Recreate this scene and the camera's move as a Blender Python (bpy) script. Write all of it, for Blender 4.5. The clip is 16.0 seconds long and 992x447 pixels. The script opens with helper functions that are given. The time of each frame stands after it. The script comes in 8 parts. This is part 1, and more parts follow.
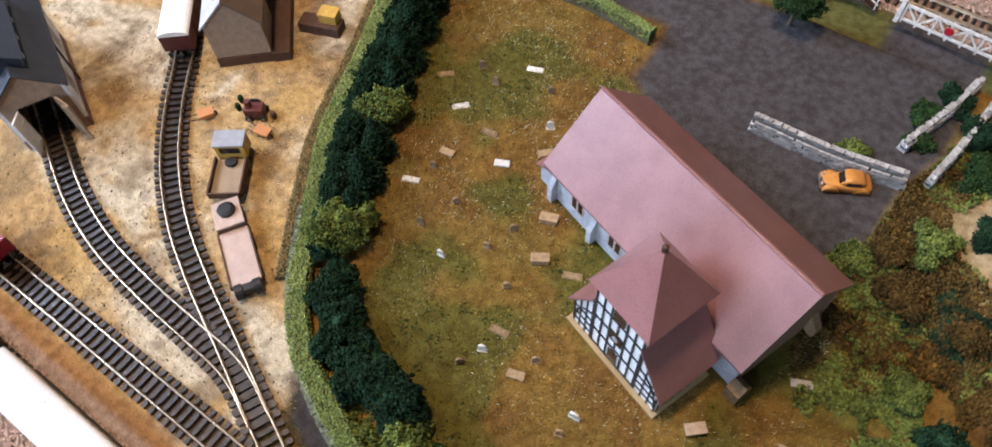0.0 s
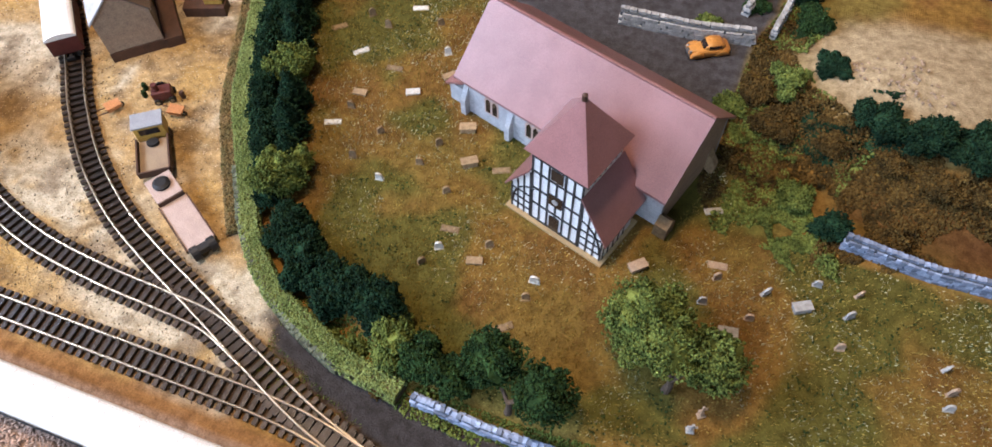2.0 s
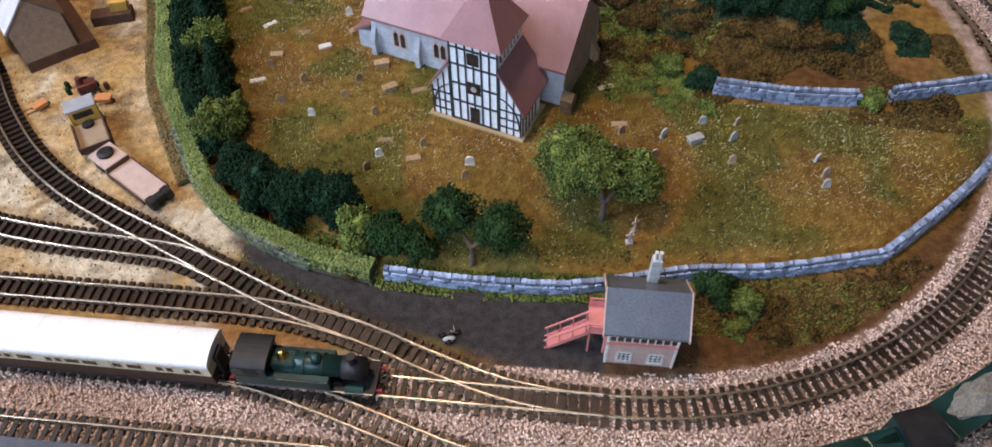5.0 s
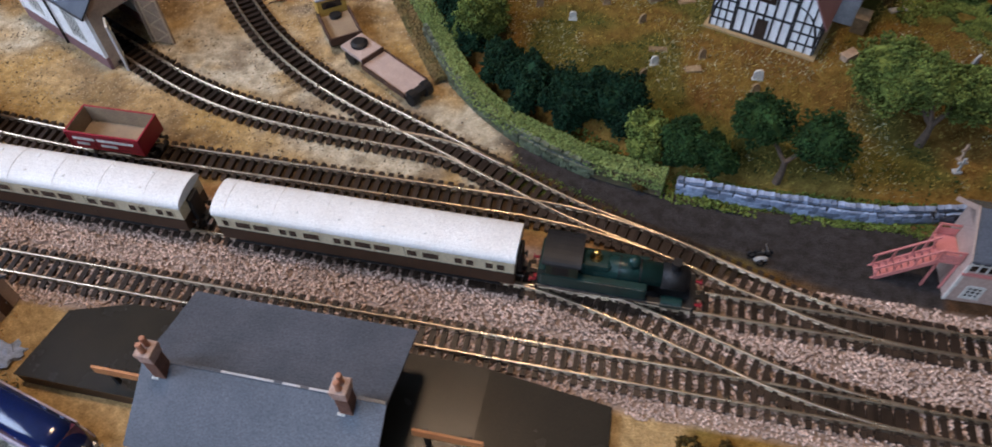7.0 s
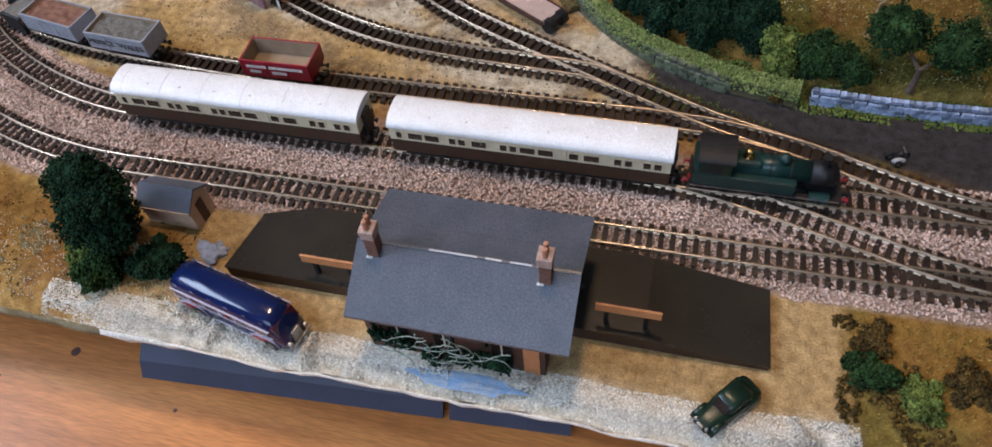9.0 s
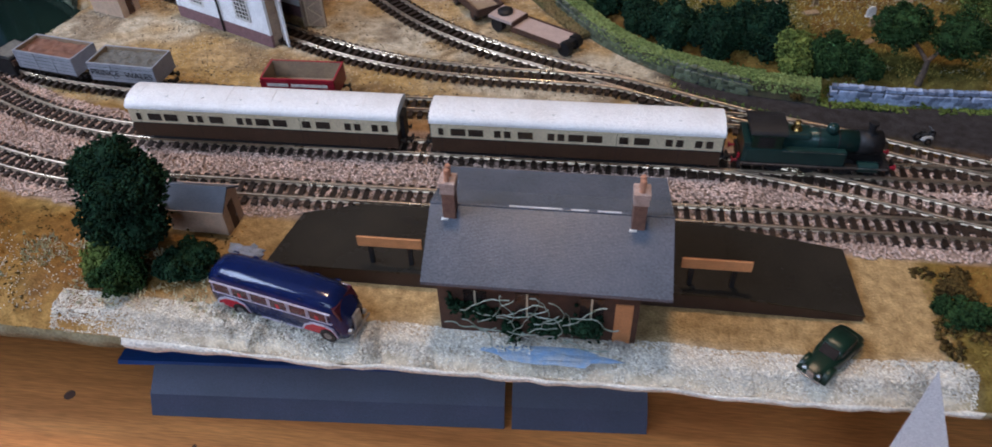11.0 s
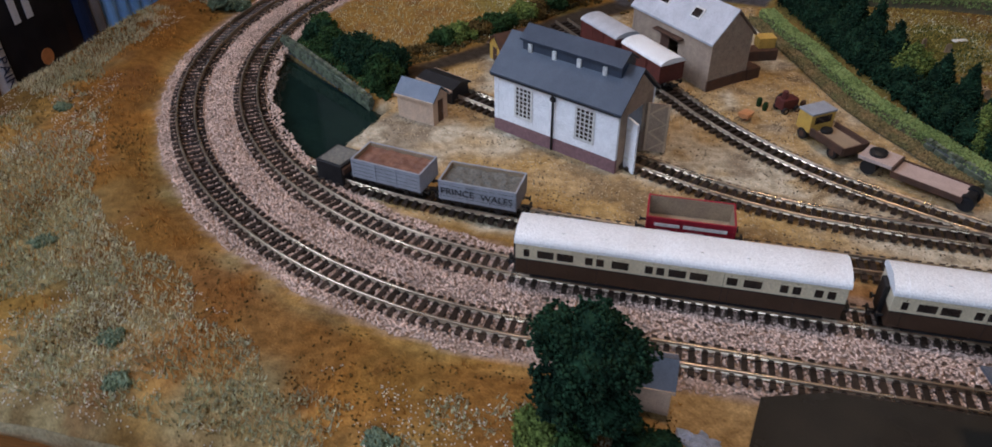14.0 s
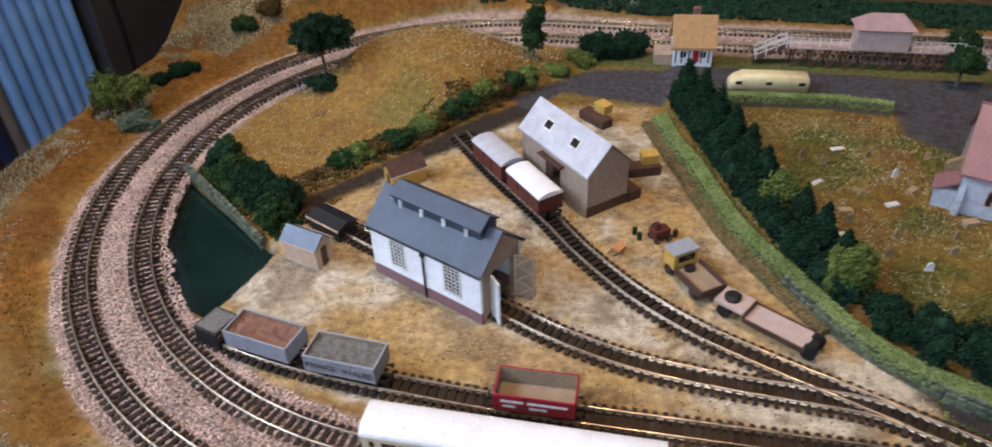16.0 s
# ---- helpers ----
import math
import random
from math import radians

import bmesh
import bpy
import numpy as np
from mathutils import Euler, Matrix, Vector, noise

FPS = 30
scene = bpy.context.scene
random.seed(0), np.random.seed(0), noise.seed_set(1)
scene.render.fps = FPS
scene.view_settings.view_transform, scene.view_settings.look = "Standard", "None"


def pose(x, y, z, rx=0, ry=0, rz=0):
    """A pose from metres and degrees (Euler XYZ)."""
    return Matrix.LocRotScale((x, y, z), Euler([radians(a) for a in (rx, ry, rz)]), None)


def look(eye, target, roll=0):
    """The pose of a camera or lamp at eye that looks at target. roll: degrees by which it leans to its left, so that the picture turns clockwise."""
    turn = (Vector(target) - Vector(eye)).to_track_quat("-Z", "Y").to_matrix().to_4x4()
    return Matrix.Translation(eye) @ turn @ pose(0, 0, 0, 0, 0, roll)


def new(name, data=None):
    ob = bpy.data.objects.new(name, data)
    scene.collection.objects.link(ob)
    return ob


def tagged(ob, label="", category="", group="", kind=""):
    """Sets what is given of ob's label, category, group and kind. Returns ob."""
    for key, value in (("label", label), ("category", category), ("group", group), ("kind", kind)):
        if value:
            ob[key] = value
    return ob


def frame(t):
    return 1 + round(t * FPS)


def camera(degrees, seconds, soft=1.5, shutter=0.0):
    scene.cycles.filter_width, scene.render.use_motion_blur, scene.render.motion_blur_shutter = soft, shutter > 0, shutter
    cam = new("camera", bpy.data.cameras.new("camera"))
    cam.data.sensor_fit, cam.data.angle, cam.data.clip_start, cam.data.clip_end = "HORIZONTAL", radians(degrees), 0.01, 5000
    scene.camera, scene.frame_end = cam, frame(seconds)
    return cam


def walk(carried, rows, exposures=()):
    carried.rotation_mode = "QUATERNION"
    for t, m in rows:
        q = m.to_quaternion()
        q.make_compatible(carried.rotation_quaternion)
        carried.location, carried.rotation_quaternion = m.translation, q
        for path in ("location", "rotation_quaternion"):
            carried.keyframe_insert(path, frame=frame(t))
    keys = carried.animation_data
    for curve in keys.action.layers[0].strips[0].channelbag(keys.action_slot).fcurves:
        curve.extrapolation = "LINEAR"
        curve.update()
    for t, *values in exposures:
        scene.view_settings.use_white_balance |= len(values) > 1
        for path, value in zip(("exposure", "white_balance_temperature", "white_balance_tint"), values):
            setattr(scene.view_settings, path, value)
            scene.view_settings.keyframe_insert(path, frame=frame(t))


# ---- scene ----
cam = camera(66.26, 16.0, soft=1.6, shutter=0.3)
PATH = [
    (0, (0.0389, 0.1125, 0.3281), (-0.2915, 0.5101, -0.5279), -4.64),
    (0.5, (0.0229, 0.0927, 0.3289), (-0.2598, 0.5293, -0.5252), -6.37),
    (1, (0.0218, 0.0672, 0.3352), (-0.1941, 0.5410, -0.5186), -2.84),
    (1.5, (0.0285, 0.0566, 0.3323), (-0.1772, 0.5317, -0.5232), -3.39),
    (2, (0.0441, 0.0427, 0.3322), (-0.1498, 0.5269, -0.5210), -1.95),
    (2.5, (0.0373, 0.0354, 0.3281), (-0.1525, 0.5318, -0.5190), -7.80),
    (3, (0.0269, 0.0018, 0.3361), (-0.0944, 0.5342, -0.5016), -4.73),
    (3.2, (0.0321, -0.0112, 0.3305), (-0.0747, 0.5380, -0.4984), -3.40),
    (5.3, (0.0466, -0.0791, 0.3026), (-0.0293, 0.5343, -0.4835), -1.41),
    (5.5, (0.0425, -0.0833, 0.2950), (-0.0359, 0.5183, -0.4999), -1.36),
    (6, (0.0148, -0.0925, 0.2820), (-0.0635, 0.5039, -0.5168), -0.84),
    (6.5, (-0.0210, -0.0987, 0.2741), (-0.1374, 0.4889, -0.5267), -1.13),
    (7, (-0.0619, -0.0982, 0.2631), (-0.2052, 0.4918, -0.5315), -2.16),
    (7.5, (-0.0860, -0.1023, 0.2508), (-0.2141, 0.4396, -0.5798), -3.53),
    (8, (-0.1058, -0.1159, 0.2549), (-0.2471, 0.4358, -0.5671), -4.54),
    (8.5, (-0.0993, -0.1313, 0.2718), (-0.2945, 0.4088, -0.5468), -7.27),
    (10.8, (-0.1446, -0.2012, 0.2191), (-0.2547, 0.5128, -0.4723), -3.13),
    (11, (-0.1522, -0.2016, 0.2148), (-0.2601, 0.5221, -0.4667), -2.16),
    (11.5, (-0.1758, -0.2023, 0.2062), (-0.2886, 0.5513, -0.4414), -0.58),
    (12, (-0.1820, -0.1946, 0.1940), (-0.2692, 0.5758, -0.4375), 1.25),
    (12.5, (-0.2181, -0.1882, 0.1888), (-0.3411, 0.5824, -0.4365), 0.74),
    (13, (-0.2611, -0.1788, 0.1924), (-0.4679, 0.5915, -0.4109), -0.97),
    (13.5, (-0.2907, -0.1765, 0.2059), (-0.5200, 0.5863, -0.3986), -0.77),
    (14, (-0.3112, -0.1695, 0.2072), (-0.4972, 0.6136, -0.3863), -0.35),
    (14.5, (-0.3259, -0.1586, 0.2128), (-0.5109, 0.6307, -0.3727), -1.32),
    (15, (-0.3197, -0.1462, 0.2284), (-0.5132, 0.6616, -0.3284), -1.80),
    (15.5, (-0.2968, -0.1308, 0.2587), (-0.4867, 0.6626, -0.3196), -2.23),
    (16, (-0.2558, -0.1207, 0.2820), (-0.4316, 0.6599, -0.3178), -2.13),
]
EXPOSURES = [(0, 1.03, 5700, 5), (3.0, 1.10, 5650, 6), (5.5, 0.76, 5550, 6), (6.0, 0.74, 5500, 6), (7.0, 0.18, 5550, 6), (8.2, 0.28, 5600, 6), (11.0, 0.04, 5450, 8), (12.0, 0.08, 5500, 8), (13.0, 0.09, 5600, 8), (13.5, -0.10, 5600, 8), (15.0, -0.22, 5500, 8), (15.5, 0.36, 5650, 7), (16.0, 0.46, 5650, 7)]
walk(cam, [(t, look(eye, target, roll)) for t, eye, target, roll in PATH], EXPOSURES)

# ---------------------------------------------------------------- light
# A table-top railway in 1:148 scale. All helpers below take millimetres.
MM = 0.001
world = bpy.data.worlds.new("room_air")
scene.world = world
world.use_nodes = True
world.node_tree.nodes["Background"].inputs[0].default_value = (0.55, 0.62, 0.75, 1)
world.node_tree.nodes["Background"].inputs[1].default_value = 0.004


def area_light(name, eye, target, sx, sy, watts, colour):
    d = bpy.data.lights.new(name, "AREA")
    d.shape, d.size, d.size_y, d.energy, d.color = "RECTANGLE", sx, sy, watts, colour
    ob = new(name, d)
    ob.matrix_world = look(eye, target)
    return ob


area_light("window_daylight", (-1.585, -0.30, 1.16), (-0.2, 0.2, 0.0), 1.05, 0.72, 23.0, (0.78, 0.83, 1.0))
area_light("south_window_daylight", (-0.30, -1.335, 0.98), (-0.4, 0.2, 0.0), 1.05, 0.72, 8.0, (0.74, 0.82, 1.0))
area_light("pendant_lamp_light", (-0.24, 0.24, 1.285), (-0.24, 0.24, 0.0), 0.16, 0.16, 6.8, (1.0, 0.63, 0.36))

# ---------------------------------------------------------------- materials


def mat(name, c1, c2=None, scale=400.0, rough=0.75, metal=0.0, bump=0.25, fine=2500.0, attr="", island=0.0, wave=0.0, gloss=None, obrand=0.0, spec=0.4, stretch=None):
    """A two-scale procedural surface. scale and fine: pattern frequency per metre."""
    m = bpy.data.materials.new(name)
    m.use_nodes = True
    nt = m.node_tree
    b = nt.nodes["Principled BSDF"]
    L = nt.links.new
    tc = nt.nodes.new("ShaderNodeTexCoord")
    coord = tc.outputs["Object"]
    if stretch:
        mp = nt.nodes.new("ShaderNodeMapping")
        mp.inputs["Scale"].default_value = stretch
        L(coord, mp.inputs["Vector"])
        coord = mp.outputs["Vector"]
    n1 = nt.nodes.new("ShaderNodeTexNoise")
    n1.inputs["Scale"].default_value, n1.inputs["Detail"].default_value = scale, 4
    L(coord, n1.inputs["Vector"])
    n2 = nt.nodes.new("ShaderNodeTexNoise")
    n2.inputs["Scale"].default_value, n2.inputs["Detail"].default_value = fine, 2
    L(coord, n2.inputs["Vector"])
    c2 = c2 or tuple(v * 0.72 for v in c1)
    r = nt.nodes.new("ShaderNodeMapRange")
    r.inputs["From Min"].default_value, r.inputs["From Max"].default_value = 0.34, 0.66
    L(n1.outputs["Fac"], r.inputs["Value"])
    mix = nt.nodes.new("ShaderNodeMix")
    mix.data_type = "RGBA"
    mix.inputs["A"].default_value, mix.inputs["B"].default_value = (*c1, 1), (*c2, 1)
    L(r.outputs["Result"], mix.inputs["Factor"])
    out = mix.outputs["Result"]
    if attr:
        a = nt.nodes.new("ShaderNodeAttribute")
        a.attribute_name = attr
        am = nt.nodes.new("ShaderNodeMix")
        am.data_type, am.blend_type = "RGBA", "MULTIPLY"
        am.inputs["Factor"].default_value = 1.0
        L(a.outputs["Color"], am.inputs["A"])
        L(out, am.inputs["B"])
        out = am.outputs["Result"]
    hsv = nt.nodes.new("ShaderNodeHueSaturation")
    L(out, hsv.inputs["Color"])
    v = nt.nodes.new("ShaderNodeMapRange")
    v.inputs["From Min"].default_value, v.inputs["From Max"].default_value = 0.25, 0.75
    v.inputs["To Min"].default_value, v.inputs["To Max"].default_value = 0.72, 1.28
    L(n2.outputs["Fac"], v.inputs["Value"])
    last = v.outputs["Result"]
    for on, node, sock in ((island, "ShaderNodeNewGeometry", "Random Per Island"), (obrand, "ShaderNodeObjectInfo", "Random")):
        if on:
            g = nt.nodes.new(node)
            gm = nt.nodes.new("ShaderNodeMapRange")
            gm.inputs["To Min"].default_value, gm.inputs["To Max"].default_value = 1 - on, 1 + on
            L(g.outputs[sock], gm.inputs["Value"])
            mu = nt.nodes.new("ShaderNodeMath")
            mu.operation = "MULTIPLY"
            L(last, mu.inputs[0])
            L(gm.outputs["Result"], mu.inputs[1])
            last = mu.outputs["Value"]
    L(last, hsv.inputs["Value"])
    L(hsv.outputs["Color"], b.inputs["Base Color"])
    b.inputs["Roughness"].default_value, b.inputs["Metallic"].default_value = rough, metal
    b.inputs["Specular IOR Level"].default_value = spec
    if gloss:
        rr = nt.nodes.new("ShaderNodeMapRange")
        rr.inputs["To Min"].default_value, rr.inputs["To Max"].default_value = gloss
        L(n1.outputs["Fac"], rr.inputs["Value"])
        L(rr.outputs["Result"], b.inputs["Roughness"])
    if bump:
        bp = nt.nodes.new("ShaderNodeBump")
        bp.inputs["Strength"].default_value, bp.inputs["Distance"].default_value = bump, 0.0006
        L(n2.outputs["Fac"], bp.inputs["Height"])
        if wave:
            wv = nt.nodes.new("ShaderNodeTexWave")
            wv.bands_direction = "Y"
            wv.inputs["Scale"].default_value, wv.inputs["Distortion"].default_value = wave, 0.4
            L(tc.outputs["Object"], wv.inputs["Vector"])
            b2 = nt.nodes.new("ShaderNodeBump")
            b2.inputs["Strength"].default_value, b2.inputs["Distance"].default_value = 0.16, 0.0002
            L(wv.outputs["Fac"], b2.inputs["Height"])
            L(b2.outputs["Normal"], bp.inputs["Normal"])
        L(bp.outputs["Normal"], b.inputs["Normal"])
    return m


M = {}
M["ground"] = mat("scenic_ground", (0.93, 0.92, 0.90), (0.55, 0.52, 0.47), 210, 0.95, bump=1.0, fine=1100, attr="zone", spec=0.1)
M["grass"] = mat("static_grass", (0.399, 0.281, 0.068), (0.246, 0.204, 0.047), 40, 0.9, bump=0, island=0.5, spec=0.1)
M["grass_pale"] = mat("pale_static_grass", (0.66, 0.61, 0.40), (0.44, 0.44, 0.27), 25, 0.9, bump=0, island=0.45, spec=0.1)
M["turf"] = mat("bright_turf_fibres", (0.26, 0.32, 0.05), (0.15, 0.24, 0.05), 80, 0.9, bump=0, island=0.4, spec=0.1)
M["ballast"] = mat("granite_chippings", (0.72, 0.54, 0.435), (0.52, 0.38, 0.30), 60, 0.9, bump=0.3, fine=3000, island=0.3, spec=0.2)
M["sleeper"] = mat("sleeper_plastic", (0.021, 0.014, 0.010), (0.044, 0.029, 0.020), 60, 0.32, bump=0.25, obrand=0.4, gloss=(0.2, 0.5), spec=0.4)
M["rail"] = mat("nickel_silver_rail", (0.72, 0.58, 0.40), (0.42, 0.33, 0.23), 60, 0.28, metal=0.9, bump=0.0, gloss=(0.16, 0.44))
M["stone_blue"] = mat("blue_grey_field_stone", (0.33, 0.39, 0.53), (0.20, 0.24, 0.33), 300, 0.85, obrand=0.5, island=0.0)
M["stone_grey"] = mat("grey_stone", (0.45, 0.44, 0.42), (0.33, 0.32, 0.30), 500, 0.85, obrand=0.25)
M["stone_brown"] = mat("weathered_brown_stone", (0.34, 0.24, 0.13), (0.22, 0.15, 0.08), 500, 0.85, obrand=0.3)
M["stone_white"] = mat("pale_painted_stone", (0.74, 0.72, 0.66), (0.55, 0.53, 0.48), 500, 0.7, obrand=0.12)
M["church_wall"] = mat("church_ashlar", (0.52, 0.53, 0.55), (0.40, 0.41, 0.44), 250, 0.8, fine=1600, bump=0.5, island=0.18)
M["church_roof"] = mat("clay_tile_roof", (0.275, 0.135, 0.132), (0.225, 0.108, 0.104), 90, 0.36, bump=0.12, obrand=0.06, wave=700, spec=0.7)
M["timber_black"] = mat("black_timber", (0.02, 0.02, 0.022), (0.04, 0.04, 0.04), 300, 0.6)
M["plaster_white"] = mat("white_plaster", (0.88, 0.88, 0.87), (0.80, 0.80, 0.79), 200, 0.7, bump=0.12)
M["white_roof"] = mat("white_coach_roof", (0.86, 0.85, 0.82), (0.78, 0.76, 0.72), 60, 0.5, bump=0.05)
M["cream"] = mat("coach_cream", (0.66, 0.57, 0.38), (0.60, 0.51, 0.34), 120, 0.45, bump=0.05)
M["choc"] = mat("coach_chocolate", (0.060, 0.032, 0.018), (0.045, 0.025, 0.014), 120, 0.5, bump=0.05)
M["black"] = mat("dull_black", (0.008, 0.008, 0.009), (0.016, 0.015, 0.015), 200, 0.55, bump=0.1)
M["glass_dark"] = mat("dark_glazing", (0.025, 0.018, 0.015), (0.04, 0.03, 0.025), 200, 0.12, bump=0, spec=0.6)
M["green_loco"] = mat("locomotive_green", (0.014, 0.042, 0.036), (0.010, 0.030, 0.027), 150, 0.3, bump=0.08)
M["green_dark"] = mat("deep_green_paint", (0.010, 0.028, 0.016), (0.008, 0.02, 0.012), 150, 0.3, bump=0.05)
M["brass"] = mat("brass", (0.78, 0.52, 0.18), (0.6, 0.38, 0.12), 200, 0.25, metal=1, bump=0)
M["steel"] = mat("dull_steel", (0.45, 0.45, 0.46), (0.3, 0.3, 0.3), 300, 0.4, metal=1, bump=0.05)
M["red"] = mat("red_paint", (0.33, 0.014, 0.032), (0.25, 0.012, 0.024), 150, 0.4, bump=0.06)
M["maroon"] = mat("bauxite_maroon", (0.114, 0.027, 0.021), (0.078, 0.019, 0.016), 150, 0.55, bump=0.08)
M["wagon_grey"] = mat("wagon_grey", (0.33, 0.34, 0.37), (0.27, 0.28, 0.30), 150, 0.6, bump=0.1)
M["wagon_inside"] = mat("bare_wagon_interior", (0.324, 0.238, 0.144), (0.259, 0.187, 0.122), 150, 0.7, bump=0.1)
M["rust"] = mat("rusty_load", (0.26, 0.13, 0.08), (0.18, 0.09, 0.06), 200, 0.95, bump=0.8)
M["coal"] = mat("stone_load", (0.26, 0.24, 0.19), (0.14, 0.14, 0.13), 900, 0.95, bump=0.9, island=0.4)
M["slate"] = mat("slate_card_roof", (0.115, 0.125, 0.15), (0.09, 0.10, 0.12), 70, 0.27, bump=0.1, fine=1500, wave=720, spec=0.6)
M["slate_blue"] = mat("blue_slate_roof", (0.055, 0.068, 0.092), (0.042, 0.053, 0.075), 120, 0.45, bump=0.12, wave=700)
M["tarmac"] = mat("painted_platform", (0.036, 0.030, 0.021), (0.026, 0.022, 0.016), 50, 0.24, bump=0.1, gloss=(0.18, 0.34))
M["roof_light"] = mat("pale_grey_roof", (0.52, 0.52, 0.53), (0.42, 0.42, 0.43), 120, 0.65, bump=0.15)
# Tan stone; on the church gables it stands for shade.
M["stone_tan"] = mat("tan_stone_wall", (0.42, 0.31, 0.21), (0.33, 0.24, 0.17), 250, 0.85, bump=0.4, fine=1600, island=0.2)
M["plinth"] = mat("plum_brick_plinth", (0.24, 0.13, 0.13), (0.18, 0.10, 0.10), 600, 0.8, bump=0.3)
M["buff"] = mat("buff_timber", (0.62, 0.47, 0.30), (0.52, 0.39, 0.25), 200, 0.7, bump=0.15)
M["pinkbuff"] = mat("pink_buff_boards", (0.504, 0.378, 0.315), (0.432, 0.324, 0.270), 200, 0.7, bump=0.12)
M["brown"] = mat("brown_timber", (0.095, 0.045, 0.026), (0.06, 0.032, 0.02), 200, 0.7, bump=0.2)
M["pine_stain"] = mat("orange_stained_board", (0.58, 0.26, 0.10), (0.48, 0.21, 0.08), 150, 0.5, bump=0.1)
M["salmon"] = mat("salmon_painted_timber", (0.62, 0.23, 0.21), (0.52, 0.19, 0.17), 200, 0.55, bump=0.1)
M["yellow"] = mat("yellow_paint", (0.58, 0.36, 0.07), (0.47, 0.29, 0.06), 200, 0.5, bump=0.1)
M["amber"] = mat("amber_car_paint", (0.62, 0.28, 0.06), (0.5, 0.22, 0.05), 200, 0.3, bump=0.05)
M["bus_blue"] = mat("bus_blue_enamel", (0.008, 0.015, 0.075), (0.006, 0.012, 0.06), 150, 0.14, bump=0.02, spec=0.6)
M["bus_red"] = mat("bus_red_enamel", (0.42, 0.02, 0.035), (0.36, 0.02, 0.03), 150, 0.2, bump=0.02)
M["cream_paint"] = mat("cream_enamel", (0.72, 0.62, 0.33), (0.62, 0.53, 0.28), 150, 0.4, bump=0.05)
M["thatch"] = mat("thatch", (0.50, 0.30, 0.13), (0.40, 0.24, 0.10), 300, 0.95, bump=0.7)
M["brick"] = mat("red_brick_chimney", (0.22, 0.115, 0.075), (0.16, 0.08, 0.055), 500, 0.85, bump=0.3)
M["terracotta"] = mat("terracotta", (0.55, 0.27, 0.15), (0.42, 0.2, 0.12), 400, 0.7)
M["sandcard"] = mat("sand_coloured_card", (0.42, 0.30, 0.15), (0.36, 0.26, 0.13), 100, 0.85, bump=0.3)
M["leaf_moss"] = mat("blue_green_moss", (0.16, 0.20, 0.13), (0.11, 0.15, 0.09), 100, 0.95, bump=0.5, island=0.4, spec=0.1)
M["bark"] = mat("bark", (0.12, 0.085, 0.06), (0.075, 0.055, 0.04), 500, 0.9, bump=0.5)
M["leaf_dark"] = mat("dark_blue_green_foam", (0.022, 0.053, 0.025), (0.008, 0.021, 0.011), 120, 0.95, bump=0.5, island=0.5, spec=0.1)
M["leaf_mid"] = mat("mid_green_foam", (0.037, 0.074, 0.022), (0.017, 0.036, 0.012), 120, 0.95, bump=0.5, island=0.5, spec=0.1)
M["leaf_light"] = mat("light_olive_foam", (0.169, 0.209, 0.049), (0.072, 0.098, 0.023), 120, 0.95, bump=0.5, island=0.5, spec=0.1)
M["leaf_brown"] = mat("ochre_foam", (0.115, 0.073, 0.020), (0.049, 0.034, 0.011), 120, 0.95, bump=0.5, island=0.5, spec=0.1)
M["water"] = mat("dark_green_water", (0.005, 0.014, 0.012), (0.009, 0.022, 0.016), 25, 0.08, bump=0.02, fine=300, spec=0.5)
M["table"] = mat("varnished_pine_table", (0.558, 0.243, 0.068), (0.378, 0.149, 0.041), 9, 0.35, bump=0.06, fine=120, stretch=(1.0, 14.0, 1.0))
M["fascia"] = mat("dark_wood_fascia", (0.055, 0.030, 0.020), (0.04, 0.022, 0.015), 60, 0.5, bump=0.1)
M["plaster_edge"] = mat("plaster_scenery_edge", (0.80, 0.76, 0.66), (0.66, 0.62, 0.52), 160, 0.95, bump=1.0, fine=900, island=0.25)
M["earth_edge"] = mat("grassy_scenery_edge", (0.20, 0.155, 0.075), (0.30, 0.26, 0.15), 120, 0.95, bump=1.0, fine=900)
M["leaf_moss_wire"] = mat("grey_green_wire", (0.40, 0.44, 0.36), (0.16, 0.20, 0.14), 300, 0.35)
M["stone_core"] = mat("dark_wall_core", (0.10, 0.11, 0.13), (0.06, 0.065, 0.06), 300, 0.95, bump=0.6)
M["stone_moss"] = mat("mossy_stone", (0.16, 0.17, 0.13), (0.085, 0.10, 0.05), 220, 0.9, bump=0.6, obrand=0.45)
M["card_blue"] = mat("blue_moulded_plastic", (0.014, 0.050, 0.192), (0.012, 0.040, 0.152), 40, 0.4, bump=0.03)
M["card_slate"] = mat("slate_blue_moulded_plastic", (0.060, 0.070, 0.110), (0.050, 0.060, 0.090), 60, 0.45, bump=0.05)
M["paper"] = mat("white_card", (0.80, 0.80, 0.78), (0.75, 0.75, 0.73), 60, 0.6, bump=0.02)
M["wall"] = mat("room_wall_paint", (0.15, 0.14, 0.13), (0.13, 0.12, 0.115), 6, 0.8, bump=0.02, fine=300)
M["ceiling"] = mat("ceiling_paint", (0.34, 0.34, 0.33), (0.31, 0.31, 0.30), 6, 0.8, bump=0.02, fine=300)
M["hut_board"] = mat("pale_pinkish_boards", (0.60, 0.43, 0.29), (0.50, 0.36, 0.25), 200, 0.7, bump=0.12)
M["slate_pale"] = mat("pale_blue_slate", (0.099, 0.118, 0.155), (0.074, 0.093, 0.124), 120, 0.35, bump=0.12, wave=700)
M["scatter_blue"] = mat("pale_blue_scatter", (0.20, 0.33, 0.52), (0.36, 0.42, 0.48), 300, 0.95, bump=0.6)
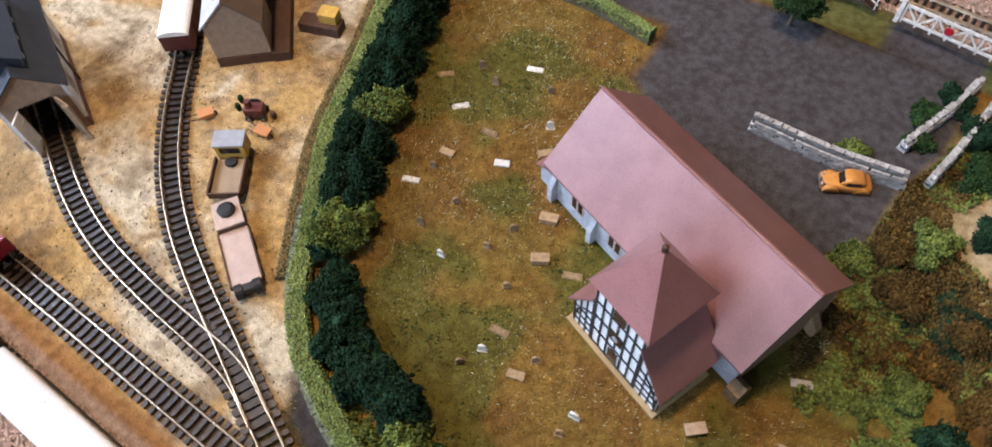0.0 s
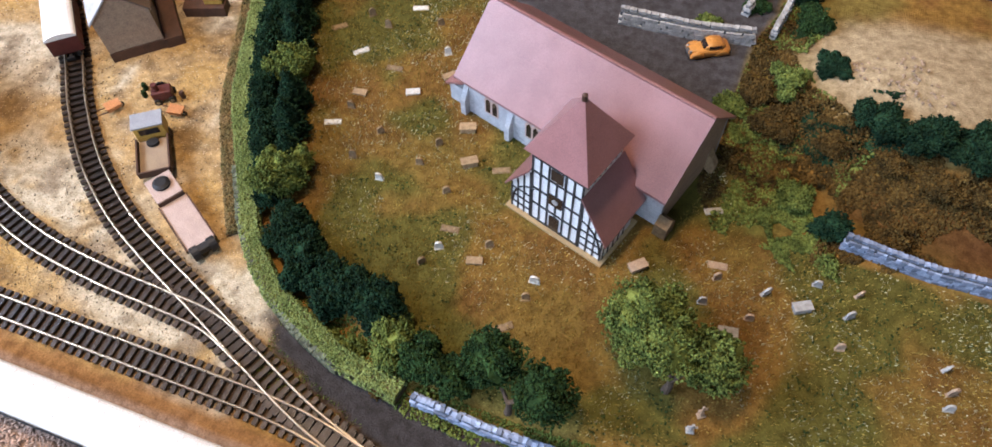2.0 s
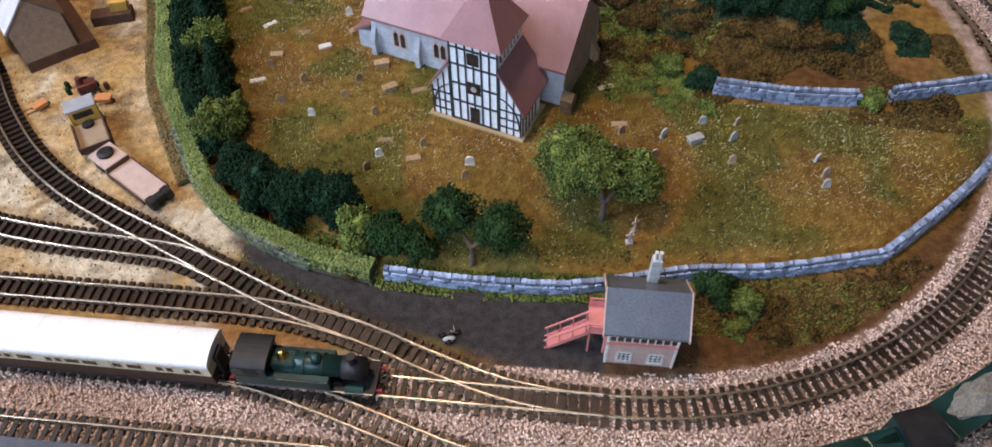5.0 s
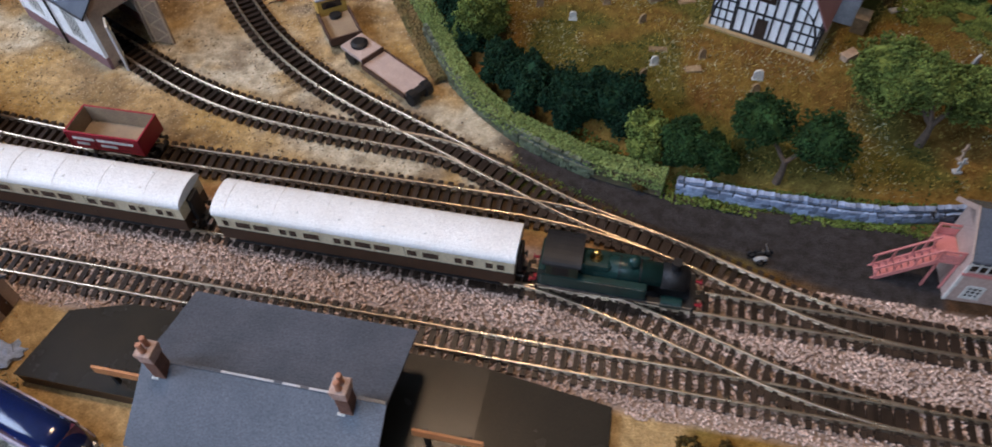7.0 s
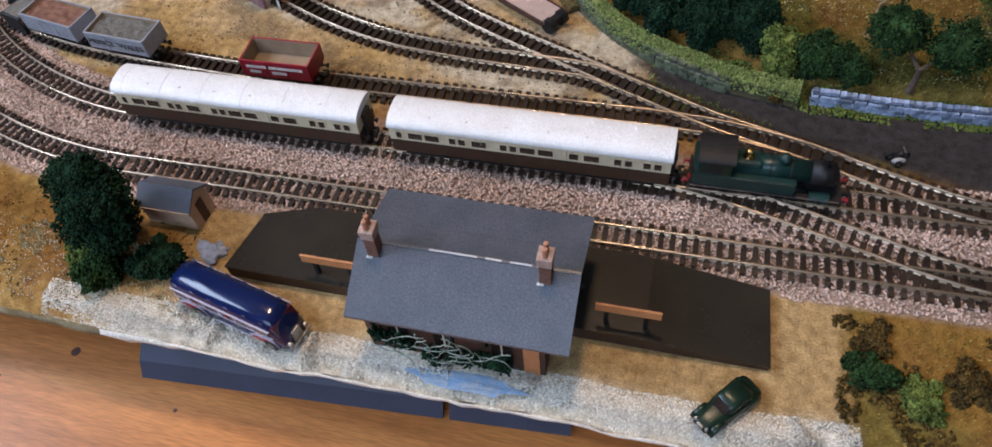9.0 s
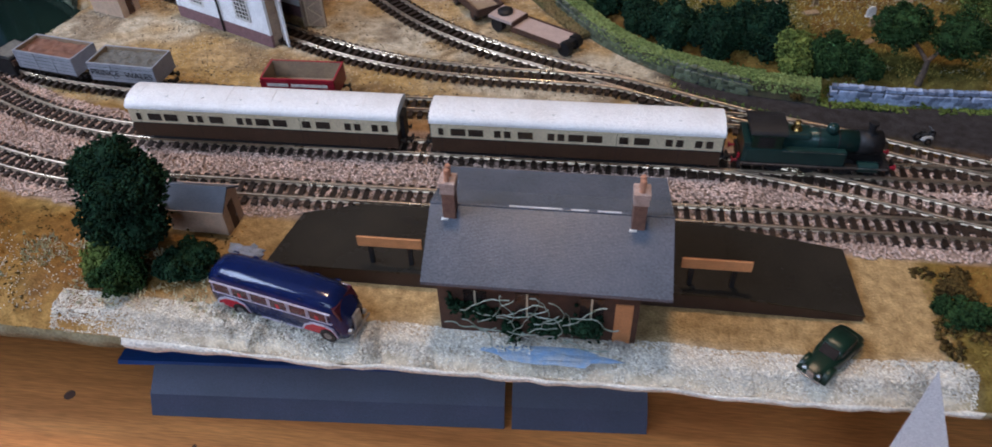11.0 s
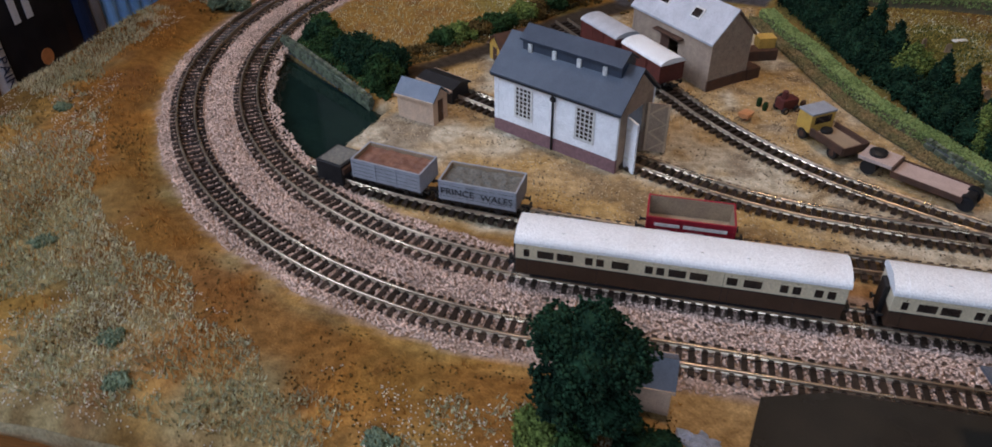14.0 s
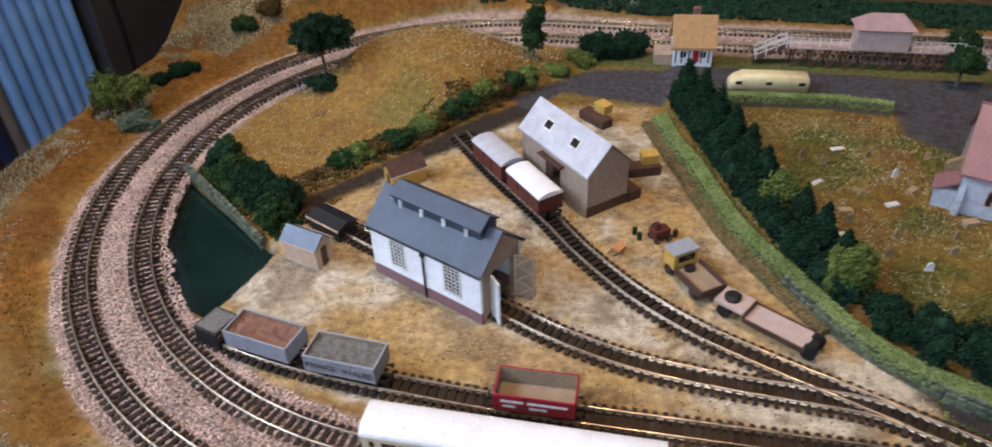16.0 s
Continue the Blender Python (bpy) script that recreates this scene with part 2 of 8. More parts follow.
M["chimney_top"] = mat("pale_pink_brick", (0.50, 0.36, 0.29), (0.40, 0.28, 0.22), 400, 0.8, bump=0.3)
M["bus_glass"] = mat("red_tinted_bus_glazing", (0.085, 0.018, 0.028), (0.045, 0.012, 0.02), 500, 0.15, bump=0, spec=0.5)
M["bus_trim"] = mat("pale_lilac_trim", (0.52, 0.46, 0.52), (0.44, 0.39, 0.45), 200, 0.4, bump=0.02)
M["dusty_pink"] = mat("dusty_pink_roof", (0.42, 0.28, 0.25), (0.34, 0.22, 0.20), 120, 0.6, bump=0.12)
M["carpet"] = mat("dark_carpet", (0.07, 0.06, 0.055), (0.05, 0.045, 0.04), 40, 0.95, bump=0.3, fine=900)
# Brown copy of the pale sheet roof, for the slope in shade.
M["roof_shade"] = mat("shaded_sheet_roof", (0.17, 0.125, 0.095), (0.13, 0.095, 0.075), 120, 0.7, bump=0.15)
M["backboard"] = mat("charcoal_panel", (0.05, 0.05, 0.06), (0.04, 0.04, 0.05), 20, 0.6, bump=0.03)
M["pane_glass"] = bpy.data.materials.new("clear_glass")
M["pane_glass"].use_nodes = True
M["pane_glass"].node_tree.nodes["Principled BSDF"].inputs["Transmission Weight"].default_value = 1.0
M["pane_glass"].node_tree.nodes["Principled BSDF"].inputs["Roughness"].default_value = 0.02
M["shelf"] = mat("dark_bookcase", (0.035, 0.028, 0.024), (0.025, 0.02, 0.018), 40, 0.5)

# ---------------------------------------------------------------- mesh helpers


def mesh_of(name, verts, faces, material, smooth=False):
    me = bpy.data.meshes.new(name)
    me.from_pydata([(x * MM, y * MM, z * MM) for x, y, z in verts], [], faces)
    if material:
        me.materials.append(material)
    if smooth:
        me.polygons.foreach_set("use_smooth", [True] * len(me.polygons))
    me.update()
    return me


def part(name, bm, material, parent, label="", smooth=False):
    """Links a bmesh (in millimetres) as one mesh object under a thing or a part."""
    bmesh.ops.recalc_face_normals(bm, faces=bm.faces[:])
    me = bpy.data.meshes.new(name)
    bmesh.ops.scale(bm, vec=(MM, MM, MM), verts=bm.verts[:])
    bm.to_mesh(me)
    bm.free()
    me.materials.append(material)
    if smooth:
        me.polygons.foreach_set("use_smooth", [True] * len(me.polygons))
    ob = new(name, me)
    ob.parent = parent
    return tagged(ob, label)


def thing(name, label, category, x=0, y=0, z=0, turn=0, group="", kind=""):
    ob = new(name)
    ob.empty_display_size = 0.005
    ob.matrix_world = pose(x * MM, y * MM, z * MM, 0, 0, turn)
    return tagged(ob, label, category, group, kind)


def solid(name, bm, material, label, category, x=0, y=0, z=0, turn=0, group="", kind="", smooth=False):
    """A thing that is a single mesh."""
    ob = part(name, bm, material, None, smooth=smooth)
    ob.matrix_world = pose(x * MM, y * MM, z * MM, 0, 0, turn)
    return tagged(ob, label, category, group, kind)


def B():
    return bmesh.new()


def box(bm, x0, x1, y0, y1, z0, z1, bevel=0.0):
    v = [bm.verts.new(p) for p in ((x0, y0, z0), (x1, y0, z0), (x1, y1, z0), (x0, y1, z0), (x0, y0, z1), (x1, y0, z1), (x1, y1, z1), (x0, y1, z1))]
    f = [bm.faces.new([v[i] for i in q]) for q in ((3, 2, 1, 0), (4, 5, 6, 7), (0, 1, 5, 4), (1, 2, 6, 5), (2, 3, 7, 6), (3, 0, 4, 7))]
    if bevel:
        bmesh.ops.bevel(bm, geom=list({e for q in f for e in q.edges}), offset=bevel, segments=2, affect="EDGES", profile=0.5)
    return bm


def prism(bm, outline, a0, a1, axis="x"):
    """Extrudes a 2D outline along an axis: x takes (y, z) points, y takes (x, z), z takes (x, y)."""
    put = {"x": lambda a, p: (a, p[0], p[1]), "y": lambda a, p: (p[0], a, p[1]), "z": lambda a, p: (p[0], p[1], a)}[axis]
    r0, r1 = [bm.verts.new(put(a0, p)) for p in outline], [bm.verts.new(put(a1, p)) for p in outline]
    n = len(outline)
    bm.faces.new(r0)
    bm.faces.new(r1[::-1])
    for i in range(n):
        bm.faces.new((r0[i], r1[i], r1[(i + 1) % n], r0[(i + 1) % n]))
    return bm


def tube(bm, p, q, r0, r1=None, n=10):
    """A tapered round bar from p to q."""
    p, q = Vector(p), Vector(q)
    r1 = r0 if r1 is None else r1
    t = (q - p).to_track_quat("Z", "Y")
    ring = [[bm.verts.new(c + t @ Vector((r * math.cos(2 * math.pi * i / n), r * math.sin(2 * math.pi * i / n), 0))) for i in range(n)] for c, r in ((p, r0), (q, r1))]
    bm.faces.new(ring[0][::-1])
    bm.faces.new(ring[1])
    for i in range(n):
        bm.faces.new((ring[0][i], ring[0][(i + 1) % n], ring[1][(i + 1) % n], ring[1][i]))
    return bm


def lathe(bm, rings, x=0, y=0, n=14):
    """A round body from (radius, z) rings about a vertical axis."""
    loops = [[bm.verts.new((x + r * math.cos(2 * math.pi * i / n), y + r * math.sin(2 * math.pi * i / n), z)) for i in range(n)] for r, z in rings]
    bm.faces.new(loops[0][::-1])
    bm.faces.new(loops[-1])
    for a, b in zip(loops, loops[1:]):
        for i in range(n):
            bm.faces.new((a[i], a[(i + 1) % n], b[(i + 1) % n], b[i]))
    return bm


def blob(bm, x, y, z, rx, ry, rz, rough=0.18, sub=2, seed=0):
    made = bmesh.ops.create_icosphere(bm, subdivisions=sub, radius=1.0)["verts"]
    for v in made:
        k = 1 + rough * noise.noise(v.co * 1.9 + Vector((seed * 3.1, seed, 0)))
        v.co = Vector((x + v.co.x * rx * k, y + v.co.y * ry * k, z + v.co.z * rz * k))
    return bm


def scatter_mesh(name, base_v, base_f, pos, rot, size, material, parent=None):
    """Many small shapes joined into one mesh, by array arithmetic."""
    base_v, pos = np.asarray(base_v, float), np.asarray(pos, float)
    n, k = len(pos), len(base_v)
    c, s = np.cos(rot), np.sin(rot)
    v = base_v[None] * np.asarray(size, float)[:, None, :]
    w = np.stack([v[..., 0] * c[:, None] - v[..., 1] * s[:, None], v[..., 0] * s[:, None] + v[..., 1] * c[:, None], v[..., 2]], -1) + pos[:, None]
    f = (np.asarray(base_f)[None] + (np.arange(n) * k)[:, None, None]).reshape(-1, 3)
    me = bpy.data.meshes.new(name)
    me.vertices.add(n * k)
    me.vertices.foreach_set("co", (w * MM).astype(np.float32).ravel())
    me.loops.add(f.size)
    me.loops.foreach_set("vertex_index", f.astype(np.int32).ravel())
    me.polygons.add(len(f))
    me.polygons.foreach_set("loop_start", np.arange(0, f.size, 3, dtype=np.int32))
    me.update(calc_edges=True)
    me.materials.append(material)
    ob = new(name, me)
    ob.parent = parent
    return ob


OCTA_V = [(1, 0, 0), (-1, 0, 0), (0, 1, 0), (0, -1, 0), (0.15, 0.1, 1), (-0.1, 0, -1)]
OCTA_F = [(0, 2, 4), (2, 1, 4), (1, 3, 4), (3, 0, 4), (2, 0, 5), (1, 2, 5), (3, 1, 5), (0, 3, 5)]


def smooth01(a, b, v):
    t = np.clip((v - a) / (b - a), 0, 1)
    return t * t * (3 - 2 * t)


def inside(poly, x, y):
    """Signed distance-like test for arrays: positive inside, in millimetres to the nearest edge."""
    x, y = np.asarray(x, float), np.asarray(y, float)
    hit, far = np.zeros(x.shape, bool), np.full(x.shape, 1e9)
    for (ax, ay), (bx, by) in zip(poly, poly[1:] + poly[:1]):
        cross = ((ay > y) != (by > y)) & (x < (bx - ax) * (y - ay) / (by - ay + 1e-9) + ax)
        hit ^= cross
        t = np.clip(((x - ax) * (bx - ax) + (y - ay) * (by - ay)) / ((bx - ax) ** 2 + (by - ay) ** 2), 0, 1)
        far = np.minimum(far, np.hypot(x - ax - t * (bx - ax), y - ay - t * (by - ay)))
    return np.where(hit, far, -far)


def fbm(x, y, size, seed=0):
    """Cheap smooth value noise on arrays, 0 to 1."""
    out, amp, tot = 0, 1.0, 0
    for o in range(3):
        u, v = x / size + 17.3 * seed, y / size - 9.1 * seed
        iu, iv = np.floor(u), np.floor(v)
        fu, fv = u - iu, v - iv
        fu, fv = fu * fu * (3 - 2 * fu), fv * fv * (3 - 2 * fv)
        h = lambda a, b: np.abs(np.sin(a * 127.1 + b * 311.7 + seed * 7.7 + o * 3.3) * 43758.5453) % 1.0
        out = out + amp * ((h(iu, iv) * (1 - fu) + h(iu + 1, iv) * fu) * (1 - fv) + (h(iu, iv + 1) * (1 - fu) + h(iu + 1, iv + 1) * fu) * fv)
        tot, amp, size = tot + amp, amp * 0.5, size * 0.5
    return out / tot
# ---------------------------------------------------------------- the oval, the yard and the ground
CX0, CX1, CY, R_OUT, R_IN = -345.0, 76.0, 300.0, 263.5, 228.5


def oval(r, step=2.0):
    pts = [(x, CY - r) for x in np.arange(CX0, CX1, step)]
    n = int(math.pi * r / step)
    pts += [(CX1 + r * math.sin(a), CY - r * math.cos(a)) for a in np.linspace(0, math.pi, n, endpoint=False)]
    pts += [(x, CY + r) for x in np.arange(CX1, CX0, -step)]
    pts += [(CX0 - r * math.sin(a), CY + r * math.cos(a)) for a in np.linspace(0, math.pi, n, endpoint=False)]
    return pts


def spline(ctrl, step=2.0):
    """A smooth line through control points."""
    c = [Vector(p) for p in ctrl]
    c = [2 * c[0] - c[1], *c, 2 * c[-1] - c[-2]]
    out = []
    for a, b, d, e in zip(c, c[1:], c[2:], c[3:]):
        n = max(2, int((d - b).length / step))
        for i in range(n):
            t = i / n
            p = 0.5 * (2 * b + (d - a) * t + (2 * a - 5 * b + 4 * d - e) * t * t + (3 * b - a - 3 * d + e) * t ** 3)
            out.append((p.x, p.y))
    return [*out, tuple(ctrl[-1])]


SIDING = spline([(-476, 131), (-450, 122), (-410, 114), (-360, 109), (-300, 106), (-200, 106), (-120, 106), (-92, 105.5), (-67, 103), (-36, 96), (-4, 85), (26, 76), (52, 72.2), (75, 71.5)])
YARD_A = spline([(-385, 346), (-349, 301.5), (-318, 267), (-302, 248.5), (-283, 225), (-253, 195), (-220, 171.5), (-186, 154.5), (-148, 138.5), (-108, 121), (-76, 108), (-44, 98.5), (-20, 91)])
YARD_B = spline([(-455, 236), (-410, 215), (-360, 189), (-312, 166), (-280, 152), (-245, 142), (-205, 137), (-170, 135), (-140, 132.5), (-112, 122.5)])
CROSS = spline([(-112, 71.5), (-84, 69.5), (-54, 62.5), (-20, 52.5), (8, 44), (36, 38.4), (60, 36.5)])

POND = [(-509, 149), (-534, 185), (-553, 235), (-562, 270), (-478, 210), (-463, 200), (-468, 175), (-477, 140)]
CHURCHYARD = [(-240, 392), (-222, 330), (-188, 262), (-150, 205), (-110, 172), (-60, 146), (-32, 136), (10, 134), (70, 138), (114, 147), (155, 153), (209, 166), (240, 193), (268, 221), (300, 262), (360, 330), (360, 480), (-240, 480)]
YARD = [(-470, 200), (-478, 135), (-440, 100), (-300, 95), (-110, 95), (-100, 135), (-118, 152), (-150, 185), (-192, 240), (-226, 300), (-246, 345), (-250, 412), (-318, 400), (-388, 335), (-440, 262)]
ROADS = [(-345, 392), (-320, 425), (-240, 412), (-240, 420), (-80, 424), (-77, 380), (-40, 350), (36, 318), (66, 345), (70, 392), (80, 420), (78, 560), (20, 560), (25, 480), (-50, 470), (-240, 478), (-300, 470), (-360, 410)]
CINDER = [(-120, 150), (-108, 130), (-40, 104), (50, 84), (112, 92), (108, 118), (60, 128), (-30, 130), (-70, 140)]
LANE = [(-482, 240), (-462, 262), (-415, 322), (-385, 372), (-350, 405), (-330, 395), (-372, 345), (-400, 312), (-440, 262), (-468, 228)]


def oval_gap(x, y):
    """Distance from the middle of the two running lines."""
    cx = np.clip(x, CX0, CX1)
    return np.hypot(x - cx, y - CY) - (R_OUT + R_IN) / 2


def height(x, y):
    x, y = np.asarray(x, float), np.asarray(y, float)
    g = oval_gap(x, y)
    free = smooth01(32, 60, np.abs(g))
    out = (g > 0).astype(float)
    z = 8.0 * smooth01(-3, 9, inside(CHURCHYARD, x, y)) * (g < -20)
    z = z + 36 * np.exp(-(((x + 440) / 92) ** 2 + ((y - 440) / 66) ** 2) ** 1.6) * smooth01(-34, -60, g) * smooth01(-6, 26, -inside(ROADS, x, y)) * smooth01(0, 25, -inside(LANE, x, y)) * smooth01(-6, 12, -inside(YARD, x, y))
    z = z + 16 * np.exp(-(((x - 165) / 60) ** 2 + ((y - 370) / 50) ** 2)) * (g < -20)
    z = z - 7 * np.exp(-(((x - 215) / 60) ** 2 + ((y - 300) / 18) ** 2))
    z = z - 5 * np.exp(-(((x - 190) / 55) ** 2 + ((y - 130) / 20) ** 2)) * (g < -20)
    z = z + out * free * (7 * fbm(x, y, 90, 3) + 1.5 * fbm(x, y, 22, 4)) * smooth01(-255, -330, x)
    z = z + out * 46 * smooth01(15, 110, g) * smooth01(430, 560, y) * smooth01(-250, -420, x)
    z = z + out * 6 * smooth01(10, 60, g) * smooth01(500, 600, y)
    z = z + 0.9 * (fbm(x, y, 14, 5) - 0.5) * smooth01(15, 28, np.abs(g))
    z = np.where(inside(POND, x, y) > -6, z * (1 - smooth01(-6, 0, inside(POND, x, y))) - 13 * smooth01(-2, 5, inside(POND, x, y)), z)
    # the rounded plaster rim along the front and the left
    rim = np.minimum(x + 692, y - front_edge(x))
    return z - 6 * smooth01(9, 0, rim) ** 2


def front_edge(x):
    x = np.asarray(x, float)
    return -43.0 + 2.4 * (fbm(x, x * 0, 16, 8) - 0.5) - 1.5 * smooth01(-420, -330, x) * smooth01(-20, -60, x)


def blend(c, d, k):
    return c * (1 - k)[..., None] + np.array(d) * k[..., None]


def zone_colours(x, y):
    n1, n2, n3 = fbm(x, y, 60, 11), fbm(x, y, 17, 12), fbm(x, y, 7, 13)
    e = 6 * (n2 - 0.5) + 4 * (n3 - 0.5)
    g = oval_gap(x, y)
    c = np.ones((*x.shape, 3)) * np.array((0.33, 0.19, 0.044))
    left = smooth01(-260, -340, x) * smooth01(22, 44, g)
    c = blend(c, (0.52, 0.32, 0.10), left * smooth01(0.3, 0.6, fbm(x, y, 70, 16)))
    c = blend(c, (0.34, 0.29, 0.15), left * smooth01(0.44, 0.58, fbm(x, y, 55, 17)) * 0.9)
    c = blend(c, (0.44, 0.20, 0.035), left * smooth01(0.42, 0.56, fbm(x, y, 38, 18)) * smooth01(120, 50, g) * 0.95)
    c = blend(c, (0.15, 0.095, 0.035), left * smooth01(0.55, 0.68, fbm(x, y, 27, 19)) * 0.75)
    c = blend(c, (0.27, 0.125, 0.026), left * smooth01(88, 62, g + 40 * (fbm(x, y, 45, 27) - 0.5)) * smooth01(36, 46, g) * 0.85)
    c = blend(c, (0.22, 0.19, 0.05), smooth01(0.48, 0.66, n1) * (0.7 - 0.5 * left))
    c = blend(c, (0.23, 0.105, 0.035), smooth01(0.58, 0.74, n2) * 0.5)
    yard = smooth01(-4, 4, inside(YARD, x, y) + e)
    c = blend(c, (0.57, 0.40, 0.19), yard)
    c = blend(c, (0.70, 0.62, 0.46), yard * smooth01(0.46, 0.62, fbm(x, y, 40, 14)))
    c = blend(c, (0.56, 0.37, 0.13), yard * smooth01(0.52, 0.66, fbm(x, y, 24, 22)) * 0.75)
    c = blend(c, (0.20, 0.14, 0.085), yard * smooth01(0.57, 0.68, n2) * 0.6)
    c = blend(c, (0.16, 0.12, 0.08), yard * smooth01(0.66, 0.76, n3) * 0.5)
    bay = smooth01(-3, 3, np.minimum(np.minimum(x + 300, -22 - x), 30 - y) + e)
    c = blend(c, (0.58, 0.40, 0.18), bay)
    c = blend(c, (0.74, 0.68, 0.54), smooth01(20, 7, y - front_edge(x) + e) * smooth01(-330, -300, x) * smooth01(-16, -26, x))
    for line in (YARD_A, YARD_B, SIDING):
        c = blend(c, (0.075, 0.052, 0.035), smooth01(8.5, 5.5, near_line(x, y, line) + 0.3 * e) * 0.9)
    c = blend(c, (0.40, 0.22, 0.085), smooth01(0, 3, np.minimum(np.minimum(x + 340, -50 - x), np.minimum(y - 81, 97 - y)) + 0.5 * e))
    c = blend(c, (0.055, 0.05, 0.05), smooth01(-4, 4, inside(CINDER, x, y) + e))
    c = blend(c, (0.055, 0.042, 0.03), smooth01(-4, 5, inside(LANE, x, y) + e))
    right = (x > 75) & (g < -20)
    c = blend(c, (0.15, 0.075, 0.03), right * np.exp(-(((x - 205) / 75) ** 2 + ((y - 295) / 26) ** 2)) * 0.95)
    c = blend(c, (0.12, 0.062, 0.028), right * smooth01(-20, -32, g) * smooth01(0, 12, -inside(CHURCHYARD, x, y)) * 0.9)
    c = blend(c, (0.56, 0.45, 0.28), right * smooth01(1.25, 0.75, np.hypot((x - 176) / 82, (y - 386) / 47) + 0.03 * e))
    c = blend(c, (0.12, 0.15, 0.035), right * np.exp(-(((x - 85) / 26) ** 2 + ((y - 275) / 34) ** 2)) * 0.9)
    grave = smooth01(2, 12, inside(CHURCHYARD, x, y)) * ~((x + 0.5 * (y - 270) > 84) & (y > 262))
    c = blend(c, (0.20, 0.125, 0.03), grave * (g < -20) * 0.65)
    c = blend(c, (0.15, 0.075, 0.022), grave * smooth01(0.5, 0.64, fbm(x, y, 21, 24)) * 0.5)
    c = blend(c, (0.105, 0.115, 0.025), grave * smooth01(0.42, 0.56, fbm(x, y, 38, 15)) * 0.8)
    c = blend(c, (0.10, 0.14, 0.05), smooth01(470, 486, y) * smooth01(-24, -36, g) * (x > -330) * 0.8)
    c = blend(c, (0.088, 0.084, 0.09), smooth01(-3, 3, inside(ROADS, x, y) + 0.4 * e))
    # Ground past the far line is painted dark for the dim back.
    c = blend(c, (0.06, 0.05, 0.025), smooth01(36, 46, g + e) * smooth01(480, 520, y) * smooth01(-400, -340, x) * 0.85)
    c = blend(c, (0.50, 0.38, 0.31), smooth01(35, 31, np.abs(g) + 0.5 * e) * 1.0)
    c = blend(c, (0.05, 0.065, 0.045), smooth01(-2, 3, inside(POND, x, y)))
    return c


def near_line(x, y, line):
    line = np.array(line)[::3]
    d = np.full(x.shape, 1e9)
    for p in line:
        d = np.minimum(d, np.hypot(x - p[0], y - p[1]))
    return d


def build_ground():
    xs, ys = np.arange(-694, 420.1, 3.5), np.arange(-58, 662.1, 3.5)
    X, Y = np.meshgrid(xs, ys, indexing="ij")
    Yc = np.maximum(Y, front_edge(X))
    Z = height(X, Yc)
    nx, ny = X.shape
    verts = np.stack([X, Yc, Z], -1).reshape(-1, 3)
    idx = np.arange(nx * ny).reshape(nx, ny)
    quads = np.stack([idx[:-1, :-1], idx[1:, :-1], idx[1:, 1:], idx[:-1, 1:]], -1).reshape(-1, 4)
    keep = (Y[:-1, 1:] > front_edge(X[:-1, 1:])).reshape(-1)
    me = bpy.data.meshes.new("ground")
    me.from_pydata((verts * MM).tolist(), [], quads[keep].tolist())
    col = me.color_attributes.new("zone", "FLOAT_COLOR", "POINT")
    rgb = zone_colours(X, Yc).reshape(-1, 3)
    col.data.foreach_set("color", np.c_[rgb, np.ones(len(rgb))].astype(np.float32).ravel())
    me.polygons.foreach_set("use_smooth", [True] * len(me.polygons))
    me.materials.append(M["ground"])
    tagged(new("ground", me), "scenic ground of golden grass, sandy yard, cinders and roads", "ground", kind="structure")
    # the skirt of rough plaster under the rim
    edge = [(-694, 662), *[(-694, y) for y in range(650, -30, -12)], *[(x, float(front_edge(x))) for x in range(-694, 421, 6)], (420, 662)]
    bm = B()
    rows = []
    for k, (dx, z) in enumerate(((0.0, None), (-1.4, -4), (-0.8, -8), (4.0, -10.5), (50.0, -14.3))):
        row = []
        for i, (x, y) in enumerate(edge):
            w = dx + 1.2 * (noise.noise(Vector((x * 0.11, y * 0.11, k))))
            px, py = (x + w if x < -690 else x), (y + w if y < 0 else y)
            row.append(bm.verts.new((px, py, float(height(x, max(y, float(front_edge(x))))) if z is None else z + noise.noise(Vector((x * 0.2, y * 0.2, 5))))))
        rows.append(row)
    me_mats = (M["plaster_edge"], M["earth_edge"])
    for a, b in zip(rows, rows[1:]):
        for i in range(len(edge) - 1):
            f = bm.faces.new((a[i], a[i + 1], b[i + 1], b[i]))
            f.material_index = 0 if -322 < edge[i][0] < -18 and edge[i][1] < 0 else 1
    rim = solid("scenery_edge", bm, me_mats[0], "rough rim of the layout, whitish plaster below the station and grassy elsewhere", "trim", kind="structure", smooth=True)
    rim.data.materials.append(me_mats[1])


build_ground()

bm = B()
prism(bm, POND, -7.5, -6.5, "z")
solid("pond_water", bm, M["water"], "dark green still water of a small pond", "water", kind="structure")

# baseboard under the scenery and the table that carries it
bm = B()
box(bm, -688, 415, 8, 655, -55.5, -14.5, 1.0)
solid("baseboard", bm, M["fascia"], "dark wooden baseboard on the pine table", "baseboard", kind="structure")
bm = B()
box(bm, -735, 640, -300, 700, -80, -56, 3.0)
TABLE = solid("table", bm, M["table"], "orange varnished pine table top with dark knots", "table")
for tx, ty in ((-715, -280), (620, -280), (-715, 680), (620, 680)):
    part("leg", box(B(), tx - 14, tx + 14, ty - 14, ty + 14, -760, -80.2, 2), M["table"], TABLE)
for kx, ky, kr in ((-364, -38, 2.4), (-300, -56, 1.0), (-395, -57, 0.7), (-120, -75, 2.0), (-560, -60, 2.2), (-470, -90, 1.2)):
    part("knot", lathe(B(), [(kr, -56.2), (kr, -55.9)], kx, ky), M["brown"], TABLE, "dark brown knot")


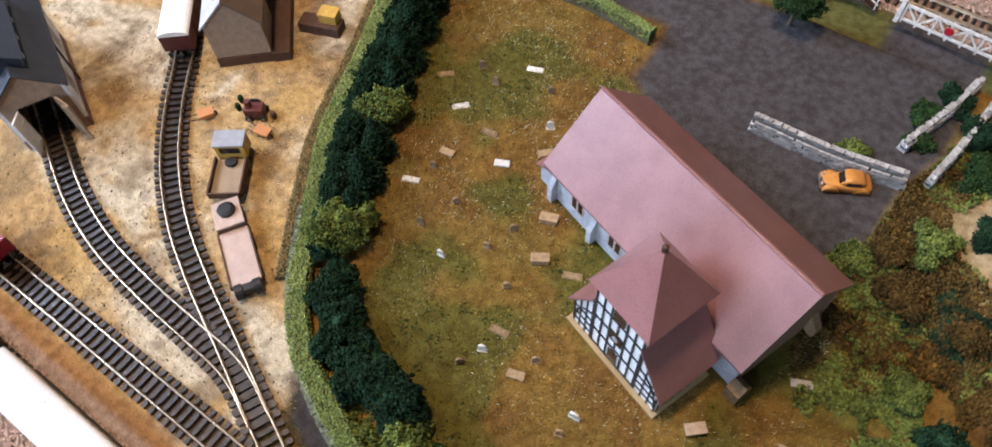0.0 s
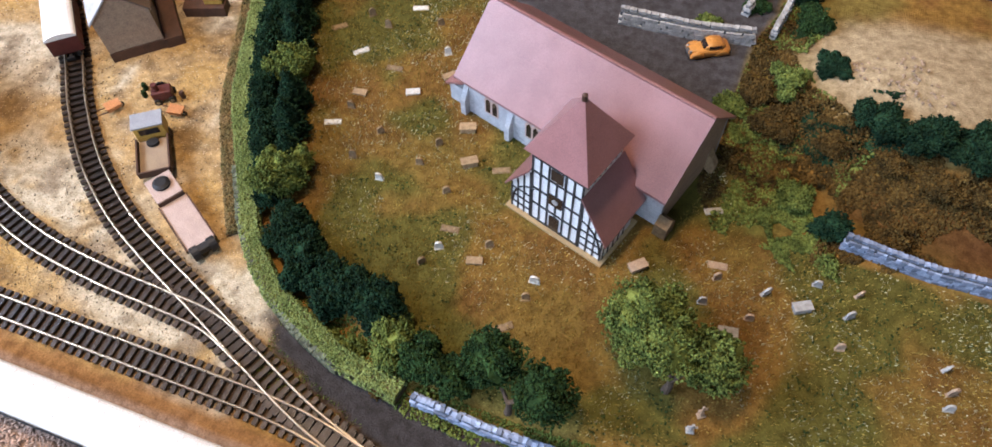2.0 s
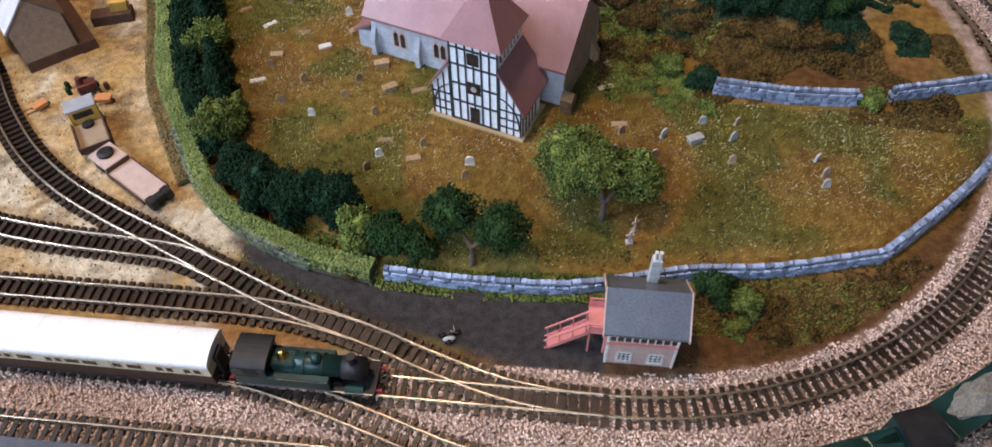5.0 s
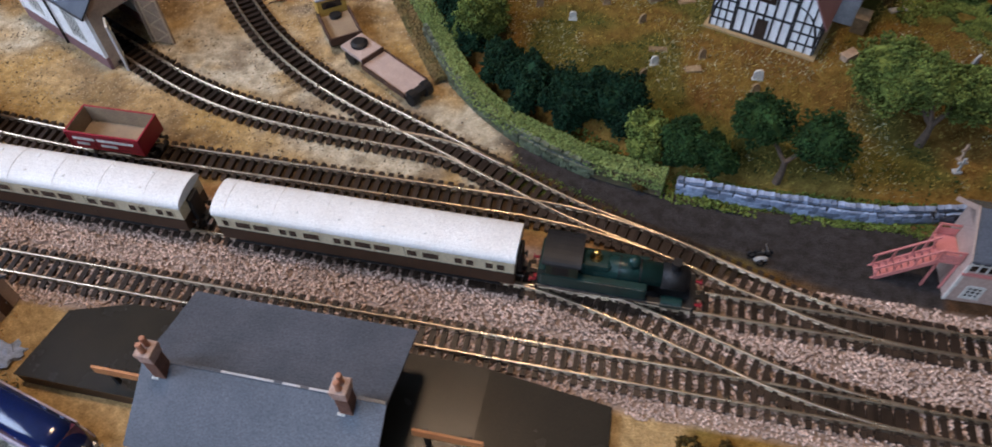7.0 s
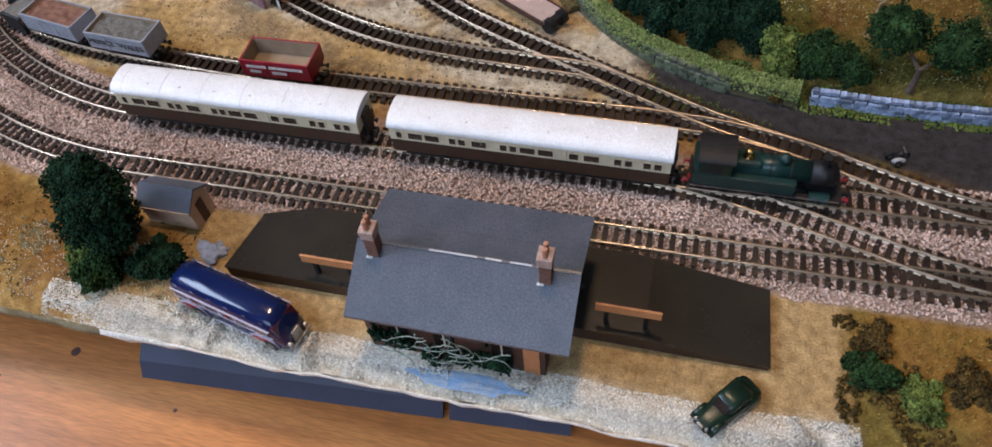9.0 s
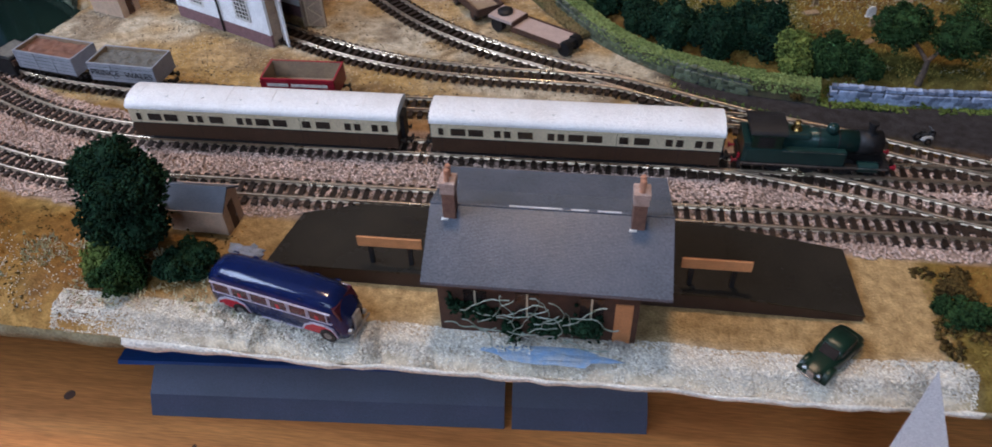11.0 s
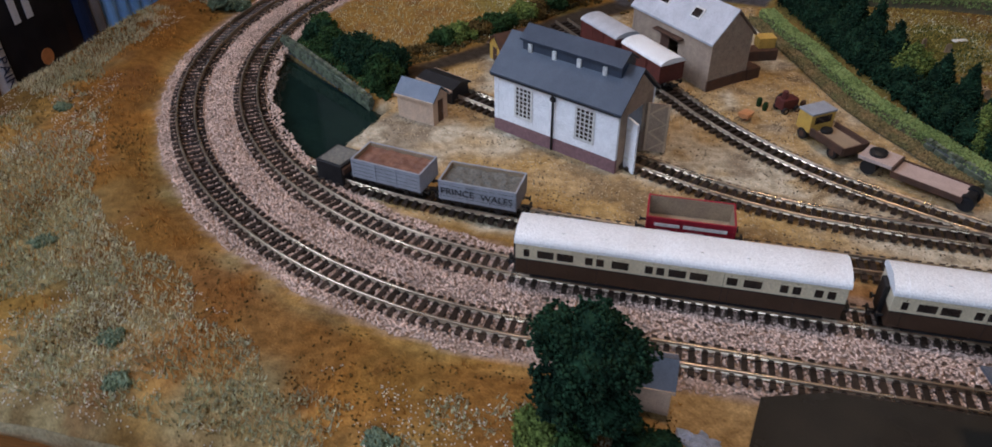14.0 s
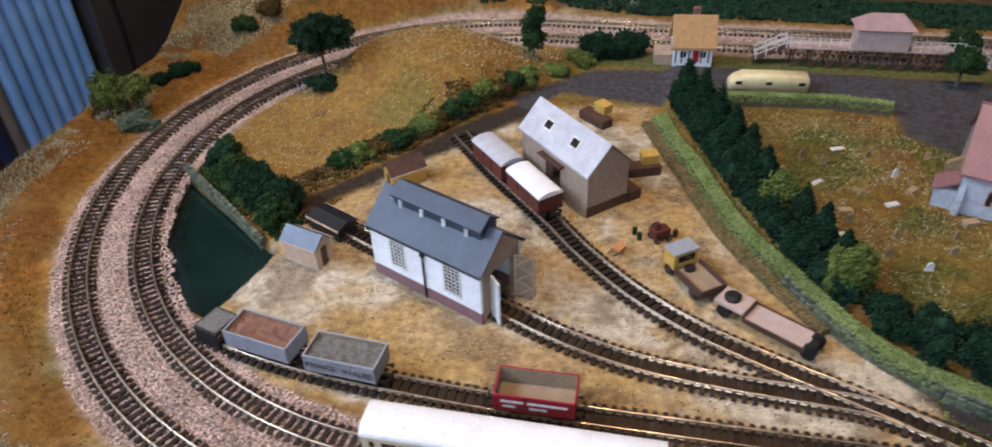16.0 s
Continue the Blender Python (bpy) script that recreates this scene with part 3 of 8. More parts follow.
# ---------------------------------------------------------------- track
def offset(pts, d, closed=False):
    p = np.array(pts, float)
    t = (np.roll(p, -1, 0) - np.roll(p, 1, 0)) if closed else np.gradient(p, axis=0)
    t /= np.linalg.norm(t, axis=1)[:, None]
    return p + d * np.stack([-t[:, 1], t[:, 0]], -1)


RAIL = ((-0.5, 3.84), (0.0, 4.0), (0.5, 3.84), (0.62, 3.45), (0.2, 3.05), (0.2, 2.45), (0.75, 2.3), (0.75, 2.0), (-0.75, 2.0), (-0.75, 2.3), (-0.2, 2.45), (-0.2, 3.05), (-0.62, 3.45))


def sweep(bm, pts, profile, lift, closed):
    """Sweeps a closed outline of (across, up) along a line."""
    lines = [offset(pts, d, closed) for d, _ in profile]
    n, k = len(pts), len(profile)
    rings = [[bm.verts.new((*lines[j][i], profile[j][1] + lift)) for j in range(k)] for i in range(n)]
    for i in range(n if closed else n - 1):
        r, q = rings[i], rings[(i + 1) % n]
        for j in range(k):
            bm.faces.new((r[j], q[j], q[(j + 1) % k], r[(j + 1) % k]))
    if not closed:
        bm.faces.new(rings[0])
        bm.faces.new(rings[-1][::-1])
    return bm


SLEEPER_MESH = [None]


def track(name, label, pts, closed=False, lift=0.0, near=None, skip=(1e9, 1e9)):
    t = thing(name, label, "railway track", group="railway tracks")
    pts = np.array(pts, float)
    for side in (1, -1):
        line = offset(pts, side * 4.85, closed)
        bm = sweep(B(), line, RAIL, lift, closed)
        part("rail", bm, M["rail"], t, "nickel silver rail with a worn bright head", smooth=True)
    seg = np.linalg.norm(np.diff(np.r_[pts, pts[:1]] if closed else pts, axis=0), axis=1)
    s = np.r_[0, np.cumsum(seg)]
    src = np.r_[pts, pts[:1]] if closed else pts
    at = np.arange(2.0, s[-1] - 1, 4.7)
    px, py = np.interp(at, s, src[:, 0]), np.interp(at, s, src[:, 1])
    qx, qy = np.interp(at + 0.6, s, src[:, 0]), np.interp(at + 0.6, s, src[:, 1])
    ang = np.arctan2(qy - py, qx - px)
    if SLEEPER_MESH[0] is None:
        bm = box(B(), -1.15, 1.15, -9.0, 9.0, 0.4, 2.05, 0)
        for sy in (4.85, -4.85):
            box(bm, -0.9, 0.9, sy - 1.5, sy + 1.5, 2.0, 2.5)
        bmesh.ops.scale(bm, vec=(MM, MM, MM), verts=bm.verts[:])
        me = bpy.data.meshes.new("sleeper")
        bm.to_mesh(me)
        bm.free()
        me.materials.append(M["sleeper"])
        SLEEPER_MESH[0] = me
    rest, count = [], 0
    for i in range(len(at)):
        jx = 0.25 * math.sin(i * 12.9)
        if (near is None or near(px[i], py[i])) and count < 300:
            ob = new("sleeper", SLEEPER_MESH[0])
            ob.parent = t
            ob.matrix_local = pose((px[i] + jx) * MM, py[i] * MM, (lift - 0.03) * MM, 0, 0, math.degrees(ang[i]))
            count += 1
        else:
            rest.append(i)
    if rest:
        k = np.array(rest)
        v = [(x, y, z) for z in (0.4, 2.05) for x, y in ((-1.15, -9), (1.15, -9), (1.15, 9), (-1.15, 9))]
        f = [(4, 5, 6), (4, 6, 7), (0, 1, 5), (0, 5, 4), (1, 2, 6), (1, 6, 5), (2, 3, 7), (2, 7, 6), (3, 0, 4), (3, 4, 7)]
        tagged(scatter_mesh("sleeper_run", v, f, np.stack([px[k], py[k], 0 * k + lift - 0.03], -1), ang[k], np.ones((len(k), 3)), M["sleeper"], t), kind="stuff")
    return t


front_half = lambda x, y: y < 260 and x < 260
track("railway_track", "outer oval of track on pinkish ballast", oval(R_OUT), True, near=front_half)
track("railway_track", "inner oval of track on pinkish ballast", oval(R_IN), True, near=front_half)
track("railway_track", "siding track along the sandy yard", SIDING, lift=0.12)
track("railway_track", "goods yard track curving to the goods shed", YARD_A, lift=0.24)
track("railway_track", "engine shed track with sunken sleepers", YARD_B, lift=0.36)
track("railway_track", "crossover between the two running lines", CROSS, lift=0.18)


# loose chippings round the running lines
def build_ballast():
    rng = np.random.default_rng(5)
    n = 520000
    x, y = rng.uniform(-620, 350, n), rng.uniform(18, 582, n)
    g = oval_gap(x, y)
    edge = 33 + 7 * (fbm(x, y, 12, 21) - 0.5)
    keep = (np.abs(g) < edge) & ((y < 350) | (rng.random(n) < 0.45))
    # the yard side of the siding and the platform carry none
    keep &= ~((y > 93) & (y < 140) & (x > -300) & (x < 55)) & ~((y > 82) & (y < 100) & (x > -335) & (x < -40))
    keep &= ~((y < 23) & (x > -275) & (x < -45))
    x, y, g = x[keep], y[keep], g[keep]
    off = np.minimum(np.abs(g - 17.5), np.abs(g + 17.5))
    inn = off < 9.2
    z = np.where(inn, 1.15, 0.5) + rng.uniform(-0.3, 0.35, len(x)) + 1.1 * smooth01(9.5, 15, off) * smooth01(33, 24, np.abs(g))
    s = rng.uniform(0.45, 0.95, (len(x), 3)) * np.where(inn, 0.85, 1.0)[:, None]
    s[:, 2] *= 0.8
    tagged(scatter_mesh("ballast", OCTA_V, OCTA_F, np.stack([x, y, z], -1), rng.uniform(0, 6.28, len(x)), s, M["ballast"]),
           "pinkish grey granite chippings spread round the running lines", "ballast", kind="stuff")


build_ballast()

# room shell
bm = B()
box(bm, -1650, 1650, -1400, 1350, -780, -760)
solid("floor", bm, M["carpet"], "dark carpeted floor", "floor", kind="structure")
bm = B()
box(bm, -1650, 1650, -1400, 1350, 1600, 1620)
solid("ceiling", bm, M["ceiling"], "plain white ceiling", "ceiling", kind="structure")
for nm, b in (("wall_north", (-1650, 1650, 1300, 1350)), ("wall_east", (1600, 1650, -1349, 1299))):
    solid(nm, box(B(), *b, -760, 1600), M["wall"], "plain painted room wall", "wall", kind="structure")
bm = B()
for b in ((-1349, -880, -760, 1600), (280, 1299, -760, 1600), (-880, 280, -760, 740), (-880, 280, 1540, 1600)):
    box(bm, -1650, -1600, b[0], b[1], b[2], b[3])
solid("wall_west", bm, M["wall"], "plain painted room wall round a window opening", "wall", kind="structure")
bm = B()
for a, b, c, d in ((-1650, -880, -760, 1600), (280, 1650, -760, 1600), (-880, 280, -760, 560), (-880, 280, 1400, 1600)):
    box(bm, a, b, -1400, -1350, c, d)
solid("wall_south", bm, M["wall"], "plain painted room wall round a window opening", "wall", kind="structure")
# ---------------------------------------------------------------- rolling stock
def wheelset(parent, x, r, half=5.2):
    bm = B()
    for s in (1, -1):
        tube(bm, (x, s * half - s * 1.2, r), (x, s * half, r), r, r, 16)
    tube(bm, (x, -half, r), (x, half, r), 0.6, 0.6, 6)
    return part("wheelset", bm, M["black"], parent)


def buffers(parent, x, s, colour="black", z=8.5):
    for y in (-5.4, 5.4):
        bm = tube(B(), (x, y, z), (x + s * 2.2, y, z), 0.6, 0.6, 8)
        tube(bm, (x + s * 2.2, y, z), (x + s * 2.7, y, z), 1.3, 1.3, 12)
        part("buffer", bm, M[colour], parent)


def coupling(parent, x, s, z=4.8):
    bm = box(B(), min(x, x + s * 3.5), max(x, x + s * 3.5), -0.9, 0.9, z - 0.5, z + 0.5)
    box(bm, min(x + s * 3.5, x + s * 4.4), max(x + s * 3.5, x + s * 4.4), -2.4, 2.4, z - 0.6, z + 1.4)
    part("coupling", bm, M["black"], parent)


BIG, SMALL = 6.6, 3.0
WINDOWS = [(3.2, 2.4), (10.6, BIG), (18.2, BIG), (27.4, SMALL), (31.6, SMALL), (39.2, BIG), (50.0, SMALL), (54.2, SMALL), (60.4, BIG), (68.2, BIG), (80.2, 4.0), (87.6, BIG), (98.6, SMALL), (103.0, SMALL), (110.6, SMALL), (115.0, SMALL)]


def coach(x, label):
    t = thing("railway_coach", label, "coach", x, 71.5, 4.0, group="passenger coaches")
    h = 62.2
    part("lower_body", box(B(), -h, h, -9.1, 9.1, 4.2, 11.6, 0.3), M["choc"], t, "chocolate brown lower panels")
    bm = B()
    prism(bm, [(-9.1, 11.62), (9.1, 11.62), (9.0, 18.6), (8.2, 19.8), (-8.2, 19.8), (-9.0, 18.6)], -h, h)
    part("upper_body", bm, M["cream"], t, "cream upper panels")
    arc = [(-9.5, 19.3)] + [(-9.5 * math.cos(math.radians(a)), 19.6 + 4.3 * math.sin(math.radians(a)) ** 0.8) for a in range(8, 180, 12)] + [(9.5, 19.3)]
    roof = part("roof", prism(B(), arc, -h - 0.6, h + 0.6), M["white_roof"], t, "white arched roof")
    for i in range(12):
        rx = -h + 5 + i * (2 * h - 10) / 11
        rib = [(y * 1.012, 19.3 + (z - 19.3) * 1.02 + 0.05) for y, z in arc]
        if i % 2 == 0:
            part("rain_strip", prism(B(), rib, rx - 0.22, rx + 0.22), M["white_roof"], roof)
    for i, rx in enumerate((-44, -27, -9, 9, 26, 44)):
        for ry in (-4.2, 4.2):
            zz = 22.9
            bm = tube(B(), (rx + (1.5 if ry > 0 else 0), ry, zz - 0.6), (rx + (1.5 if ry > 0 else 0), ry, zz + 0.9), 0.9, 0.75, 8)
            part("roof_vent", bm, M["white_roof"], roof)
    for s in (-1, 1):
        for wx, ww in WINDOWS:
            c = -h + 1.2 + wx * 1.025
            p = part("window", box(B(), c - ww / 2, c + ww / 2, *sorted((s * 8.9, s * 9.13)), 13.2, 17.0), M["glass_dark"], t, "dark glazed window")
            bm = B()
            for a, b, zz0, zz1 in ((c - ww / 2 - 0.4, c + ww / 2 + 0.4, 17.0, 17.4), (c - ww / 2 - 0.4, c + ww / 2 + 0.4, 12.8, 13.2), (c - ww / 2 - 0.4, c - ww / 2, 13.2, 17.0), (c + ww / 2, c + ww / 2 + 0.4, 13.2, 17.0)):
                box(bm, a, b, *sorted((s * 9.05, s * 9.3)), zz0, zz1)
            part("frame", bm, M["cream"], p)
            if ww == BIG:
                part("vent_hood", box(B(), c - 2.6, c + 2.6, *sorted((s * 9.0, s * 9.45)), 17.7, 18.3), M["cream"], p)
        bm = box(B(), -h, h, *sorted((s * 9.05, s * 9.22)), 11.5, 11.9)
        part("waist_line", bm, M["black"], t)
        for dx in (-57.5, -29.5, 18.2, 20.6, 44.5):
            part("door_line", box(B(), dx - 0.1, dx + 0.1, *sorted((s * 9.1, s * 9.17)), 4.8, 18.3), M["black"], t)
        part("step_board", box(B(), -h + 6, h - 6, *sorted((s * 8.6, s * 9.6)), 3.4, 3.9), M["black"], t)
    part("underframe", box(B(), -h + 3, h - 3, -5, 5, 2.6, 4.2), M["black"], t)
    part("battery_box", box(B(), -12, 6, -7, 7, 1.0, 3.4, 0.3), M["black"], t)
    for s in (-1, 1):
        b = part("bogie", box(B(), s * 44 - 11, s * 44 + 11, -6.6, 6.6, 1.6, 3.6, 0.3), M["black"], t)
        for k in (-8, 8):
            wheelset(b, s * 44 + k, 3.1)
        buffers(t, s * h, s, z=6.4)
        coupling(t, s * h, s, 3.4)
        part("gangway", box(B(), *sorted((s * h, s * (h + 2.0))), -3.4, 3.4, 5, 18.5, 0.4), M["black"], t)
    return t


coach(-296.2, "chocolate and cream coach with white roof, last in train")
coach(-156.6, "chocolate and cream coach with white roof behind the engine")


def tank_engine():
    t = thing("tank_locomotive", "dark green tank locomotive with brass safety valve and red buffers", "locomotive", -55.5, 71.5, 4.0)
    part("frame", box(B(), -30, 30, -8.2, 8.2, 5.2, 6.4, 0.2), M["black"], t)
    part("chassis", box(B(), -28, 28, -4, 4, 1.6, 5.2), M["black"], t)
    for x in (-15, -1, 13):
        w = wheelset(t, x, 4.4, 5.2)
    part("pony_wheels", tube(tube(B(), (24, -5.2, 2.6), (24, -4, 2.6), 2.6, 2.6, 14), (24, 4, 2.6), (24, 5.2, 2.6), 2.6, 2.6, 14), M["black"], t)
    for s in (-1, 1):
        part("side_tank", box(B(), -29, 12, *sorted((s * 4.6, s * 8.0)), 6.4, 13.6, 0.5), M["green_loco"], t, "dark green side tank")
        part("tank_lining", box(B(), -14, 11, *sorted((s * 7.95, s * 8.08)), 12.9, 13.1), M["steel"], t)
        part("footplate_edge", box(B(), -30, 30, *sorted((s * 8.0, s * 8.5)), 5.9, 6.5), M["steel"], t)
        part("cylinder", tube(B(), (18, s * 6.2, 5.6), (26, s * 6.2, 5.6), 2.4, 2.4, 14), M["green_loco"], t)
        part("coupling_rod", box(B(), -16, 14, *sorted((s * 5.4, s * 5.9)), 3.4, 4.2), M["steel"], t)
    part("boiler", tube(B(), (-12, 0, 14.2), (17, 0, 14.2), 5.1, 4.7, 24), M["green_loco"], t, "green boiler barrel", True)
    part("firebox", box(B(), -14, -2, -4.4, 4.4, 9, 19.2, 1.8), M["green_loco"], t)
    for x in (0.5, 8.5):
        part("boiler_band", tube(B(), (x, 0, 14.2), (x + 0.5, 0, 14.2), 5.25, 5.25, 24), M["black"], t)
    sm = part("smokebox", tube(B(), (17, 0, 14.0), (26.5, 0, 14.0), 5.2, 5.2, 24), M["black"], t, "black smokebox", True)
    part("smokebox_door", tube(B(), (26.5, 0, 14.0), (27.6, 0, 14.0), 4.4, 3.0, 20), M["black"], sm)
    part("chimney", lathe(B(), [(2.2, 18.2), (1.5, 19.6), (1.5, 22.8), (2.1, 23.1), (2.0, 24.0)], 21.5, 0), M["black"], t)
    part("dome", lathe(B(), [(2.6, 18.4), (2.5, 20.6), (2.0, 21.8), (0.8, 22.5)], 6.0, 0), M["green_loco"], t, "", True)
    part("safety_valve", lathe(B(), [(3.4, 18.4), (2.2, 19.6), (1.6, 21.2), (1.4, 22.8), (0.8, 23.2)], -8.5, 0), M["brass"], t, "polished brass safety valve bonnet", True)
    part("cab", box(B(), -27, -14.5, -7.9, 7.9, 13.6, 21.2, 0.3), M["green_dark"], t)
    for s in (-1, 1):
        part("cab_opening", box(B(), -24.5, -18, *sorted((s * 7.8, s * 8.03)), 14.4, 19.6, 0.1), M["black"], t)
    arc = [(8.6 * math.cos(math.radians(a)), 20.9 + 2.6 * math.sin(math.radians(a))) for a in range(0, 181, 15)]
    part("cab_roof", prism(B(), arc, -28.5, -13.5), M["black"], t, "matt dark grey cab roof")
    part("bunker", box(B(), -30, -27, -7.6, 7.6, 6.4, 16.2, 0.3), M["green_loco"], t)
    for s in (-1, 1):
        part("buffer_beam", box(B(), *sorted((s * 30, s * 30.9)), -8.2, 8.2, 3.4, 6.6), M["black"], t)
        buffers(t, s * 30.9, s, "red", 5.4)
        coupling(t, s * 30.5, s, 3.0)
    part("lamp", box(B(), -31.6, -30.6, -7, -5.4, 7.6, 9.6), M["red"], t, "small red tail lamp")


tank_engine()


def tender_engine():
    """The visiting express engine on the outer curve."""
    a = math.degrees(math.asin((165 - CX1) / R_OUT))
    x, y = CX1 + R_OUT * math.sin(math.radians(a)), CY - R_OUT * math.cos(math.radians(a))
    t = thing("express_locomotive", "dark green express locomotive with red buffer beam on the outer curve", "locomotive", x, y, 4.0, 180 + a)
    part("frame", box(B(), -38, 36, -8.2, 8.2, 5.4, 6.6, 0.2), M["black"], t)
    part("chassis", box(B(), -36, 34, -4, 4, 1.5, 5.4), M["black"], t)
    for k in (-22, -6, 10):
        wheelset(t, k, 6.0, 5.2)
    for k in (22, 31):
        wheelset(t, k, 3.0, 5.2)
    part("boiler", tube(B(), (-22, 0, 15.2), (20, 0, 14.6), 6.0, 5.1, 24), M["green_loco"], t, "tapered green boiler", True)
    part("firebox", box(B(), -24, -8, -5, 5, 8, 20.8, 2.0), M["green_loco"], t)
    sm = part("smokebox", tube(B(), (20, 0, 14.6), (31, 0, 14.6), 5.4, 5.4, 24), M["black"], t, "black smokebox", True)
    part("smokebox_door", tube(B(), (31, 0, 14.6), (32.2, 0, 14.6), 4.6, 3.2, 20), M["black"], sm)
    part("chimney", lathe(B(), [(2.4, 19.4), (1.7, 20.6), (1.7, 23.2), (2.3, 23.8)], 25.5, 0), M["black"], t)
    part("safety_valve", lathe(B(), [(2.0, 19.6), (1.6, 21.4), (1.0, 23.0)], 2, 0), M["brass"], t, "polished brass safety valve bonnet", True)
    part("cab", box(B(), -36, -24, -8.2, 8.2, 6.6, 22.4, 0.3), M["green_loco"], t)
    arc = [(8.8 * math.cos(math.radians(d)), 22.2 + 2.6 * math.sin(math.radians(d))) for d in range(0, 181, 15)]
    part("cab_roof", prism(B(), arc, -40, -23.4), M["black"], t)
    for s in (-1, 1):
        part("splasher", box(B(), -30, 16, *sorted((s * 4.8, s * 7.4)), 6.6, 9.4, 0.8), M["green_loco"], t)
        part("cylinder", tube(B(), (18, s * 6.6, 5.2), (29, s * 6.6, 5.2), 2.6, 2.6, 14), M["black"], t)
        part("coupling_rod", box(B(), -23, 12, *sorted((s * 5.5, s * 6.0)), 4.6, 5.5), M["steel"], t)
        part("cab_window", box(B(), -33, -27, *sorted((s * 8.1, s * 8.35)), 15.6, 19.4), M["glass_dark"], t)
    part("buffer_beam", box(B(), 36, 37, -8.4, 8.4, 3.4, 7.0), M["red"], t, "red buffer beam")
    buffers(t, 37, 1, "red", 5.6)
    tx, ty = CX1 + R_OUT * math.sin(math.radians(a + 15.2)), CY - R_OUT * math.cos(math.radians(a + 15.2))
    k = thing("locomotive_tender", "dark green six-wheeled tender loaded with coal", "tender", tx, ty, 4.0, 180 + a + 15.2)
    part("body", box(B(), -24, 24, -8.4, 8.4, 6.2, 15.6, 0.5), M["green_loco"], k)
    part("chassis", box(B(), -24, 24, -5, 5, 2.4, 6.2), M["black"], k)
    for w in (-15, 0, 15):
        wheelset(k, w, 4.0, 5.2)
    bm = blob(B(), 3, 0, 15.2, 17, 6.6, 3.6, 0.4, 3, 4)
    part("coal_load", bm, M["coal"], k)
    buffers(k, -24, -1, "black", 5.6)


tender_engine()


def text_bar(parent, name, x0, x1, y, z0, z1, material):
    return part(name, box(B(), x0, x1, y - 0.06, y + 0.06, z0, z1), material, parent)


def lettering(parent, words, x, y, z, size, material, turn=0.0, rot=(90, 0, 0)):
    c = bpy.data.curves.new("lettering", "FONT")
    c.body, c.size, c.align_x, c.align_y, c.extrude = words, size * MM, "CENTER", "CENTER", 0.00004
    c.materials.append(material)
    ob = new("lettering", c)
    ob.parent = parent
    ob.matrix_local = pose(x * MM, y * MM, z * MM, *rot)
    return ob


def open_wagon(x, y, turn, paint, label, load=None, inside_paint=None, words="", bars=False, length=37.0, rows=5):
    t = thing("open_wagon", label, "wagon", x, y, 4.0, turn, group="goods wagons")
    h, w, z0, z1 = length / 2, 8.8, 5.6, 15.6
    part("floor", box(B(), -h + 0.8, h - 0.8, -w + 0.8, w - 0.8, z0, z0 + 0.8), M["wagon_inside"], t)
    step = (z1 - z0) / rows
    for s in (-1, 1):
        side = part("side", box(B(), -h, h, *sorted((s * (w - 0.8), s * w)), z0, z1, 0.12), M[paint], t)
        part("lining", box(B(), -h + 0.8, h - 0.8, *sorted((s * (w - 1.0), s * (w - 0.83))), z0 + 0.8, z1 - 0.25), M[inside_paint or "wagon_inside"], t)
        for k in range(1, rows):
            part("plank_line", box(B(), -h, h, *sorted((s * (w - 0.02), s * (w + 0.06))), z0 + k * step - 0.06, z0 + k * step + 0.06), M["black"], side)
        for sx in (-h + 0.7, -5.6, 5.6, h - 0.7):
            part("strap", box(B(), sx - 0.35, sx + 0.35, *sorted((s * w, s * (w + 0.25))), z0, z1), M[paint], side)
        part("end", box(B(), *sorted((s * (h - 0.8), s * h)), -w + 0.8, w - 0.8, z0, z1, 0.12), M[paint], t)
        part("end_lining", box(B(), *sorted((s * (h - 1.0), s * (h - 0.83))), -w + 1.1, w - 1.1, z0 + 0.8, z1 - 0.25), M[inside_paint or "wagon_inside"], t)
        part("solebar", box(B(), -h + 0.5, h - 0.5, *sorted((s * 5.6, s * 6.6)), 2.6, z0), M["black"], t)
        buffers(t, s * h, s, "black", 4.2)
        coupling(t, s * h, s, 3.2)
        for ax in (-9.5, 9.5):
            part("axlebox", box(B(), ax - 1.2, ax + 1.2, *sorted((s * 5.4, s * 7.0)), 1.4, 3.8, 0.2), M["black"], t)
    for ax in (-9.5, 9.5):
        wheelset(t, ax, 2.9)
    if load:
        bm = B()
        n, m = 26, 14
        grid = [[bm.verts.new((-h + 1.1 + i * (2 * h - 2.2) / n, -w + 1.1 + j * (2 * w - 2.2) / m, z1 - 2.0 + 1.1 * noise.noise(Vector((i * 0.35, j * 0.35, x))) + 0.5 * noise.noise(Vector((i * 1.3, j * 1.3, x))))) for j in range(m + 1)] for i in range(n + 1)]
        for i in range(n):
            for j in range(m):
                bm.faces.new((grid[i][j], grid[i + 1][j], grid[i + 1][j + 1], grid[i][j + 1]))
        part("load", bm, M[load], t, "loose load filling the wagon")
    if words:
        lettering(t, words[0], -9.3, -w - 0.36, 10.4, 4.8, M["black"])
        lettering(t, words[1], 9.3, -w - 0.36, 10.0, 4.8, M["black"])
    if bars:
        for a, b, zz in ((-15, -4.5, 11.6), (-3, 15, 11.6), (-14, -8, 8.4), (-2, 6, 8.4)):
            text_bar(t, "letter_bar", a, b, -w - 0.34, zz, zz + 1.6, M["stone_white"])
    return t


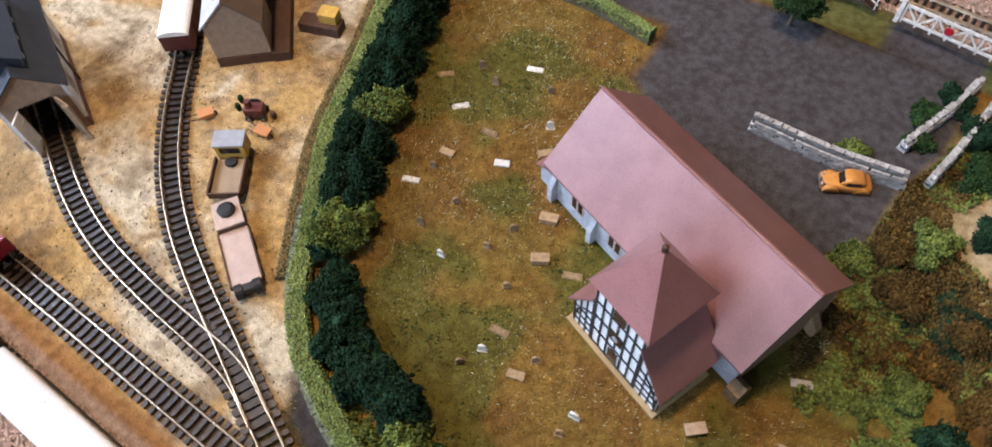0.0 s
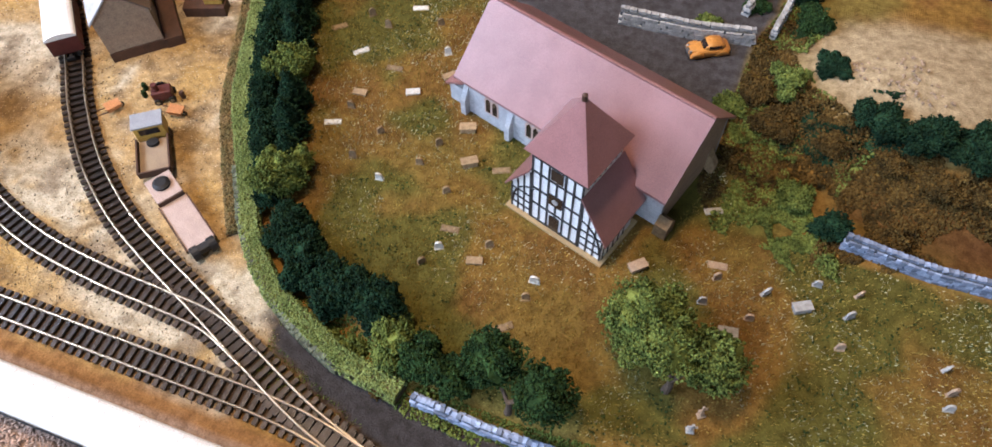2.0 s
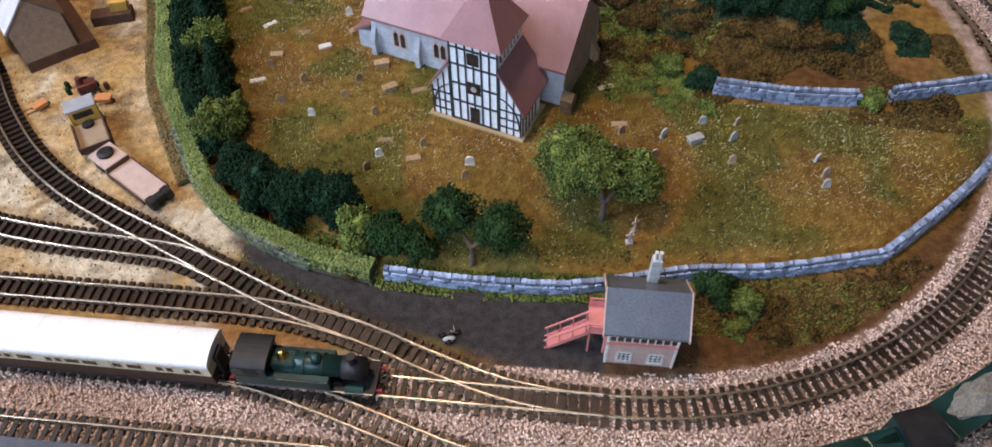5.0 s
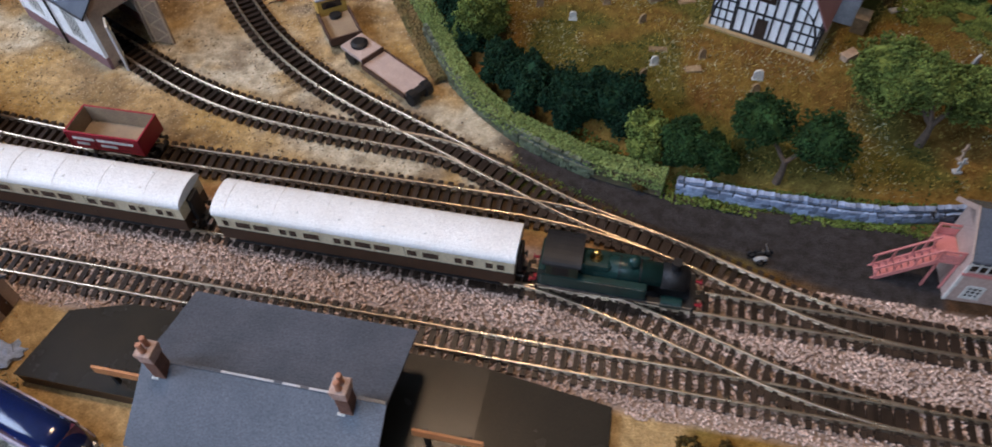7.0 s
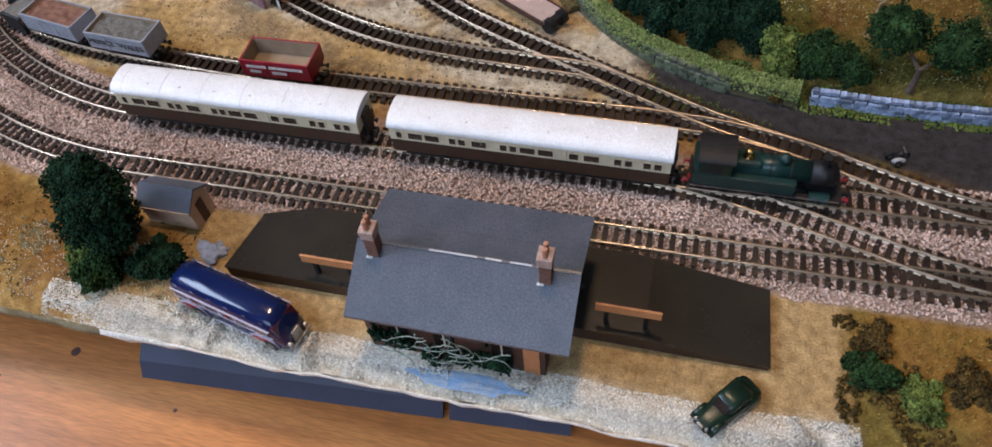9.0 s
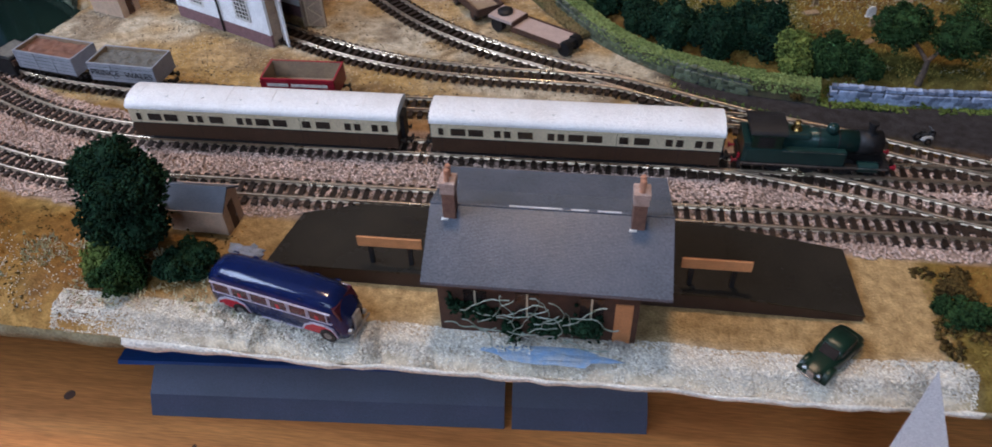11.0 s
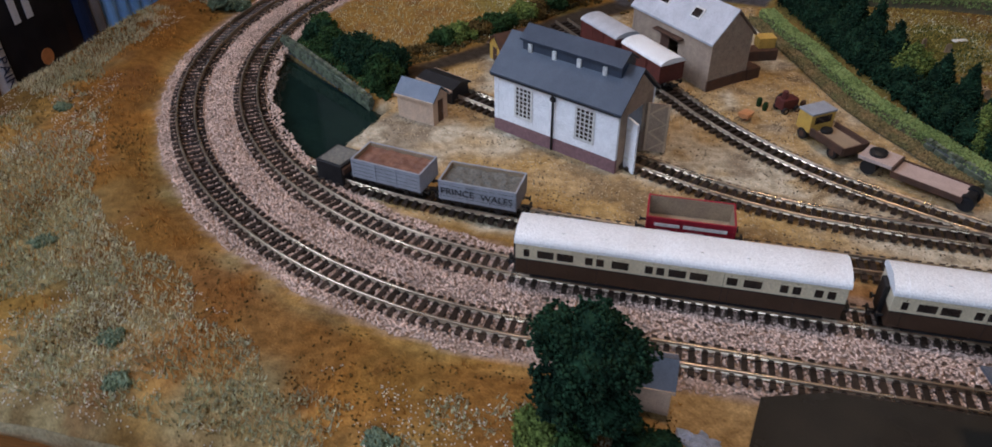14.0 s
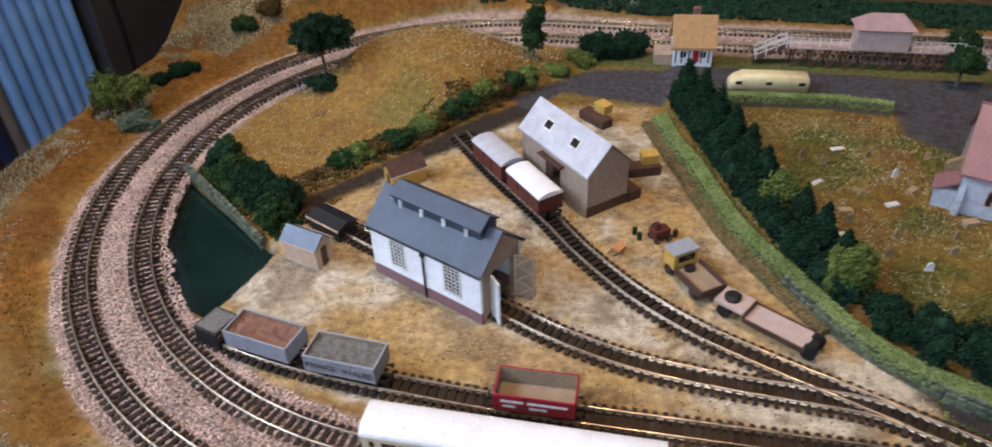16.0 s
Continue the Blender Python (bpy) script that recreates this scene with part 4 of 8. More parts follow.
open_wagon(-429, 118.5, -10.5, "wagon_grey", "grey open wagon with a reddish-brown load", "rust")
open_wagon(-384, 111.8, -4.5, "wagon_grey", "grey open wagon lettered in black with a gravel load", "coal", words=("PRINCE", "WALES"))
open_wagon(-291, 106, 0.5, "red", "bright red open wagon, empty, pale inside", inside_paint="wagon_inside", bars=True)


def buffer_stop(x, y, turn):
    t = thing("buffer_stop", "black timber-filled buffer stop at the siding end", "buffer stop", x, y, 0.5, turn)
    part("body", box(B(), -8, 8, -8.6, 8.6, 0, 11.4, 0.5), M["black"], t)
    part("infill", box(B(), -6.6, 6.6, -7.2, 7.2, 11.2, 11.7), M["coal"], t, "dark stone infill")
    part("beam", box(B(), 8, 9.2, -8, 8, 7, 10), M["brown"], t)


buffer_stop(-461, 126.5, -17)


def van(x, y, turn, label, roof, ribs=True):
    t = thing("goods_van", label, "wagon", x, y, 4.0, turn, group="goods vans")
    h, w = 19.0, 8.6
    part("body", box(B(), -h, h, -w, w, 4.4, 16.2, 0.2), M["maroon"], t)
    arc = [(-w - 0.4, 15.8)] + [(-(w + 0.4) * math.cos(math.radians(a)), 16.0 + 3.2 * math.sin(math.radians(a))) for a in range(10, 180, 16)] + [(w + 0.4, 15.8)]
    part("roof", prism(B(), arc, -h - 0.5, h + 0.5), M[roof], t, "arched roof")
    for s in (-1, 1):
        for k in (-h + 0.6, -6, 6, h - 0.6):
            part("strap", box(B(), k - 0.4, k + 0.4, *sorted((s * w, s * (w + 0.3))), 4.4, 15.8), M["maroon"], t)
        part("door", box(B(), -5.2, 5.2, *sorted((s * w, s * (w + 0.18))), 5, 15.4), M["maroon"], t)
        buffers(t, s * h, s, "black", 4.4)
        coupling(t, s * h, s, 3.2)
        part("solebar", box(B(), -h + 0.5, h - 0.5, *sorted((s * 5.6, s * 6.6)), 2.6, 4.4), M["black"], t)
    for ax in (-9.5, 9.5):
        wheelset(t, ax, 2.9)


van(-318, 267, -48.5, "maroon goods van with a cream roof beside the goods shed", "white_roof")
van(-347.5, 300, -48, "maroon brake van with a stained grey roof", "roof_light")


# ---------------------------------------------------------------- station
def station():
    t = thing("station_building", "brown station building with a wide slate-grey roof and two brick chimneys", "building", 0, 0, 0)
    part("wall", box(B(), -199, -130, -30.5, -12.3, -0.4, 28.5), M["brown"], t, "dark brown boarded wall")
    part("rear_wall", box(B(), -199, -130, -12.2, 2, 8.1, 34), M["brown"], t)
    roof = part("roof", prism(B(), [(-34.5, 27.2), (-9.5, 41.0), (4, 36.2), (22.5, 31.2), (22.5, 32.4), (4, 37.4), (-9.5, 42.4), (-34.5, 28.6)], -203.5, -120.5), M["slate"], t, "slate grey card roof")
    part("ridge", box(B(), -203.4, -120.6, -10.2, -8.8, 41.9, 42.6, 0.2), M["slate"], roof)
    for a, b in ((-176, -158), (-155, -149), (-146, -138)):
        part("glue_mark", box(B(), a, b, -10.0, -9.2, 42.5, 42.75, 0.1), M["roof_light"], roof, "pale worn mark on the ridge")
    for cx in (-196, -132.5):
        c = part("chimney", box(B(), cx - 2.2, cx + 2.2, -14.5, -9.5, 37, 54.5, 0.2), M["brick"], t, "brick chimney stack")
        part("chimney_cap", box(B(), cx - 2.8, cx + 2.8, -15.1, -8.9, 53.2, 55.4, 0.3), M["chimney_top"], c, "pale pinkish capping")
        part("collar", box(B(), cx - 2.5, cx + 2.5, -14.8, -9.2, 50.4, 53.2, 0.2), M["chimney_top"], c)
        part("flashing", box(B(), cx - 2.9, cx - 0.4, -15.2, -12.0, 38.2, 39.8, 0.2), M["stone_white"], c, "pale flashing")
        for py in (-13.2, -10.8):
            part("chimney_pot", lathe(B(), [(1.1, 55.3), (0.9, 56.5), (1.0, 59.6), (0.8, 60)], cx, py, 10), M["terracotta"], c)
    for x0, x1 in ((-190, -182), (-172, -164), (-150, -142)):
        w = part("window", box(B(), x0, x1, -30.8, -30.45, 10, 22), M["glass_dark"], t)
        part("frame", box(B(), (x0 + x1) / 2 - 0.3, (x0 + x1) / 2 + 0.3, -30.95, -30.7, 10, 22), M["cream"], w)
    part("door", box(B(), -138, -132, -30.9, -30.45, 0, 20), M["pine_stain"], t, "orange brown door")


station()

PLATFORM = [(-270, -11.5), (-264, 17), (-240, 24.5), (-105, 25.0), (-50.5, 20.5), (-49.5, -12.5)]
pf = thing("station_platform", "dark grey painted station platform with tapered ends", "platform")
def ramped(bm):
    for v in bm.verts:
        if v.co.z > 4 and v.co.x > -96:
            v.co.z -= 4.6 * min(1.0, (v.co.x + 96) / 44)
    return bm


body = prism(B(), PLATFORM, -0.5, 7.2, "z")
top = prism(B(), [(-158 + (x + 158) * 1.003, 6 + (y - 6) * 1.02) for x, y in PLATFORM], 7.2, 8.0, "z")
for bm in (body, top):
    bmesh.ops.bisect_plane(bm, geom=bm.verts[:] + bm.edges[:] + bm.faces[:], plane_co=(-96, 0, 0), plane_no=(1, 0, 0))
part("body", ramped(body), M["fascia"], pf, "dark platform side wall")
part("surface_panel", ramped(top), M["tarmac"], pf, "satin dark grey surface")


def running_in_board(x):
    t = thing("station_sign", "blank orange wooden board on two dark posts", "sign", x, -8.5, 8.0, group="platform signs")
    part("board", box(B(), -12.2, 12.2, -0.5, 0.5, 9.6, 14.2, 0.2), M["pine_stain"], t, "orange wooden board")
    for s in (-8, 7):
        part("post", box(B(), s - 0.8, s + 0.8, 0.5, 2.0, 0, 12.5), M["black"], t)


running_in_board(-221)
running_in_board(-103)


def loft(bm, sections):
    """Joins like outlines, given as lists of points, into one closed body."""
    rings = [[bm.verts.new(p) for p in s] for s in sections]
    n = len(rings[0])
    bm.faces.new(rings[0][::-1])
    bm.faces.new(rings[-1])
    for a, b in zip(rings, rings[1:]):
        for i in range(n):
            bm.faces.new((a[i], a[(i + 1) % n], b[(i + 1) % n], b[i]))
    return bm


def climber():
    """Wire and leaf creeper along the station front."""
    rng = random.Random(4)
    t = thing("creeper", "dark green straggling creeper against the station wall", "plant", -170, -33.5, 0)
    pos, size = [], []
    for _ in range(1700):
        x = rng.uniform(-25, 28)
        sag = 19 - 13 * math.exp(-((x - 2) / 17) ** 2) if x < 16 else 11
        z = rng.gauss(sag, 2.6) if rng.random() > 0.45 else rng.gauss(7 + 0.15 * x, 3.0)
        if noise.noise(Vector((x * 0.14, z * 0.16, 1))) < 0.0 or not 0.6 < z < 24 or x < -6 and z < 12:
            continue
        pos.append((x, rng.uniform(-2.2, 2.0), z))
        size.append([rng.uniform(0.5, 1.3) for _ in range(3)])
    scatter_mesh("leaves", OCTA_V, OCTA_F, pos, np.array([rng.uniform(0, 6.28) for _ in pos]), size, M["leaf_dark"], t)
    for k in range(19):
        p, a = Vector((rng.uniform(-27, 18), rng.uniform(-2.8, -1.8), rng.uniform(5, 22))), rng.uniform(-0.9, 0.5)
        run = [p]
        for _ in range(10):
            a += rng.uniform(-0.7, 0.7)
            p = p + Vector((1.9 * math.cos(a), rng.uniform(-0.3, 0.3), 1.9 * math.sin(a)))
            p.z = min(max(p.z, 1), 25)
            run.append(p.copy())
        part("stem", loft(B(), [[(q.x + 0.17 * math.cos(w), q.y + 0.2 * math.sin(w + 0.8), q.z + 0.2 * math.sin(w)) for w in (0, 1.57, 3.14, 4.71)] for q in run]), M["leaf_moss_wire"], t, "bare grey-green wire stem")


climber()
bm = blob(B(), 0, 0, 0.1, 20, 3.2, 0.8, 0.6, 3, 2)
solid("blue_scatter", bm, M["scatter_blue"], "pale blue dyed scatter below the creeper", "scatter", -160, -39, 0)


def gable_hut(name, label, x, y, z, turn, L_, W_, wall_h, ridge_h, wall, roof, door=True, window=False, over=1.2):
    """A small hut, its ridge along its own x."""
    t = thing(name, label, "hut", x, y, z, turn)
    part("wall", prism(B(), [(-W_ / 2, -0.4), (W_ / 2, -0.4), (W_ / 2, wall_h), (0, ridge_h - 0.4), (-W_ / 2, wall_h)], -L_ / 2, L_ / 2), M[wall], t)
    k = (ridge_h - wall_h) / (W_ / 2)
    e = W_ / 2 + over
    part("roof", prism(B(), [(-e, wall_h - over * k), (0, ridge_h), (e, wall_h - over * k), (e, wall_h - over * k + 1.0), (0, ridge_h + 1.0), (-e, wall_h - over * k + 1.0)], -L_ / 2 - over, L_ / 2 + over), M[roof], t)
    for sd in (-1, 1):
        part("eaves_board", box(B(), -L_ / 2 - over, L_ / 2 + over, *sorted((sd * e, sd * (e + 0.4))), wall_h - over * k - 0.3, wall_h - over * k + 1.0), M["hut_board"], t, "pale eaves board")
    if door:
        d = part("door", box(B(), L_ / 2 - 0.1, L_ / 2 + 0.25, -2.4, 2.4, 0, wall_h - 1.5), M["brown"], t, "dark door")
        part("door_handle", box(B(), L_ / 2 + 0.2, L_ / 2 + 0.6, 1.4, 1.8, 5, 5.6), M["steel"], d)
    if window:
        w = part("window", box(B(), -L_ / 2 - 0.2, -L_ / 2 + 0.1, -2, 2, 4, 8), M["glass_dark"], t)
        part("frame", box(B(), -L_ / 2 - 0.35, -L_ / 2 - 0.15, -0.25, 0.25, 4, 8), M["stone_white"], w)
    return t


gable_hut("lamp_hut", "brown wooden hut with a blue-grey roof on the platform end", -306, 15.0, 0, 0, 24, 15, 15, 20.5, "hut_board", "slate_pale")
bm = blob(B(), 0, 0, 0.4, 8, 6, 3.2, 0.7, 3, 7)
solid("rubble_mound", bm, M["stone_blue"], "heap of pale blue-grey rubble by the hut", "rubble", -284, -2, 0)


def round_section(x, half, z0, z1, top=0.55, n=7):
    pts = [(x, -half, z0), (x, half, z0)]
    for i in range(n + 1):
        a = math.pi * i / n
        pts.append((x, half * math.copysign(abs(math.cos(a)) ** top, math.cos(a)), z0 + (z1 - z0) * (0.62 + 0.38 * math.sin(a) ** 0.8)))
    return pts


def wheel(parent, x, y, r, tyre="black", rim="steel", width=2.0):
    w = part("wheel", tube(B(), (x, y - width / 2, r), (x, y + width / 2, r), r, r, 16), M[tyre], parent)
    part("hub", tube(B(), (x, y - width / 2 - 0.12, r), (x, y + width / 2 + 0.12, r), r * 0.5, r * 0.5, 10), M[rim], w)


def coach_section(x, half, z0, z1):
    """An upright-sided section with a well-rounded roof."""
    w, k = half, z1 - z0
    up = [(w * 0.97, 0.0), (w, 0.10), (w, 0.42), (w * 0.965, 0.60), (w * 0.93, 0.76), (w * 0.80, 0.90), (w * 0.52, 0.975), (w * 0.2, 1.0)]
    return [(x, y, z0 + k * f) for y, f in up] + [(x, -y, z0 + k * f) for y, f in reversed(up)]


def motor_coach():
    t = thing("motor_coach", "shiny dark blue vintage bus with red wheel arches", "bus", -256.5, -28.0, 0, -13.5)
    secs = [(-29, 5.0, 5.0, 12.5), (-28.2, 6.4, 3.2, 16.0), (-26.4, 7.1, 2.4, 18.2), (-22, 7.4, 2.2, 19.4), (-6, 7.5, 2.2, 20.0), (10, 7.5, 2.2, 19.8), (20, 7.4, 2.2, 19.2), (24.2, 7.1, 2.2, 17.8), (26.2, 6.7, 2.3, 14.4), (28.0, 6.0, 2.5, 11.0), (28.8, 4.6, 3.0, 9.0)]
    part("body", loft(B(), [coach_section(*s) for s in secs]), M["bus_blue"], t, "glossy dark blue body", True)
    for s in (-1, 1):
        for k in range(6):
            x0 = -25.2 + k * 8.0
            z0, z1 = 10.0, 14.4
            w = part("window", prism(B(), [(x0, z0), (x0 + 6.9, z0), (x0 + 6.5, z1), (x0 + 0.4, z1)], *sorted((s * 6.9, s * 7.52)), "y"), M["bus_glass"], t, "window showing the dark red interior")
            for xm in (x0 - 0.35, x0 + 6.95):
                part("pillar", box(B(), xm - 0.22, xm + 0.22, *sorted((s * 7.2, s * 7.62)), z0 - 0.2, z1 + 0.2), M["bus_trim"], w)
            if k % 2:
                part("seat_back", box(B(), x0 + 2.2, x0 + 3.6, *sorted((s * 7.45, s * 7.56)), z0 + 0.1, z0 + 2.4), M["bus_red"], w)
        for zz in (9.5, 14.5):
            part("trim_line", box(B(), -26.4, 23.6, *sorted((s * 7.0, s * 7.7)), zz, zz + 0.42, 0.08), M["bus_trim"], t, "pale lilac trim line")
        for wx in (-17, 19.5):
            arch = [(wx - 8.6, 3.0), (wx - 7.4, 5.4), (wx - 4.2, 7.4), (wx + 0.6, 7.7), (wx + 3.6, 6.6), (wx + 5.2, 3.0)]
            a = part("wheel_arch", prism(B(), arch, *sorted((s * 7.0, s * 7.72)), "y"), M["bus_red"], t, "red wheel arch")
            rim = [(x + (x - wx) * 0.09, 3.0 + (z - 3.0) * 1.17) for x, z in arch]
            part("arch_trim", prism(B(), rim + arch[::-1], *sorted((s * 7.1, s * 7.84)), "y"), M["bus_trim"], a)
            wheel(t, wx + 1.4, s * 6.7, 3.2, width=2.7)
        part("headlamp", tube(B(), (28.4, s * 4.9, 5.6), (29.7, s * 4.9, 5.6), 1.2, 1.0, 10), M["steel"], t)
        part("skirt_line", box(B(), -7, 10, *sorted((s * 7.2, s * 7.6)), 2.2, 2.7), M["bus_trim"], t)
        part("windscreen", prism(B(), [(25.2, 11.4), (27.0, 11.4), (25.0, 16.6), (23.6, 16.6)], *sorted((s * 0.5, s * 6.2)), "y"), M["bus_glass"], t)
        for k in range(6):
            part("roof_glint_strip", box(B(), -24 + k * 8.6, -21.8 + k * 8.6, *sorted((s * 5.9, s * 6.5)), 17.6, 18.1, 0.15), M["bus_blue"], t)
    part("radiator", box(B(), 28.2, 29.6, -2.4, 2.4, 3.0, 10.4, 0.5), M["steel"], t)
    part("bumper", box(B(), 29.4, 30.2, -6.6, 6.6, 2.6, 3.7, 0.2), M["steel"], t)
    part("underside", box(B(), -26, 26, -5.6, 5.6, 0.9, 2.6), M["black"], t)


motor_coach()


def motor_car(name, label, x, y, z, turn, paint, L_=27.0, W_=10.5, H_=9.6, saloon=False):
    t = thing(name, label, "car", x, y, z, turn)
    h, w = L_ / 2, W_ / 2
    low = [(-h, w * 0.7, 1.8, 4.2), (-h * 0.9, w * 0.92, 1.5, 5.2), (-h * 0.4, w, 1.4, 5.8), (h * 0.15, w * 0.95, 1.4, 5.8), (h * 0.6, w * 0.72, 1.4, 5.4), (h * 0.92, w * 0.6, 1.6, 4.8), (h, w * 0.5, 2.0, 4.0)]
    part("body", loft(B(), [round_section(*s) for s in low]), M[paint], t, "", True)
    up = [(-h * 0.75, w * 0.55, 5, 6.2), (-h * 0.55, w * 0.78, 5, H_ * 0.92), (-h * 0.1, w * 0.8, 5, H_), (h * 0.12, w * 0.76, 5, H_ * 0.94), (h * 0.32, w * 0.6, 5, 6.0)]
    part("cabin", loft(B(), [round_section(*s) for s in up]), M[paint], t, "", True)
    for s in (-1, 1):
        part("side_window", box(B(), -h * 0.5, h * 0.1, *sorted((s * w * 0.72, s * w * 0.83)), 6.0, 8.0, 0.2), M["glass_dark"], t)
        for wx in (-h * 0.6, h * 0.62):
            part("mudguard", loft(B(), [round_section(wx + k, 1.3, 1.4, zt) for k, zt in ((-4.2, 2.0), (-2.4, 4.6), (0, 5.2), (2.6, 4.2), (4.0, 1.8))]), M[paint], t, "", True).location.y = s * (w - 1.1) * MM
            wheel(t, wx, s * (w - 1.2), 2.1, width=1.6)
        part("headlamp", lathe(B(), [(0.7, 3.6), (0.9, 4.4), (0.4, 5.0)], h * 0.92, s * w * 0.5, 8), M["steel"], t)
    part("windscreen", prism(B(), [(h * 0.14, 6.0), (h * 0.34, 6.0), (h * 0.2, 8.4), (h * 0.1, 8.4)], -w * 0.55, w * 0.55, "y"), M["glass_dark"], t)
    part("bumper", box(B(), h - 0.2, h + 0.5, -w * 0.8, w * 0.8, 1.8, 2.6, 0.2), M["steel"], t)
    part("radiator", box(B(), h * 0.9, h + 0.2, -1.4, 1.4, 2.2, 4.6, 0.3), M["steel"], t)


motor_car("vintage_car", "dark green vintage open car with a silver radiator", -64, -30.5, 0, 228, "green_dark")
motor_car("saloon_car", "amber orange rounded saloon car on the tarmac", 45, 376, 8.2, 208, "amber", 24, 11, 9.6)


def cream_lorry():
    t = thing("charabanc", "cream rounded single-deck bus parked on the grey road", "bus", -165, 436, 7.6, 184)
    secs = [(-29, 6.2, 3.2, 12.5), (-27.5, 7.0, 2.6, 15.2), (0, 7.2, 2.4, 15.8), (20, 7.1, 2.4, 15.4), (26, 6.6, 2.4, 12.4), (29.5, 5.2, 3.0, 8.6)]
    part("body", loft(B(), [round_section(*s) for s in secs]), M["cream_paint"], t, "cream enamel body", True)
    part("skirt", box(B(), -28, 28, -6.9, 6.9, 0.8, 3.2, 0.2), M["black"], t)
    for s in (-1, 1):
        for k in (-26, -2, 20):
            part("window", box(B(), k, k + 5, *sorted((s * 6.9, s * 7.3)), 8.0, 10.6, 0.2), M["glass_dark"], t)
        for wx in (-17, 18):
            wheel(t, wx, s * 6.0, 2.8)


cream_lorry()


def motorbike():
    t = thing("motorcycle", "tiny grey motorcycle with sidecar on the cinders", "motorcycle", 2, 101, 0.3, 15)
    wheel(t, -3.4, 0, 2.0, width=0.8)
    wheel(t, 3.4, 0, 2.0, width=0.8)
    wheel(t, -1, -4.4, 1.6, width=0.8)
    part("frame", box(tube(B(), (-3.4, 0, 2), (3.4, 0, 2.6), 0.5, 0.5, 6), -1.6, 1.2, -0.7, 0.7, 1.6, 3.8, 0.2), M["steel"], t)
    part("handlebar", tube(tube(B(), (3.2, 0, 2), (2.2, 0, 5.2), 0.3, 0.3, 6), (2.2, -2, 5.4), (2.2, 2, 5.4), 0.28, 0.28, 6), M["steel"], t)
    part("saddle", box(B(), -2.6, 0.2, -0.7, 0.7, 3.9, 4.6, 0.3), M["black"], t)
    part("sidecar", blob(B(), -0.5, -3.0, 2.2, 3.2, 1.3, 1.4, 0.1), M["stone_grey"], t, "", True)


motorbike()
# ---------------------------------------------------------------- engine shed and yard
def paned_window(parent, cx, y, z0, w, h, s, cols=4, rows=7, frame="stone_white"):
    p = part("window", box(B(), cx - w / 2, cx + w / 2, *sorted((y, y + s * 0.15)), z0, z0 + h), M["glass_dark"], parent, "small-paned window")
    bm = B()
    for i in range(cols + 1):
        x = cx - w / 2 + i * w / cols
        k = 0.55 if i in (0, cols) else 0.27
        box(bm, x - k, x + k, *sorted((y + s * 0.1, y + s * 0.5)), z0, z0 + h)
    for j in range(rows + 1):
        z = z0 + j * h / rows
        k = 0.55 if j in (0, rows) else 0.25
        box(bm, cx - w / 2, cx + w / 2, *sorted((y + s * 0.12, y + s * 0.46)), z - k, z + k)
    part("frame", bm, M[frame], p, "white glazing bars")
    part("sill", box(B(), cx - w / 2 - 0.6, cx + w / 2 + 0.6, *sorted((y, y + s * 0.7)), z0 - 0.7, z0), M[frame], p)
    return p


